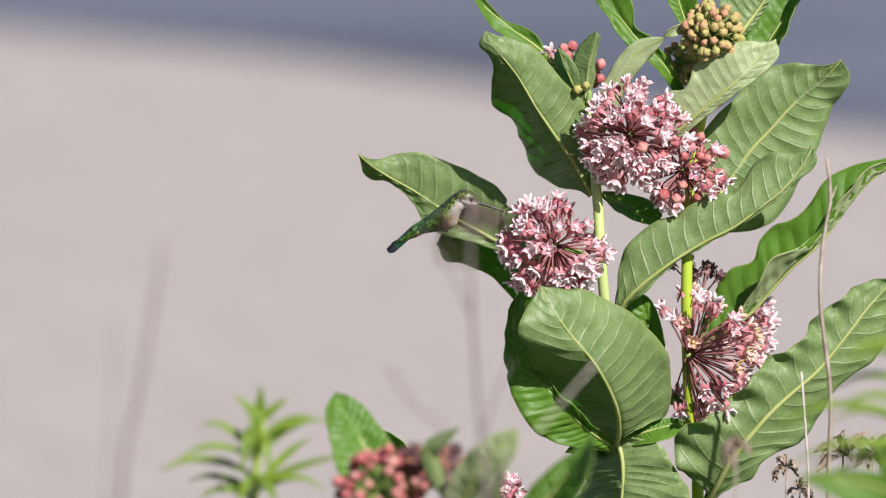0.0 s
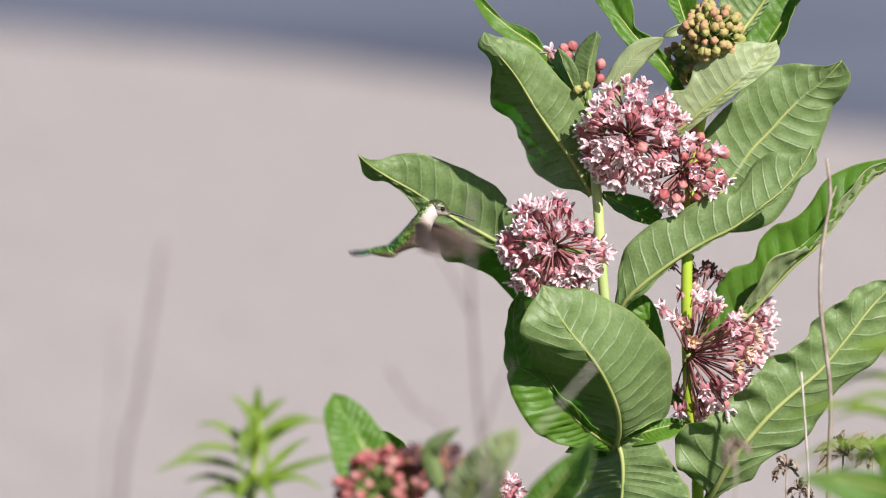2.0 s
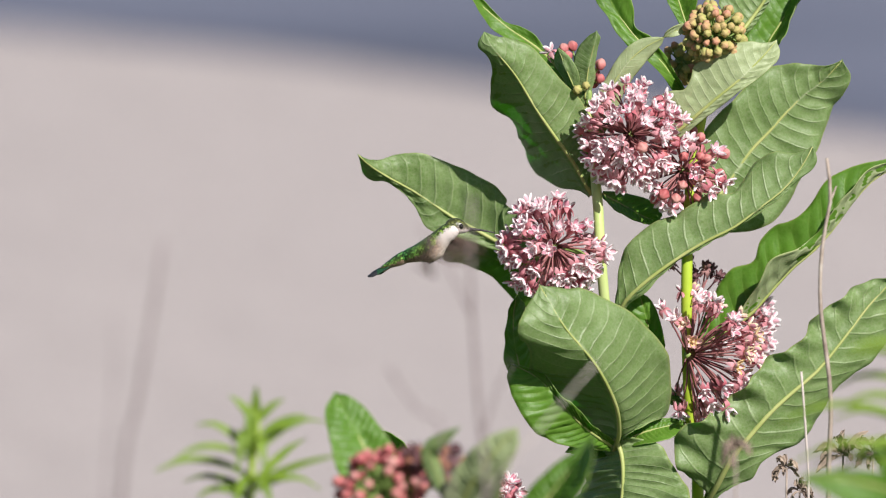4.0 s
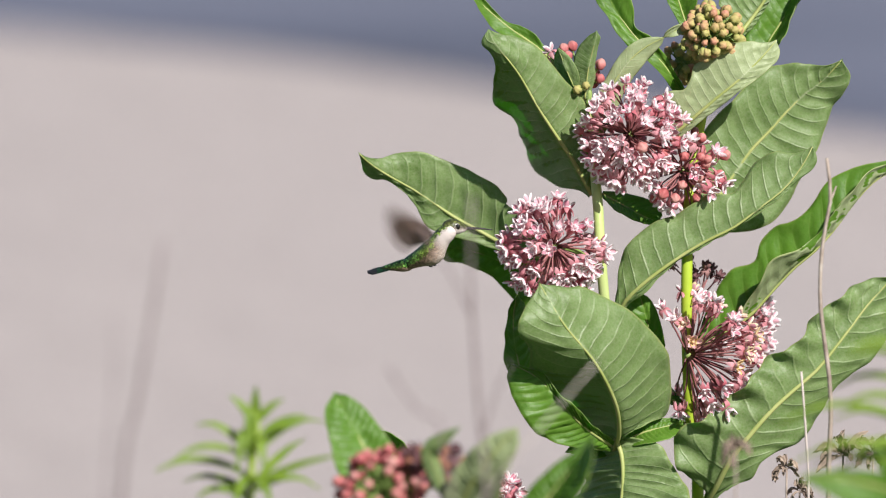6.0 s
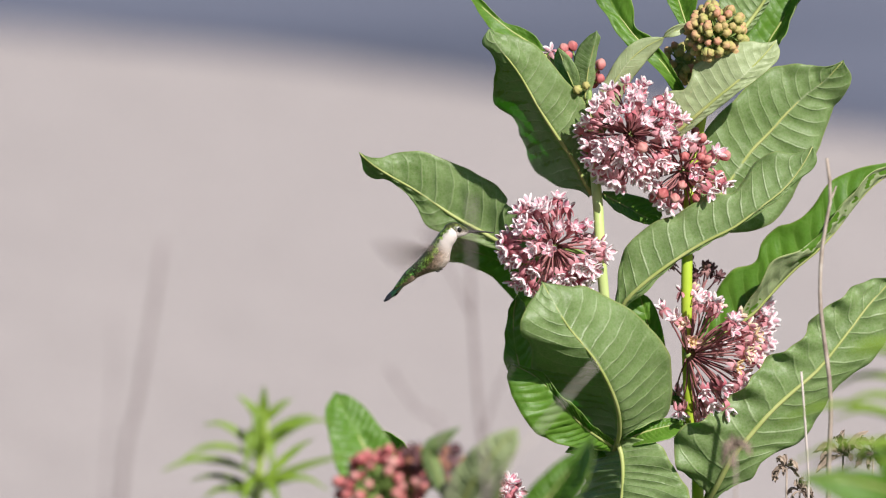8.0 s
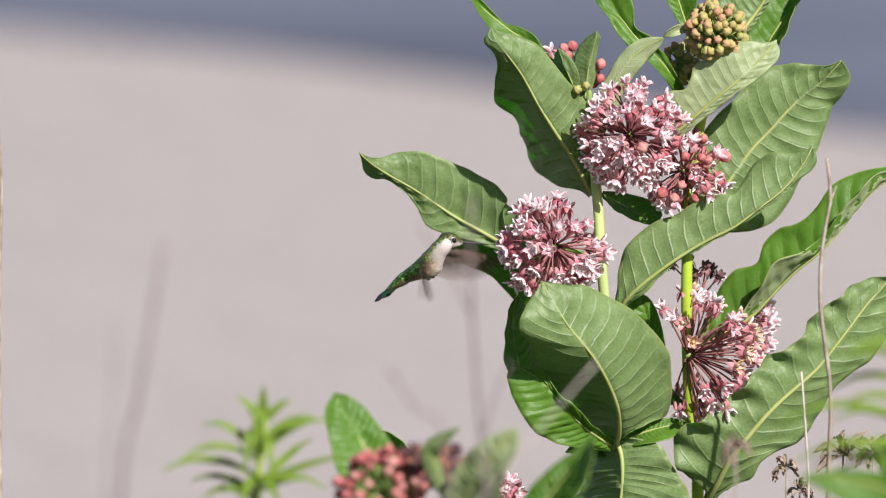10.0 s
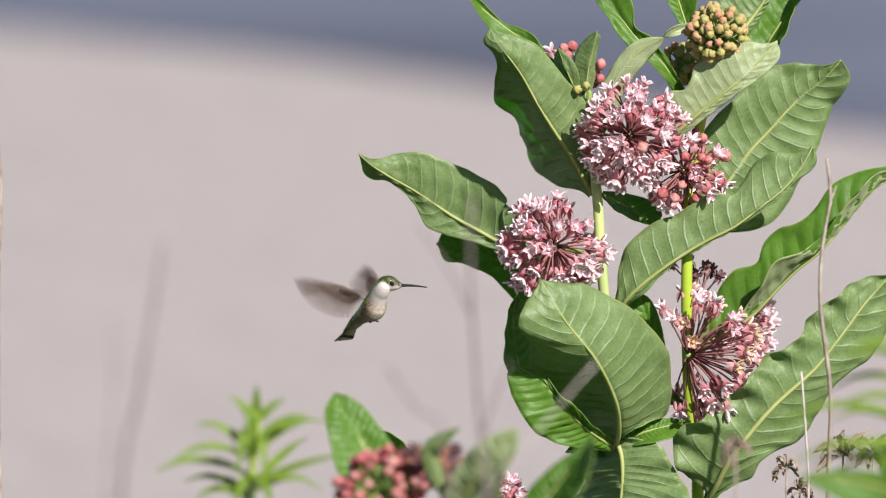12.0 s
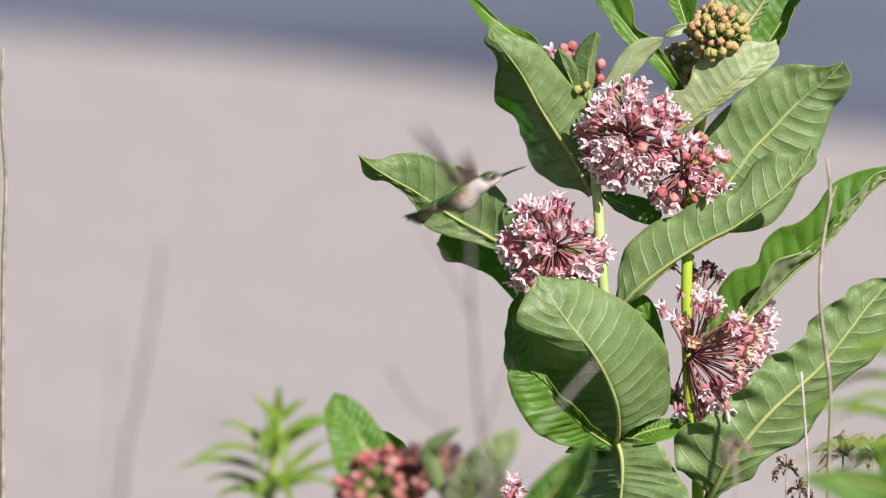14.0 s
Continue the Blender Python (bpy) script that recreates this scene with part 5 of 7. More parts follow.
def plumage_material(name, down_side, front, front_from, rear_shift, flecks, fore_shift=0.0, rump=None):
    """Feathers coloured from the back (v = 0) to the belly (v = 1); front: colour, start and end along u of the paler fore part."""
    m, t, sh = material(name)
    uv = t.nodes.new("ShaderNodeUVMap")
    uv.uv_map = "blade"
    sep = t.nodes.new("ShaderNodeSeparateXYZ")
    t.links.new(uv.outputs["UV"], sep.inputs[0])
    c = t.nodes.new("ShaderNodeTexCoord")
    vor = node(t, "ShaderNodeTexVoronoi", Scale=800.0)
    t.links.new(c.outputs["Object"], vor.inputs["Vector"])
    cell = t.nodes.new("ShaderNodeSeparateXYZ")
    t.links.new(vor.outputs["Color"], cell.inputs[0])
    v = maths(t, "ADD", sep.outputs[1], maths(t, "MULTIPLY", maths(t, "SUBTRACT", noise_at(t, 330.0, 3.0), 0.5), 0.28))
    v = maths(t, "ADD", v, maths(t, "MULTIPLY", maths(t, "SUBTRACT", cell.outputs[1], 0.5), 0.10))
    late = maths(t, "MAXIMUM", maths(t, "SUBTRACT", sep.outputs[0], 0.5), 0.0)
    v = maths(t, "SUBTRACT", v, maths(t, "MULTIPLY", late, rear_shift))
    early = maths(t, "MAXIMUM", maths(t, "SUBTRACT", 0.5, sep.outputs[0]), 0.0)
    v = maths(t, "SUBTRACT", v, maths(t, "MULTIPLY", early, fore_shift))
    col = ramp(t, v, down_side)
    fleck = maths(t, "ADD", maths(t, "MULTIPLY", maths(t, "POWER", cell.outputs[0], 2.0), 1.85 * flecks), 1 - 0.62 * flecks)
    amount = ramp(t, v, [(0.40, (1, 1, 1)), (0.62, (0.25, 0.25, 0.25))])
    shade = mixed(t, amount, (1.0, 1.0, 1.0), fleck)
    col = mixed(t, 1.0, col, shade, "MULTIPLY")
    colour, start, end = front
    fore = maths(t, "DIVIDE", maths(t, "SUBTRACT", sep.outputs[0], start), end - start)
    n = t.nodes.new("ShaderNodeClamp")
    t.links.new(fore, n.inputs[0])
    low = ramp(t, v, [(front_from, (0, 0, 0)), (front_from + 0.08, (1, 1, 1))])
    col = mixed(t, maths(t, "MULTIPLY", n.outputs[0], low), col, colour)
    if rump:
        # glittering feathers of the lower back: colour, start and end along u
        gloss, begin, full = rump
        toward = t.nodes.new("ShaderNodeClamp")
        t.links.new(maths(t, "DIVIDE", maths(t, "SUBTRACT", sep.outputs[0], begin), full - begin), toward.inputs[0])
        upper = ramp(t, v, [(0.42, (1, 1, 1)), (0.50, (0, 0, 0))])
        bright = mixed(t, 1.0, gloss, maths(t, "ADD", maths(t, "MULTIPLY", maths(t, "POWER", cell.outputs[0], 2.5), 2.6), 0.12), "MULTIPLY")
        col = mixed(t, maths(t, "MULTIPLY", maths(t, "MULTIPLY", toward.outputs[0], upper), 0.85), col, bright)
    t.links.new(col, sh.inputs["Base Color"])
    t.links.new(ramp(t, v, [(0.40, (0.38, 0.38, 0.38)), (0.60, (0.85, 0.85, 0.85))]), sh.inputs["Roughness"])
    sh.inputs["Specular IOR Level"].default_value = 0.4
    bumped(t, sh, vor.outputs["Distance"], 0.22, 0.0004)
    return m


PLUMAGE = plumage_material("green_and_buff_plumage", [(0.0, (0.03, 0.045, 0.03)), (0.2, (0.075, 0.12, 0.035)), (0.36, (0.12, 0.185, 0.028)), (0.45, (0.13, 0.165, 0.035)), (0.52, (0.15, 0.105, 0.065)), (0.66, (0.25, 0.18, 0.13)), (0.88, (0.42, 0.355, 0.30))],
    ((0.62, 0.55, 0.52), 0.36, 0.20), 0.36, 0.45, 1.0, rump=((0.045, 0.17, 0.035), 0.54, 0.85))
CROWN = plumage_material("green_crown_and_white_throat", [(0.0, (0.04, 0.048, 0.026)), (0.26, (0.078, 0.090, 0.022)), (0.43, (0.060, 0.064, 0.032)), (0.50, (0.18, 0.15, 0.12)), (0.58, (0.48, 0.42, 0.39)), (0.82, (0.61, 0.55, 0.52))],
    ((0.10, 0.085, 0.07), 0.90, 0.99), 0.15, 0.0, 0.7, 0.30)
BELLY = feather_material("pale_belly_feathers", [(0.2, (0.62, 0.56, 0.50)), (0.8, (0.42, 0.36, 0.30))], 520, 0.8, 0.2)
RING = plain_material("white_eye_ring", [(0.3, (0.66, 0.62, 0.58)), (0.7, (0.80, 0.77, 0.74))], 500, 0.8)
WING = feather_material("brown_wing_feathers", [(0.2, (0.34, 0.245, 0.20)), (0.8, (0.19, 0.135, 0.11))], 300, 0.6, 0.3, 0.0, 0.5, 0.72)
WING_INNER = feather_material("pale_inner_wing_feathers", [(0.2, (0.42, 0.31, 0.27)), (0.8, (0.27, 0.20, 0.17))], 300, 0.6, 0.3, 0.0, 0.5, 0.85)
TAIL_GREEN = feather_material("green_tail_feathers", [(0.2, (0.030, 0.17, 0.05)), (0.8, (0.010, 0.035, 0.022))], 900, 0.4, 0.5, 0.1)
TAIL_DARK = plain_material("black_tail_band", [(0.3, (0.012, 0.013, 0.016)), (0.7, (0.04, 0.04, 0.045))], 300, 0.5)
TAIL_TIP = plain_material("white_tail_tip", [(0.3, (0.45, 0.43, 0.41)), (0.7, (0.62, 0.60, 0.58))], 300, 0.7)
BILL = plain_material("black_bill", [(0.3, (0.012, 0.012, 0.012)), (0.7, (0.035, 0.032, 0.03))], 300, 0.35)
EYE = plain_material("dark_eye", [(0.3, (0.004, 0.004, 0.004)), (0.7, (0.012, 0.010, 0.008))], 100, 0.08, sheen=0.8)


def body_of_rings(rings, sides=32):
    """A closed body from rings of (x, z of the middle, half width, half height); u runs along it, v from the back to the belly."""
    verts, faces, uvs = [], [], []
    first, last = rings[0][0], rings[-1][0]
    for x, z, w, h in rings:
        for j in range(sides):
            q = 2 * math.pi * j / sides
            verts.append((x, math.sin(q) * w, z + math.cos(q) * h))
            uvs.append(((x - first) / (last - first), min(q, 2 * math.pi - q) / math.pi))
    for i in range(len(rings) - 1):
        for j in range(sides):
            k = (j + 1) % sides
            faces.append((i * sides + j, i * sides + k, (i + 1) * sides + k, (i + 1) * sides + j))
    faces.append(tuple(range(sides))[::-1])
    faces.append(tuple(range((len(rings) - 1) * sides, len(rings) * sides)))
    return verts, faces, uvs


def build_bird():
    bird = thing("hummingbird", (0, 0, 0), "small green-backed hummingbird hovering beside the flowers", "bird")
    # body: its own x runs to the head, z to the back; the neck is at its origin
    prof = [(0.0082, -0.0010, 0.0022, 0.0024), (0.0070, -0.0010, 0.0038, 0.0040), (0.0045, -0.0010, 0.0051, 0.0053), (0.001, -0.0012, 0.0059, 0.0062), (-0.003, -0.0014, 0.0063, 0.0065), (-0.008, -0.0028, 0.0070, 0.0073),
            (-0.013, -0.0046, 0.0084, 0.0088), (-0.018, -0.0050, 0.0086, 0.0089), (-0.023, -0.0044, 0.0079, 0.0081), (-0.028, -0.0028, 0.0066, 0.0064),
            (-0.033, -0.0014, 0.0056, 0.0054), (-0.037, -0.0006, 0.0047, 0.0045), (-0.040, -0.0002, 0.0036, 0.0034), (-0.0425, 0.0, 0.0020, 0.0019)]
    rings = []
    for a, b in zip(prof, prof[1:]):
        for k in range(3):
            rings.append(tuple(p + (q - p) * k / 3 for p, q in zip(a, b)))
    rings.append(prof[-1])
    rings = [(x, z, w * 0.99, h * 0.98) for x, z, w, h in rings]
    verts, faces, uvs = body_of_rings(rings)
    under("body", mesh_of("body", verts, faces, [PLUMAGE], None, uvs), bird)
    # head: origin between the eyes
    prof = [(-0.0088, -0.0012, 0.0030, 0.0032), (-0.0075, -0.0008, 0.0043, 0.0046), (-0.0052, -0.0004, 0.0052, 0.0054), (-0.0022, 0.0, 0.0055, 0.0056), (0.0005, 0.0, 0.0052, 0.0053),
            (0.0030, -0.0003, 0.0043, 0.0044), (0.0050, -0.0007, 0.0031, 0.0032), (0.0066, -0.0010, 0.0020, 0.0021), (0.0080, -0.0011, 0.0012, 0.0013)]
    rings = []
    for a, b in zip(prof, prof[1:]):
        for k in range(3):
            rings.append(tuple(p + (q - p) * k / 3 for p, q in zip(a, b)))
    rings.append(prof[-1])
    verts, faces, uvs = body_of_rings(rings)
    head = under("head", mesh_of("head", verts, [f[::-1] for f in faces], [CROWN], None, uvs), bird)
    verts, faces = tube([(0.006, 0, -0.0011), (0.013, 0, -0.0010), (0.019, 0, -0.0013), (0.0255, 0, -0.0020)], 0.0012, 0.0004, n=10, sides=8)
    under("bill", mesh_of("bill", verts, faces, [BILL]), head)
    for side in (1, -1):
        verts, faces = [], []
        ball(verts, faces, (0.0016, side * 0.0043, 0.0006), (Vector((0.0019, 0, 0)), Vector((0, 0.0012, 0)), Vector((0, 0, 0.0019))), 8, 12)
        under("eye", mesh_of("eye", verts, faces, [EYE]), head)
        verts, faces = [], []
        ball(verts, faces, (0.0012, side * 0.0043, 0.0006), (Vector((0.0022, 0, 0)), Vector((0, 0.0006, 0)), Vector((0, 0, 0.0021))), 8, 12)
        under("eye_ring", mesh_of("eye_ring", verts, faces, [RING]), head)
    # tail feathers, each turning at the rump
    rings = [(-x, z, w, h) for x, z, w, h in ((-0.005, -0.0008, 0.0030, 0.0030), (-0.002, -0.0006, 0.0046, 0.0044), (0.002, -0.0004, 0.0047, 0.0044), (0.006, 0.0, 0.0045, 0.0037), (0.010, 0.0004, 0.0042, 0.0028), (0.015, 0.0008, 0.0038, 0.0018), (0.019, 0.0009, 0.0028, 0.0010))]
    verts, faces, uvs = body_of_rings(rings)
    coverts = under("tail_coverts", mesh_of("tail_coverts", verts, faces, [PLUMAGE], None, [(0.72, v) for u, v in uvs]), bird, (-0.039, 0, 0.0004))
    feathers = [coverts]
    for i in range(7):
        k = i - 3
        verts, faces, slots = [], [], []
        ln = 0.029 - 0.0006 * abs(k)
        for s in range(9):
            u = s / 8
            w = 0.0030 * (0.55 + 0.6 * u) * (1 if u < 0.8 else math.sqrt(max(0.05, 1 - ((u - 0.8) / 0.2) ** 2)))
            for j in (-1, 0, 1):
                verts.append((-ln * u, w * j, 0.0003 * (3 - abs(k)) + 0.0004 * (1 - abs(j)) + 0.0006 * u))
            for j in (-1, 0, 1):
                verts.append((-ln * u, w * j, 0.0003 * (3 - abs(k)) + 0.0004 * (1 - abs(j)) + 0.0006 * u - 0.00025))
        for s in range(8):
            a, b = s * 6, s * 6 + 6
            tip = 1 if s >= 6 else 0
            for e, f in enumerate(((a, a + 1, b + 1, b), (a + 1, a + 2, b + 2, b + 1), (a + 4, a + 3, b + 3, b + 4), (a + 5, a + 4, b + 4, b + 5), (a + 3, a, b, b + 3), (a + 2, a + 5, b + 5, b + 2))):
                faces.append(f)
                slots.append(3 if e in (2, 3) and s < 6 else 1 if e in (2, 3) and s < 7 else 2 if s >= 7 and abs(k) >= 1 and e in (2, 3) else tip)
        feathers.append(under("tail_feather", mesh_of("tail_feather", verts, faces, [TAIL_GREEN, TAIL_DARK, TAIL_TIP, BELLY], slots), bird))
    # wings: span along x, leading edge towards z
    wings = []
    for side in (1, -1):
        v2, f2 = tube([(0, 0, 0), (0.007, 0, 0.0022), (0.014, 0, 0.0018), (0.022, 0, 0.0018)], 0.0024, 0.0009, n=8, sides=8)
        wing = under("wing", mesh_of("wing", v2, f2, [WING]), bird, label="brown wing blurred by its beat")
        wings.append(wing)
        count = 19
        for i in range(count):
            verts, faces = [], []
            u = i / (count - 1)
            # inner feathers are short, the outer ones long and swept
            root = Vector((0.003 + 0.016 * u, 0.0, 0.0012 * u))
            ln = 0.018 + 0.023 * u ** 0.9
            lean = radians(-72 + 74 * u ** 0.8)
            d = Vector((math.cos(lean), 0, math.sin(lean)))
            bow = Vector((0, 0, -1)) if u > 0.4 else Vector((-0.5, 0, -0.6))
            prev = None
            for s in range(7):
                f = s / 6
                c = root + d * ln * f + bow * 0.0035 * f * f * u + Vector((0, side * (0.0014 * f * (1 - f) * 4), 0)) + Vector((0, 0.00012 * i * side, 0))
                w = 0.0034 * (1 if f < 0.75 else max(0.12, 1 - ((f - 0.75) / 0.25) ** 1.6)) * (0.8 + 0.3 * (1 - u))
                n = Vector((-d.z, 0, d.x))
                verts += [c - n * w, c + n * w, c + n * w + Vector((0, 0.00018, 0)), c - n * w + Vector((0, 0.00018, 0))]
                if prev is not None:
                    a, b = prev, len(verts) - 4
                    for e in range(4):
                        faces.append((a + e, a + (e + 1) % 4, b + (e + 1) % 4, b + e))
                prev = len(verts) - 4
            under("flight_feather", mesh_of("flight_feather", verts, faces, [WING if i > count - 6 else WING_INNER]), wing)
    # small tucked feet
    for side in (1, -1):
        verts, faces = tube([(-0.022, side * 0.003, -0.0095), (-0.0235, side * 0.003, -0.012), (-0.0215, side * 0.003, -0.0132)], 0.0006, 0.0004, n=6, sides=6)
        under("foot", mesh_of("foot", verts, faces, [BILL]), bird)
    return bird, head, feathers, wings


BIRD, HEAD, TAIL, WINGS = build_bird()
SHOULDER = Vector((-0.0120, 0.0066, 0.0012))


def wing_pose(side, stroke, twist=0.0, droop=0.0):
    """side 1: its left wing. stroke: degrees, + towards the back, - towards the front; twist: degrees about the wing's length; droop: degrees
    by which the tip hangs towards the tail."""
    a = radians(stroke)
    back = 0.5 + 0.5 * math.sin(a)
    raise_axis, out = Vector((-0.55 * (1 - back) - 0.04 * back, 0, 1)).normalized(), Vector((0, side, 0))
    head_axis = Vector((raise_axis.z, 0, -raise_axis.x))
    span = raise_axis * math.sin(a) + out * math.cos(a)
    lead = (head_axis + (out * math.sin(a) - raise_axis * math.cos(a)) * 0.35 * math.sin(a * 1.2)).normalized()
    lead = (lead - span * lead.dot(span)).normalized()
    y = lead.cross(span)
    m = Matrix.Rotation(radians(droop * side), 4, "Z") @ Matrix((span, y, lead)).transposed().to_4x4()
    return Matrix.Translation((SHOULDER.x, SHOULDER.y * side, SHOULDER.z)) @ m @ Matrix.Rotation(radians(twist), 4, "X")


def beat(anchors, phase):
    """Stroke angles frame by frame: a steady beat that meets the given angles (seconds: degrees, degrees a frame)."""
    last = frame(14.0)
    free = [8 + 58 * math.sin(2 * math.pi * f / 5.3 + phase) for f in range(last + 2)]
    for t, (angle, speed) in anchors.items():
        f = frame(t)
        for k in (-1, 0, 1):
            if 0 < f + k <= last + 1:
                free[f + k] = angle + speed * k
    held = {frame(t) + k for t in anchors for k in (-1, 0, 1)}
    for order, step in ((range(2, last + 1), -1), (range(last - 1, 0, -1), 1)):
        for f in order:
            if f not in held:
                free[f] = max(free[f + step] - 80, min(free[f + step] + 80, free[f]))
    return free


def sway(part_or_plant, turns):
    """Rock a leaf or a weed at its foot in the wind: seconds, degrees sideways, degrees to the front."""
    p = part_or_plant.location.copy()
    walk(part_or_plant, [(row[0], pose(p.x, p.y, p.z, row[2] if len(row) > 2 else 0, row[1], 0)) for row in turns])


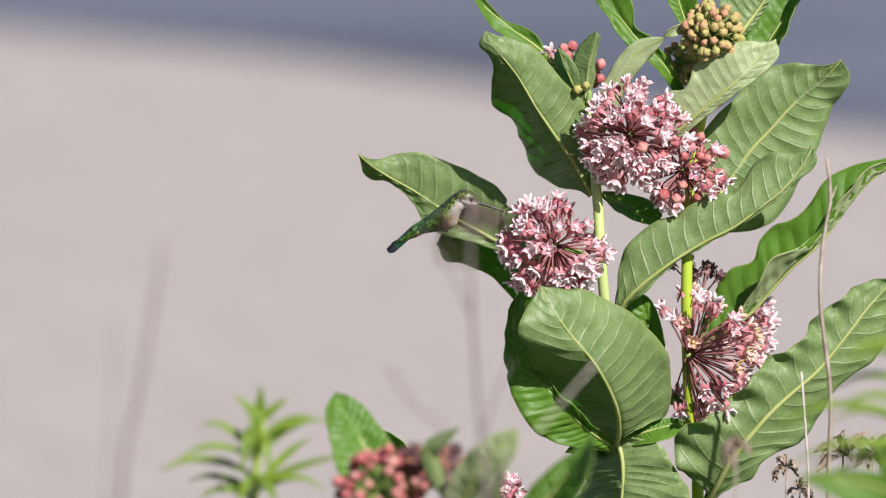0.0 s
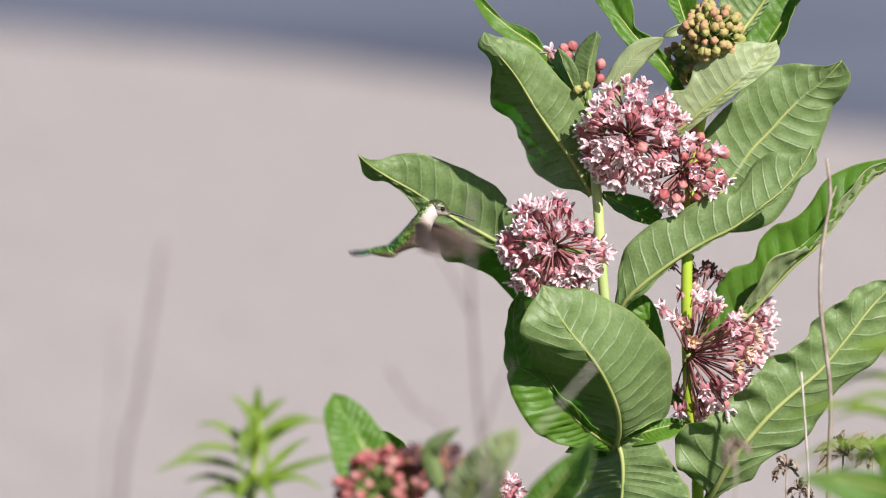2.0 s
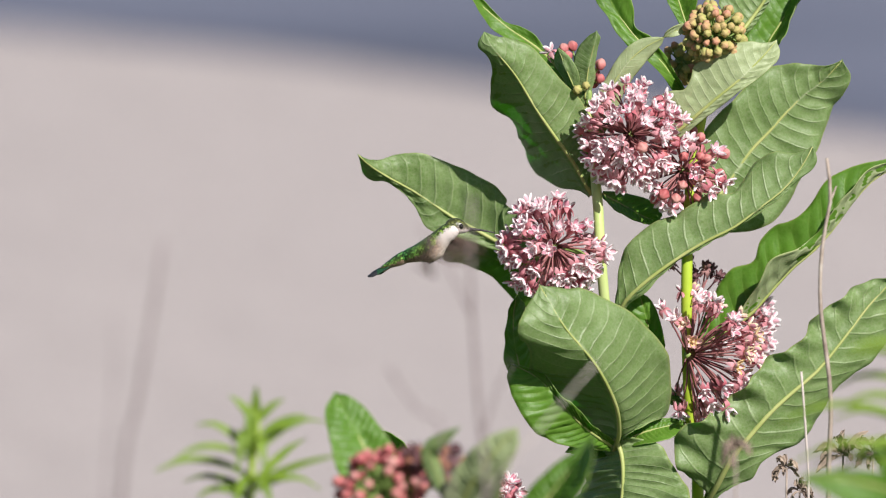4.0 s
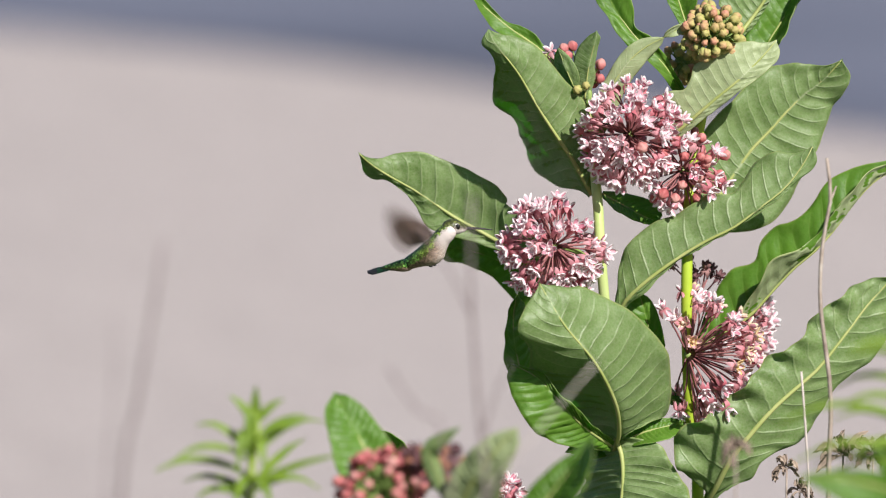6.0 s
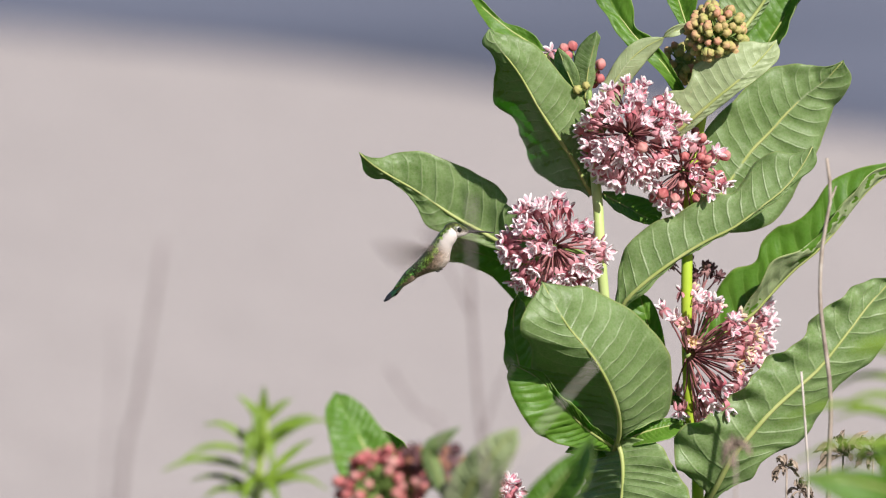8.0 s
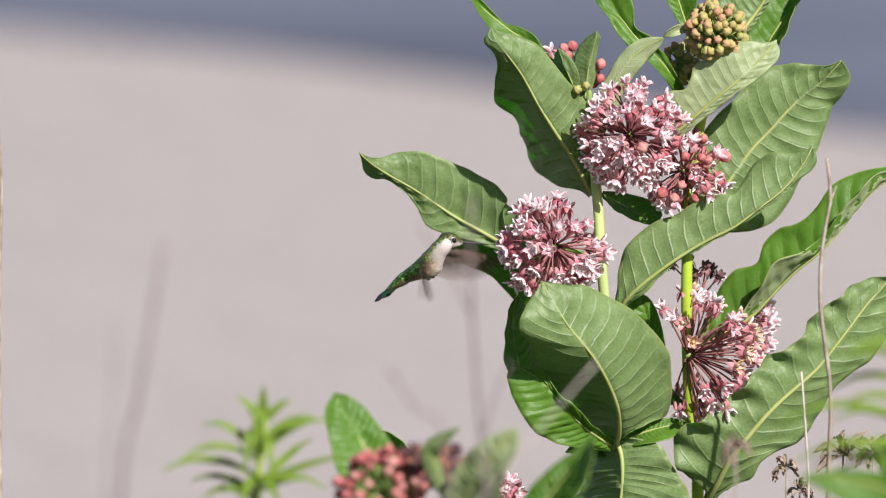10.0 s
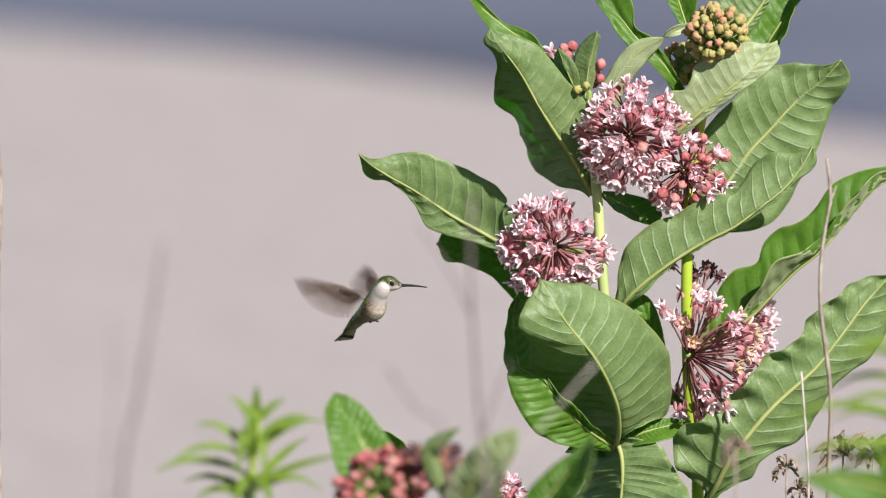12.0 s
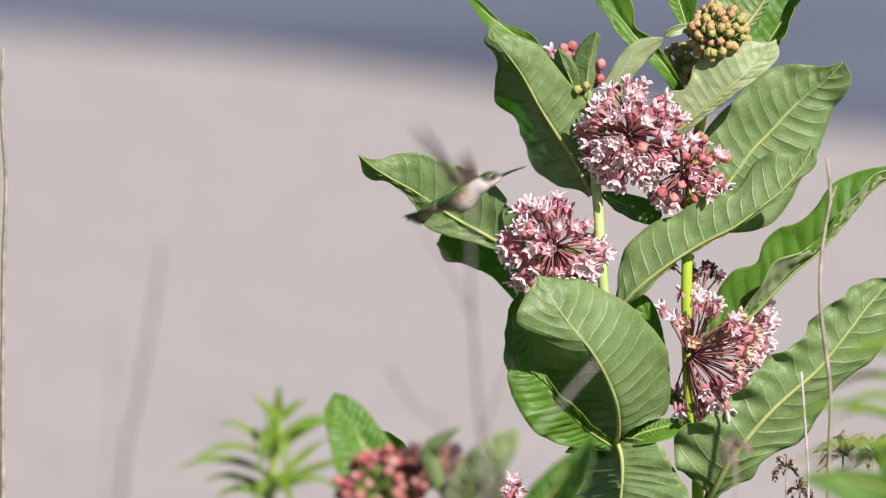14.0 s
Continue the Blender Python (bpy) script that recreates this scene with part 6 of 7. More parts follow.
def motions():
    """All that moves: the bird with its head, wings and tail, and the leaves in the light wind."""
    walk(BIRD, [
        (0.0, pose(0.0100, -0.0420, 0.8389, 30.9, -34.6, -32.2)), (0.1, pose(0.0105, -0.0420, 0.8400, 28.4, -37.5, -27.4)),
        (0.2, pose(0.0100, -0.0420, 0.8389, 30.4, -37.2, -30.2)), (0.3, pose(0.0105, -0.0420, 0.8393, 28.4, -34.7, -28.9)),
        (0.4, pose(0.0100, -0.0420, 0.8400, 28.0, -33.7, -28.9)), (0.5, pose(0.0100, -0.0420, 0.8435, 29.4, -39.1, -33.8)),
        (0.6, pose(0.0110, -0.0420, 0.8419, 30.1, -42.3, -27.6)), (0.7, pose(0.0110, -0.0420, 0.8402, 29.1, -34.6, -35.4)),
        (0.8, pose(0.0106, -0.0420, 0.8446, 32.1, -35.8, -37.2)), (0.9, pose(0.0100, -0.0420, 0.8446, 34.3, -49.0, -30.1)),
        (1.0, pose(0.0138, -0.0420, 0.8441, 33.6, -41.8, -32.1)), (1.1, pose(0.0132, -0.0420, 0.8435, 33.5, -33.7, -36.0)),
        (1.2, pose(0.0105, -0.0420, 0.8432, 34.3, -35.6, -39.4)), (1.3, pose(0.0105, -0.0420, 0.8432, 33.9, -35.0, -35.8)),
        (1.4, pose(0.0084, -0.0420, 0.8430, 36.8, -45.1, -34.3)), (1.5, pose(0.0062, -0.0450, 0.8348, -45.0, -24.0, 50.0)),
        (1.6, pose(0.0035, -0.0450, 0.8332, -50.0, -26.0, 52.0)), (1.7, pose(-0.0023, -0.0450, 0.8289, -35.0, -40.0, 30.0)),
        (1.8, pose(-0.0096, -0.0420, 0.8319, -4.1, -23.2, -33.5)), (1.9, pose(-0.0107, -0.0420, 0.8313, -3.5, -25.1, -34.2)),
        (2.0, pose(-0.0097, -0.0420, 0.8318, -9.1, -46.6, -6.1)), (2.1, pose(-0.0097, -0.0420, 0.8316, 2.6, -54.1, -17.6)),
        (2.2, pose(-0.0096, -0.0420, 0.8313, 3.7, -48.2, -20.3)), (2.3, pose(-0.0085, -0.0420, 0.8318, 5.7, -38.9, -25.9)),
        (2.4, pose(-0.0052, -0.0420, 0.8288, 2.9, -47.0, -25.0)), (2.5, pose(-0.0013, -0.0420, 0.8268, -1.0, -38.3, -16.9)),
        (2.6, pose(0.0018, -0.0420, 0.8270, -5.9, -33.2, -10.8)), (2.8, pose(0.0024, -0.0420, 0.8247, -3.8, -26.5, -17.1)),
        (3.0, pose(0.0024, -0.0420, 0.8247, -1.4, -44.3, -14.7)), (3.2, pose(0.0035, -0.0420, 0.8247, -5.3, -33.7, -11.6)),
        (3.9, pose(0.0035, -0.0420, 0.8193, -0.6, -31.6, -20.2)), (4.6, pose(0.0023, -0.0420, 0.8130, 1.6, -36.3, -21.5)),
        (5.3, pose(0.0022, -0.0420, 0.8219, -4.1, -41.8, -11.6)), (5.5, pose(-0.0025, -0.0420, 0.8184, 3.4, -38.5, -29.7)),
        (5.7, pose(0.0027, -0.0420, 0.8164, -1.9, -37.5, -15.8)), (5.9, pose(0.0015, -0.0420, 0.8183, -0.0, -38.2, -22.8)),
        (6.0, pose(0.0016, -0.0420, 0.8169, 2.2, -38.7, -26.0)), (6.2, pose(0.0032, -0.0420, 0.8169, -0.1, -44.7, -16.3)),
        (6.5, pose(0.0043, -0.0420, 0.8164, 0.8, -37.4, -19.8)), (6.7, pose(0.0032, -0.0420, 0.8166, 2.1, -42.9, -19.8)),
        (6.9, pose(0.0032, -0.0420, 0.8166, -0.4, -40.2, -17.3)), (7.0, pose(-0.0017, -0.0420, 0.8162, 6.7, -38.1, -27.6)),
        (7.2, pose(0.0032, -0.0420, 0.8160, 3.9, -47.4, -20.8)), (7.5, pose(0.0032, -0.0420, 0.8153, 6.6, -42.2, -25.8)),
        (7.8, pose(0.0032, -0.0420, 0.8153, 2.6, -38.8, -21.8)), (8.0, pose(0.0027, -0.0420, 0.8148, 8.0, -46.6, -26.0)),
        (8.2, pose(-0.0041, -0.0420, 0.8102, 12.6, -35.5, -36.4)), (8.9, pose(-0.0002, -0.0420, 0.8077, 9.5, -40.7, -30.0)),
        (9.6, pose(-0.0012, -0.0420, 0.8088, 11.5, -37.7, -33.9)), (10.3, pose(-0.0011, -0.0420, 0.8063, 4.8, -42.9, -32.3)),
        (10.5, pose(-0.0021, -0.0420, 0.8052, 18.7, -46.2, -41.0)), (10.7, pose(-0.0015, -0.0420, 0.8045, 14.4, -39.6, -36.3)),
        (10.8, pose(-0.0026, -0.0420, 0.8013, 9.3, -38.0, -34.6)), (10.9, pose(-0.0099, -0.0420, 0.7954, 17.1, -46.2, -48.1)),
        (11.0, pose(-0.0087, -0.0420, 0.7949, 10.1, -39.8, -31.1)), (11.1, pose(-0.0069, -0.0420, 0.7934, 1.9, -31.5, -34.3)),
        (11.2, pose(-0.0062, -0.0420, 0.7944, 6.3, -33.9, -36.5)), (11.3, pose(-0.0046, -0.0371, 0.7937, 4.2, -41.2, -64.7)),
        (11.4, pose(-0.0165, -0.0389, 0.7873, 31.9, -57.1, -87.8)), (11.5, pose(-0.0314, -0.0420, 0.7836, 67.5, -54.2, -103.9)),
        (11.6, pose(-0.0361, -0.0401, 0.7812, 5.0, -44.7, -66.3)), (11.7, pose(-0.0401, -0.0397, 0.7771, 1.8, -35.2, -58.9)),
        (11.8, pose(-0.0420, -0.0408, 0.7771, 2.0, -36.1, -59.5)), (11.9, pose(-0.0432, -0.0420, 0.7778, 2.0, -43.0, -59.3)),
        (12.0, pose(-0.0426, -0.0408, 0.7778, 1.1, -40.0, -57.2)), (12.2, pose(-0.0443, -0.0420, 0.7778, 4.5, -31.6, -65.8)),
        (12.3, pose(-0.0461, -0.0371, 0.7769, 11.0, -38.4, -82.0)), (12.4, pose(-0.0440, -0.0367, 0.7758, 11.3, -18.8, -84.3)),
        (12.5, pose(-0.0446, -0.0374, 0.7734, 10.5, -14.2, -81.7)), (12.6, pose(-0.0412, -0.0375, 0.7752, 9.3, -12.7, -78.2)),
        (12.7, pose(-0.0364, -0.0375, 0.7779, 6.2, -23.7, -70.4)), (12.8, pose(-0.0294, -0.0373, 0.7840, 4.8, -26.4, -66.6)),
        (12.9, pose(-0.0202, -0.0366, 0.7927, 4.4, -25.1, -65.7)), (13.0, pose(-0.0150, -0.0357, 0.8082, -7.1, -68.4, -63.5)),
        (13.1, pose(-0.0153, -0.0358, 0.8184, 32.4, -59.4, -103.2)), (13.2, pose(-0.0161, -0.0363, 0.8259, 4.3, -61.6, -78.9)),
        (13.3, pose(-0.0171, -0.0369, 0.8297, 9.7, -41.0, -78.1)), (13.4, pose(-0.0175, -0.0371, 0.8300, 8.1, -37.9, -74.5)),
        (13.5, pose(-0.0171, -0.0371, 0.8296, 7.4, -36.3, -72.9)), (13.6, pose(-0.0171, -0.0372, 0.8293, 5.4, -35.9, -68.0)),
        (13.7, pose(-0.0166, -0.0371, 0.8293, 7.1, -38.1, -71.9)), (13.8, pose(-0.0120, -0.0460, 0.8319, 25.4, -44.8, -66.2)),
        (13.9, pose(0.0082, -0.0540, 0.8394, -20.0, -27.2, -40.2)), (14.0, pose(0.0259, -0.0620, 0.8528, -30.0, -27.0, -34.0)),
    ])
    walk(HEAD, [
        (0.0, pose(0.0068, 0.0004, -0.0038, -19.6, 58.7, 9.5)), (0.1, pose(0.0068, 0.0002, -0.0039, -20.3, 59.8, 4.0)),
        (0.2, pose(0.0067, 0.0002, -0.0039, -20.5, 60.2, 6.1)), (0.3, pose(0.0067, 0.0002, -0.0039, -20.6, 60.2, 5.9)),
        (0.4, pose(0.0069, 0.0004, -0.0037, -18.1, 55.8, 8.9)), (0.5, pose(0.0066, 0.0005, -0.0041, -12.9, 62.6, 14.1)),
        (0.6, pose(0.0066, -0.0001, -0.0042, -24.4, 65.0, -2.0)), (0.7, pose(0.0067, 0.0007, -0.0040, -13.0, 61.1, 17.2)),
        (0.8, pose(0.0067, 0.0007, -0.0039, -14.5, 60.3, 16.9)), (0.9, pose(0.0064, -0.0002, -0.0044, -28.8, 68.8, -7.6)),
        (1.0, pose(0.0066, 0.0001, -0.0041, -23.4, 64.0, 2.4)), (1.1, pose(0.0068, 0.0005, -0.0038, -19.5, 58.7, 12.9)),
        (1.2, pose(0.0066, 0.0006, -0.0041, -16.8, 62.9, 16.3)), (1.3, pose(0.0067, 0.0004, -0.0040, -21.2, 61.2, 10.4)),
        (1.4, pose(0.0065, -0.0000, -0.0043, -27.2, 67.5, -1.5)), (1.5, pose(0.0067, -0.0008, -0.0040, 28.2, 60.2, -21.1)),
        (1.6, pose(0.0066, -0.0005, -0.0042, 34.9, 64.0, -14.9)), (1.7, pose(0.0068, 0.0000, -0.0038, 26.9, 58.9, 0.2)),
        (1.8, pose(0.0065, 0.0041, -0.0003, 18.3, 28.1, 40.7)), (1.9, pose(0.0064, 0.0042, -0.0005, 19.3, 29.7, 41.9)),
        (2.0, pose(0.0062, 0.0015, -0.0042, 26.8, 58.8, 27.7)), (2.1, pose(0.0056, 0.0020, -0.0048, 28.2, 64.7, 36.3)),
        (2.2, pose(0.0062, 0.0023, -0.0039, 21.1, 56.8, 31.5)), (2.3, pose(0.0065, 0.0029, -0.0028, 16.0, 48.0, 32.3)),
        (2.4, pose(0.0068, 0.0017, -0.0035, 24.8, 51.2, 37.2)), (2.5, pose(0.0071, 0.0021, -0.0020, 15.3, 41.6, 23.7)),
        (2.6, pose(0.0073, 0.0015, -0.0015, 14.9, 37.9, 18.5)), (2.8, pose(0.0073, 0.0021, -0.0004, 12.9, 29.6, 22.0)),
        (3.0, pose(0.0069, 0.0019, -0.0028, 17.3, 47.5, 23.6)), (3.2, pose(0.0074, 0.0016, -0.0014, 14.7, 37.1, 18.8)),
        (3.9, pose(0.0072, 0.0025, -0.0011, 13.4, 34.8, 25.2)), (4.6, pose(0.0070, 0.0026, -0.0019, 14.5, 40.7, 27.1)),
        (5.3, pose(0.0069, 0.0017, -0.0029, 17.9, 48.7, 22.4)), (5.5, pose(0.0065, 0.0035, -0.0021, 20.3, 42.0, 37.5)),
        (5.7, pose(0.0073, 0.0019, -0.0011, 14.0, 35.2, 21.0)), (5.9, pose(0.0070, 0.0027, -0.0015, 17.5, 37.2, 29.1)),
        (6.0, pose(0.0070, 0.0029, -0.0012, 17.1, 35.3, 30.8)), (6.2, pose(0.0071, 0.0019, -0.0021, 15.7, 42.4, 22.5)),
        (6.5, pose(0.0072, 0.0023, -0.0011, 13.7, 35.2, 23.9)), (6.7, pose(0.0070, 0.0023, -0.0020, 15.2, 42.0, 25.0)),
        (6.9, pose(0.0072, 0.0021, -0.0017, 14.7, 39.1, 22.8)), (7.0, pose(0.0068, 0.0031, -0.0017, 13.5, 39.4, 30.5)),
        (7.2, pose(0.0068, 0.0023, -0.0026, 16.6, 46.6, 26.4)), (7.5, pose(0.0069, 0.0028, -0.0019, 14.2, 40.6, 28.6)),
        (7.8, pose(0.0071, 0.0025, -0.0013, 13.8, 36.7, 25.5)), (8.0, pose(0.0067, 0.0027, -0.0024, 15.5, 45.0, 29.0)),
        (8.2, pose(0.0063, 0.0039, -0.0020, 12.4, 41.7, 37.6)), (8.9, pose(0.0066, 0.0032, -0.0021, 14.1, 42.6, 32.3)),
        (9.6, pose(0.0065, 0.0036, -0.0018, 12.8, 40.5, 34.9)), (10.3, pose(0.0066, 0.0035, -0.0017, 21.8, 38.2, 38.0)),
        (10.5, pose(0.0061, 0.0038, -0.0026, 17.5, 46.6, 40.6)), (10.7, pose(0.0065, 0.0037, -0.0016, 12.2, 38.7, 35.2)),
        (10.8, pose(0.0066, 0.0037, -0.0011, 15.0, 34.7, 35.9)), (10.9, pose(0.0062, 0.0044, -0.0010, 22.3, 33.0, 45.5)),
        (11.0, pose(0.0069, 0.0032, -0.0009, 12.2, 33.6, 30.6)), (11.1, pose(0.0067, 0.0033, 0.0018, 15.8, 12.7, 33.5)),
        (11.2, pose(0.0066, 0.0037, 0.0008, 15.0, 20.6, 35.9)), (11.3, pose(0.0075, 0.0015, -0.0009, 5.9, 33.7, 13.8)),
        (11.4, pose(0.0058, 0.0041, -0.0028, 26.1, 47.1, 48.0)), (11.5, pose(0.0052, 0.0033, -0.0048, 65.3, 54.8, 102.5)),
        (11.6, pose(0.0055, 0.0052, -0.0011, 34.9, 31.8, 59.1)), (11.7, pose(0.0064, 0.0043, -0.0002, 22.4, 26.7, 43.8)),
        (11.8, pose(0.0057, 0.0051, 0.0002, 27.3, 23.3, 53.9)), (11.9, pose(0.0049, 0.0059, -0.0000, 37.9, 22.2, 66.3)),
        (12.0, pose(0.0058, 0.0049, -0.0004, 30.7, 27.1, 53.8)), (12.2, pose(0.0042, 0.0063, 0.0010, 27.7, 16.6, 68.6)),
        (12.3, pose(0.0067, 0.0036, -0.0010, 12.9, 34.2, 33.8)), (12.4, pose(0.0066, 0.0036, 0.0012, -0.6, 18.2, 28.3)),
        (12.5, pose(0.0061, 0.0042, 0.0021, -0.4, 11.5, 34.4)), (12.6, pose(0.0061, 0.0042, 0.0020, -0.3, 12.1, 34.4)),
        (12.7, pose(0.0069, 0.0032, 0.0009, 5.4, 20.2, 27.1)), (12.8, pose(0.0072, 0.0025, 0.0004, 5.6, 23.9, 21.9)),
        (12.9, pose(0.0075, 0.0011, 0.0010, -0.7, 19.4, 7.8)), (13.0, pose(0.0059, -0.0004, -0.0048, -1.3, 66.2, -4.2)),
        (13.1, pose(0.0061, 0.0016, -0.0044, -4.5, 62.1, 12.6)), (13.2, pose(0.0064, 0.0019, -0.0037, 22.3, 55.3, 27.8)),
        (13.3, pose(0.0069, 0.0029, -0.0015, 11.5, 37.8, 28.3)), (13.4, pose(0.0071, 0.0028, -0.0009, 9.6, 33.9, 25.7)),
        (13.5, pose(0.0071, 0.0026, -0.0007, 8.4, 32.5, 24.0)), (13.6, pose(0.0073, 0.0021, -0.0004, 7.0, 30.2, 19.2)),
        (13.7, pose(0.0072, 0.0024, -0.0007, 8.0, 32.4, 21.7)), (13.8, pose(0.0054, 0.0054, 0.0003, 26.3, 22.8, 56.2)),
        (13.9, pose(0.0074, 0.0020, 0.0013, 34.6, -18.3, 30.6)), (14.0, pose(0.0075, 0.0018, 0.0011, 41.1, -15.4, 27.1)),
    ])
    # tail: seconds, degrees raised, degrees between feathers
    carriage = [(0.0, 0, 3.5), (0.4, 0, 3.5), (0.5, 24, 3.5), (0.6, 0, 3.5), (0.7, 20, 3.5), (0.8, 15, 3.5), (0.9, 0, 3.5), (1.1, 0, 3.5), (1.2, 12, 3.5), (1.3, 0, 3.5), (1.4, 0, 3.5), (1.5, 42, 3.5), (1.6, 5, 3.5), (1.7, 0, 3.5), (1.8, 35, 3.5), (1.9, 38, 3.5), (2.0, 40, 3.5), (2.1, 0, 3.5), (2.3, 0, 3.5), (2.4, 42, 3.5), (2.5, 0, 3.5), (5.3, 0, 3.5), (5.5, 30, 3.5), (5.7, 0, 3.5), (5.9, 24, 3.5), (6.0, 24, 3.5), (6.2, 0, 3.5), (10.7, 0, 3.5), (10.8, 15, 3.5), (10.9, 0, 3.5), (11.0, 0, 3.5), (11.1, 32, 3.5), (11.2, 25, 3.5), (11.3, 0, 3.5), (11.6, 0, 3.5), (11.7, 50, 3.5), (11.8, 40, 3.5), (11.9, 0, 3.5), (12.0, 0, 3.5), (12.2, 15, 3.5), (12.3, 0, 3.5), (12.4, 0, 3.5), (12.5, 40, 3.5), (12.6, 50, 3.5), (12.7, 45, 3.5), (12.8, 30, 3.5), (12.9, 0, 3.5), (13.2, 0, 3.5), (13.3, 20, 3.5), (13.4, 30, 3.5), (13.5, 30, 3.5), (13.6, 0, 3.5), (13.7, 0, 3.5), (13.8, 0, 17), (13.9, 0, 10), (14.0, 0, 4.5)]
    for i, feather in enumerate(TAIL):
        fan = max(-3, i - 4) if i else 0
        walk(feather, [(t, pose(-0.039, 0, 0.0004, 0, up, 0) @ pose(0, 0, 0, fan * 13, 0, fan * wide)) for t, up, wide in carriage])
    # wings: seconds: degrees of the stroke, degrees a frame
    strokes = {
        0.0: (-48, 75), 0.1: (45, -30), 0.2: (48, 20), 0.3: (50, -25), 0.4: (-45, -30), 0.5: (-50, 45), 0.6: (25, 40), 0.7: (48, 14),
        0.8: (60, -40), 0.9: (-50, -20), 1.0: (-48, 28), 1.1: (45, 35), 1.2: (52, 25), 1.3: (48, -18), 1.4: (50, -40), 1.5: (-25, -10),
        1.6: (-18, 8), 1.7: (-42, -20), 1.8: (50, 50), 1.9: (66, -15), 2.0: (-48, 60), 2.1: (-45, -30), 2.2: (38, 45), 2.3: (46, 25),
        2.4: (56, 10), 2.5: (-46, 50), 2.6: (40, 80), 2.7: (55, 40), 2.8: (-40, -30), 2.9: (52, 15), 3.0: (5, 80), 3.2: (55, 30),
        5.3: (55, 50), 5.5: (5, 80), 5.7: (52, 50), 5.9: (55, 25), 6.0: (46, 34), 6.2: (46, 22), 6.4: (-42, -35), 6.5: (-36, 80),
        6.7: (48, 30), 6.9: (40, 75), 7.0: (42, -25), 7.2: (-40, -30), 7.4: (46, 22), 7.5: (52, 18), 7.6: (-42, -25), 7.8: (52, 40), 8.0: (5, 80),
        8.1: (-45, -35), 8.2: (-42, -50), 10.3: (36, 30), 10.4: (60, 14), 10.5: (0, 80), 10.6: (-46, -35), 10.7: (-30, 45), 10.8: (48, 35),
        10.9: (62, 12), 11.0: (8, 80), 11.1: (-46, 20), 11.2: (-30, 45), 11.3: (35, 35), 11.4: (15, 35), 11.5: (-60, 70), 11.6: (-55, 15),
        11.7: (-45, 15), 11.8: (30, 45), 11.9: (55, 25), 12.0: (56, 8), 12.1: (62, 30), 12.2: (-10, 60), 12.3: (-40, 20), 12.4: (-15, 50),
        12.5: (55, 35), 12.6: (60, 10), 12.7: (55, 35), 12.8: (-45, 15), 12.9: (50, 45), 13.0: (-30, 12), 13.1: (2, 18), 13.2: (10, 18),
        13.3: (14, 8), 13.4: (10, 35), 13.5: (4, 75), 13.6: (-20, 35), 13.7: (-35, 25), 13.8: (40, 20), 13.9: (62, 10), 14.0: (56, 20),
    }
    # where its left and its right wing are out of step
    left = {0: (-81, 75), 0.1: (21, -30), 0.2: (23, 20), 0.3: (25, -25), 0.4: (-82, -30), 0.5: (-85, 45), 0.6: (1, 40), 0.7: (24, 14), 0.8: (35, -40), 0.9: (-85, -20), 1: (-82, 28), 1.1: (21, 35), 1.2: (27, 25), 1.3: (23, -18), 1.4: (25, -40),
            1.5: (0, 20), 1.6: (6, 10), 1.7: (0, -20), 6.0: (41, 30), 7.0: (41, -20), 7.5: (50, 14), 11.5: (-16, 55), 12.0: (47, 10), 13.0: (53, 6)}
    right = {0: (-30, 75), 0.1: (69, -30), 0.2: (72, 20), 0.3: (74, -25), 0.4: (-26, -30), 0.5: (-25, 45), 0.6: (48, 40), 0.7: (71, 14), 0.8: (83, -40), 0.9: (-32, -20), 1: (-22, 28), 1.1: (68, 35), 1.2: (75, 25), 1.3: (71, -18), 1.4: (73, -40),
             6.0: (23, 30), 7.0: (11, -14), 7.5: (26, 14), 11.5: (-25, 60), 12.0: (12, 10), 13.0: (-37, 10)}
    # tips that hang or rise for a moment: seconds: degrees of its left wing, of its right wing
    hang = {0.5: (0, -40), 1.0: (0, -40), 6.0: (35, -20), 7.0: (40, -5), 7.5: (45, 0), 11.5: (30, -25), 12.0: (50, -15), 13.0: (65, 25), 14.0: (38, 30)}
    turn = {1.55: (0, 55), 7.0: (0, 30), 11.5: (50, 0), 12.0: (0, 30)}
    for side, wing in zip((1, -1), WINGS):
        angles = beat({**strokes, **(left if side > 0 else right)}, 0.4)
        rows = []
        for f in range(1, frame(14.0) + 1):
            droop = sum((a if side > 0 else b) * max(0.0, 1 - abs(f - frame(t)) / 5) for t, (a, b) in hang.items())
            twist = sum((a if side > 0 else b) * max(0.0, 1 - abs(f - frame(t)) / 5) for t, (a, b) in turn.items())
            rows.append(((f - 1) / FPS, wing_pose(side, angles[f], twist, droop)))
        walk(wing, rows)
    sway(LEAF_L, [(0, 0.16), (0.5, 0.11), (1, 0.16), (1.5, 0.11), (2, 0.00), (2.5, 0.43), (3, -0.22), (5.5, 0.37), (6, 0.37), (6.5, 0.15), (7, 0.75), (7.5, 0.26), (8, 0.53), (10.5, 0.53), (11, -0.02), (11.5, 0.70), (12, 0.26), (12.5, -0.18), (13, 0.70), (13.5, 0.70), (14, 0.10)])
    sway(LEAF_TL, [(0, 0.51), (0.5, 0.37), (1, 0.51), (1.5, 0.00), (2, 0.00), (2.5, 0.10), (3, -0.13), (5.5, 1.01), (6, 1.39), (6.5, 1.39), (7, 1.52), (7.5, 1.82), (8, 1.58), (10.5, 2.30), (11, 2.01), (11.5, 1.88), (12, 2.09), (12.5, 1.52), (13, 2.28), (13.5, 2.16), (14, 2.30)])
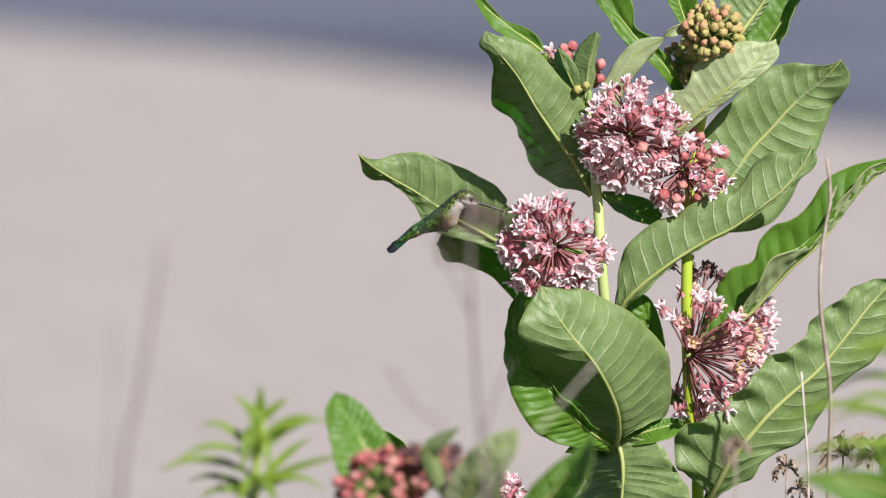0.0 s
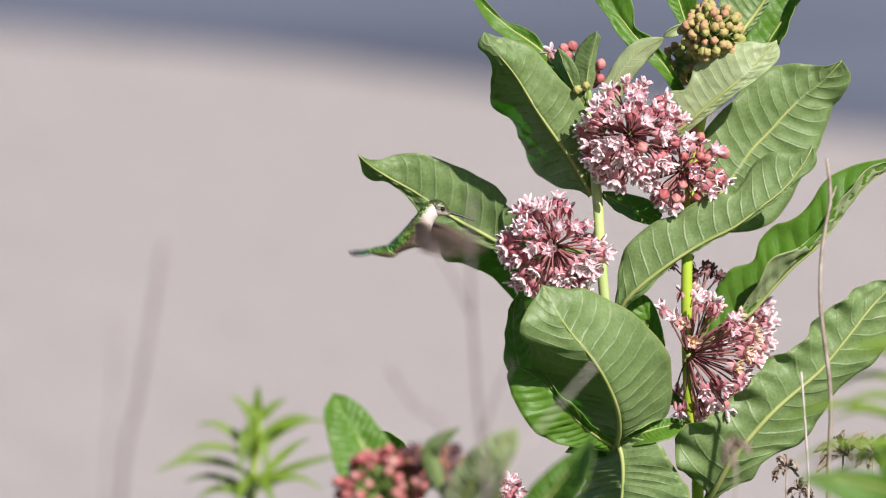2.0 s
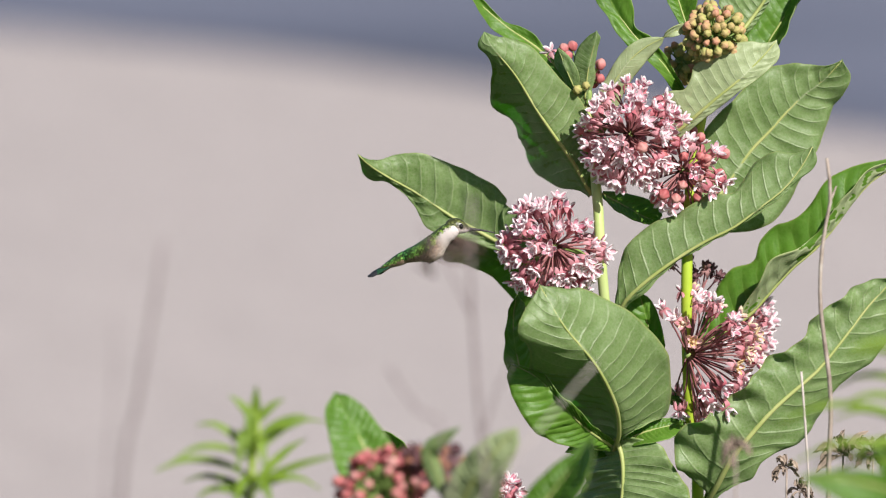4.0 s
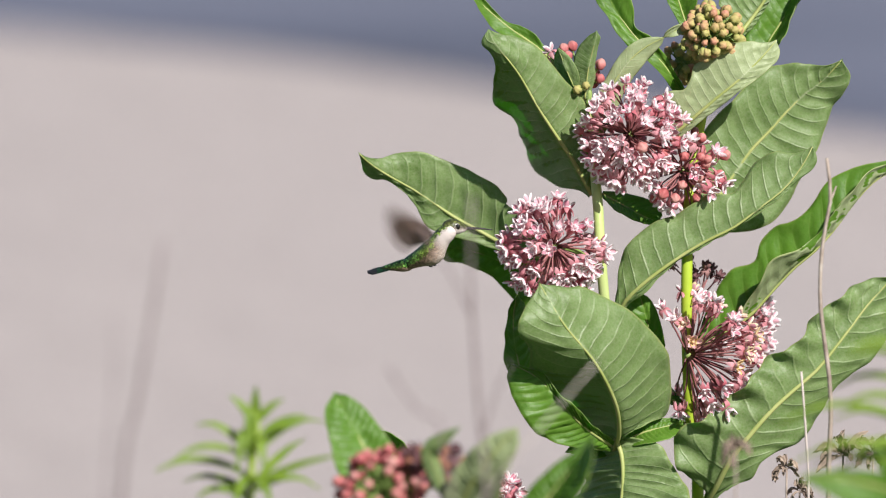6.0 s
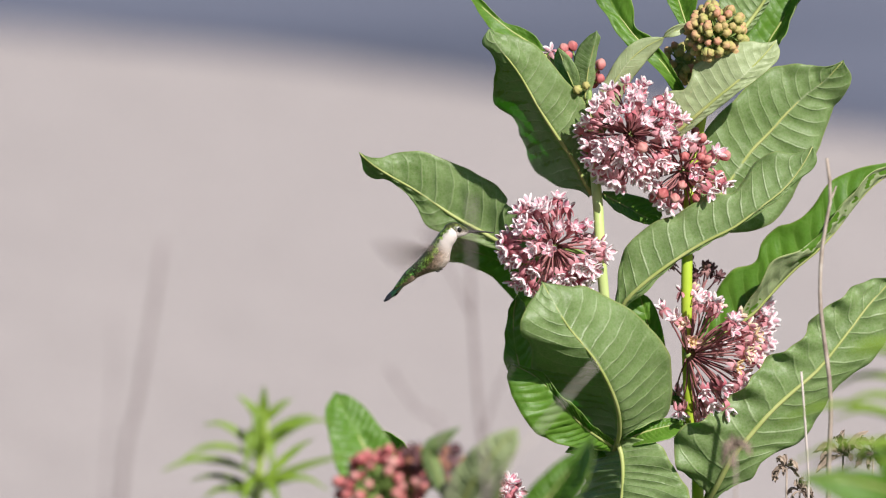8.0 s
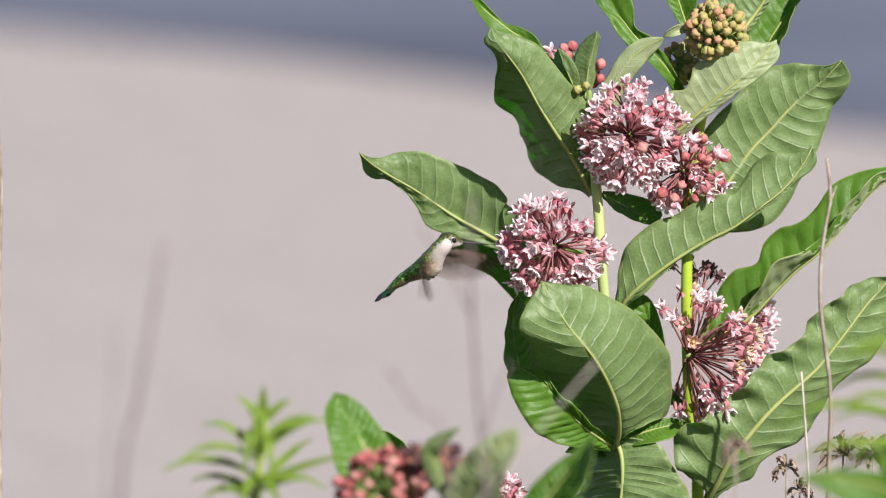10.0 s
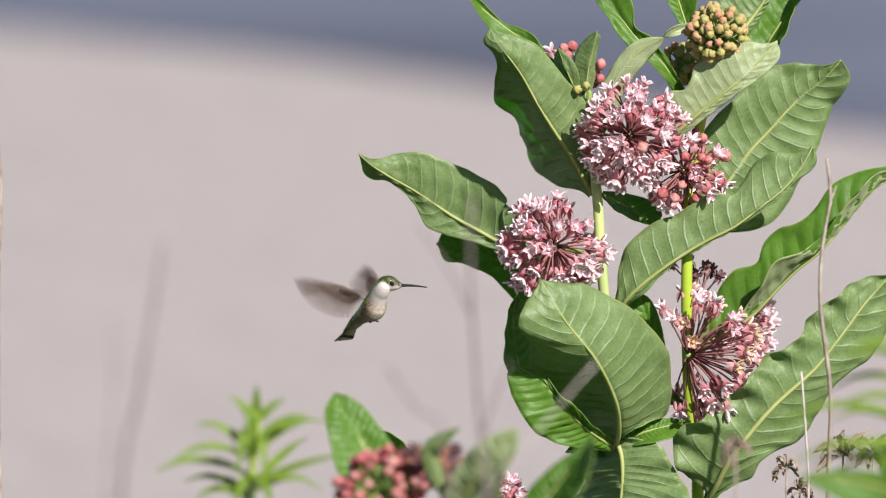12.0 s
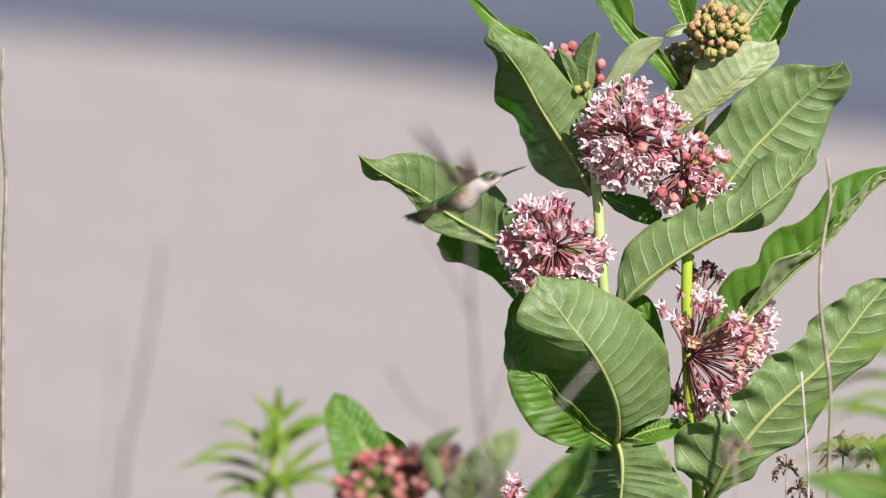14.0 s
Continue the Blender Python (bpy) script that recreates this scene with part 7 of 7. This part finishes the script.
    sway(LEAF_TOP_L, [(0, 0.14), (0.5, -0.42), (1, 0.14), (1.5, -0.14), (2, 0.00), (2.5, -0.14), (3, -0.42), (5.5, -0.41), (6, 0.01), (6.5, -0.13), (7, -0.26), (7.5, -0.26), (8, -0.82), (10.5, -1.10), (11, -1.24), (11.5, -1.24), (12, -1.24), (12.5, -0.96), (13, -0.69), (13.5, -0.96), (14, -1.66)])
    sway(LEAF_R, [(0, -0.27), (0.5, -0.18), (1, 0.00), (1.5, 0.00), (2, 0.00), (2.5, 0.00), (3, 0.00), (5.5, -0.18), (6, -0.18), (6.5, -0.27), (7, -0.06), (7.5, -0.14), (8, 0.25), (10.5, -0.16), (11, 0.02), (11.5, -0.02), (12, -0.29), (12.5, -0.50), (13, -0.81), (13.5, 0.08), (14, 0.39)])
    sway(LEAF_M, [(0, -0.49), (0.5, -0.34), (1, 0.00), (1.5, -0.34), (2, 0.00), (2.5, 0.00), (3, 0.00), (5.5, -0.15), (6, -0.15), (6.5, -0.47), (7, 0.04), (7.5, -0.77), (8, -0.10), (10.5, -0.26), (11, -0.72), (11.5, -0.23), (12, 0.22), (12.5, -1.28), (13, -0.10), (13.5, 0.88), (14, -0.39)])
    sway(LEAF_FRONT, [(0, -0.66, 0.0), (0.5, -0.66, 0.0), (1, -0.66, 0.0), (1.5, -0.74, 0.0), (2, 0.00, 0.0), (2.5, -0.59, 0.0), (3, -1.17, 0.0), (5.5, -0.09, -1.0), (6, -0.77, -1.0), (6.5, -0.27, -1.0), (7, 0.06, -1.1), (7.5, -0.20, -1.1), (8, 0.06, -1.1), (10.5, -0.20, -2.2), (11, -0.20, -2.6), (11.5, -0.69, -2.6), (12, -0.44, -2.6), (12.5, -0.27, -2.6), (13, 0.06, -3.0), (13.5, -0.44, -4.0), (14, -1.19, -5.0)])
    sway(LEAF_BR, [(0, -0.49), (0.5, -0.63), (1, -0.09), (1.5, -0.09), (2, 0.00), (2.5, -0.09), (3, -0.23), (5.5, -0.88), (6, -0.88), (6.5, -1.11), (7, -0.88), (7.5, -0.70), (8, -0.70), (10.5, -1.43), (11, -1.80), (11.5, -1.05), (12, -1.53), (12.5, -1.23), (13, -1.32), (13.5, -0.91), (14, -0.73)])
    sway(LEAF_BL, [(0, 0.92), (0.5, 0.92), (1, 1.13), (1.5, 0.61), (2, 0.00), (2.5, 0.20), (3, 0.82), (5.5, 0.72), (6, 0.61), (6.5, 0.30), (7, 0.19), (7.5, 0.19), (8, 0.92), (10.5, 0.61), (11, 1.36), (11.5, 1.14), (12, 0.51), (12.5, 0.19), (13, 0.29), (13.5, -1.23), (14, 0.27)])
    sway(GOLDENROD, [(0, 0.13), (0.5, -0.00), (1, 0.00), (1.5, 0.00), (2, 0.00), (2.5, 0.00), (3, -0.03), (5.5, -0.10), (6, -0.10), (6.5, -0.10), (7, -0.00), (7.5, 0.13), (8, 0.28), (10.5, 0.22), (11, 0.03), (11.5, -0.10), (12, -0.06), (12.5, -0.19), (13, -0.54), (13.5, 0.48), (14, 0.95)])
    sway(LEAF_G, [(0, 0), (3, 0.1), (5.5, 0.6), (6.5, 0.8), (7.5, 1.2), (8, 1.2), (10.5, 2.3), (11, 2.0), (11.5, 2.2), (12, 2.1), (12.5, 1.5), (13, 1.2), (14, 2.0)])
    sway(LEAF_LOW, [(0, 0), (3, 0), (5.5, 0.3), (8, 0.4), (10.5, 1.0), (11, 1.1), (12, 0.8), (13, 0.8), (14, 1.0)])
    sway(U_RIGHT, [(0, 0), (3, 0), (5.5, 2), (8, 3), (10.5, 5), (11, 5), (12.5, 4), (14, 6)])
    sway(LEFT_TWIG, [(0, -0.7), (3.2, -0.65), (5.3, -0.6), (8.2, -0.5), (10.3, 0.0), (11, 0.05), (11.5, -0.05), (12.5, -0.1), (13.2, 0.0), (14, 0.15)])
    place = U_BUD.location.copy()
    walk(U_BUD, [(t, pose(place.x + dx, place.y, place.z + dz)) for t, dx, dz in [(0, -0.0008, 0.0000), (0.5, -0.0004, 0.0008), (1, 0.0004, 0.0000), (1.5, 0.0004, 0.0000), (2, -0.0004, 0.0000), (2.5, 0.0004, 0.0000), (3, 0.0008, -0.0004), (5.5, 0.0008, -0.0004), (6, -0.0004, -0.0004), (6.5, 0.0004, -0.0004), (7, 0.0004, -0.0004), (7.5, 0.0016, -0.0004), (8, 0.0019, -0.0004), (10.5, 0.0019, 0.0008), (11, 0.0027, -0.0004), (11.5, 0.0019, 0.0000), (12, 0.0027, -0.0012), (12.5, 0.0004, 0.0016), (13, -0.0008, 0.0008), (13.5, 0.0019, 0.0000), (14, 0.0039, -0.0004)]])


motions()
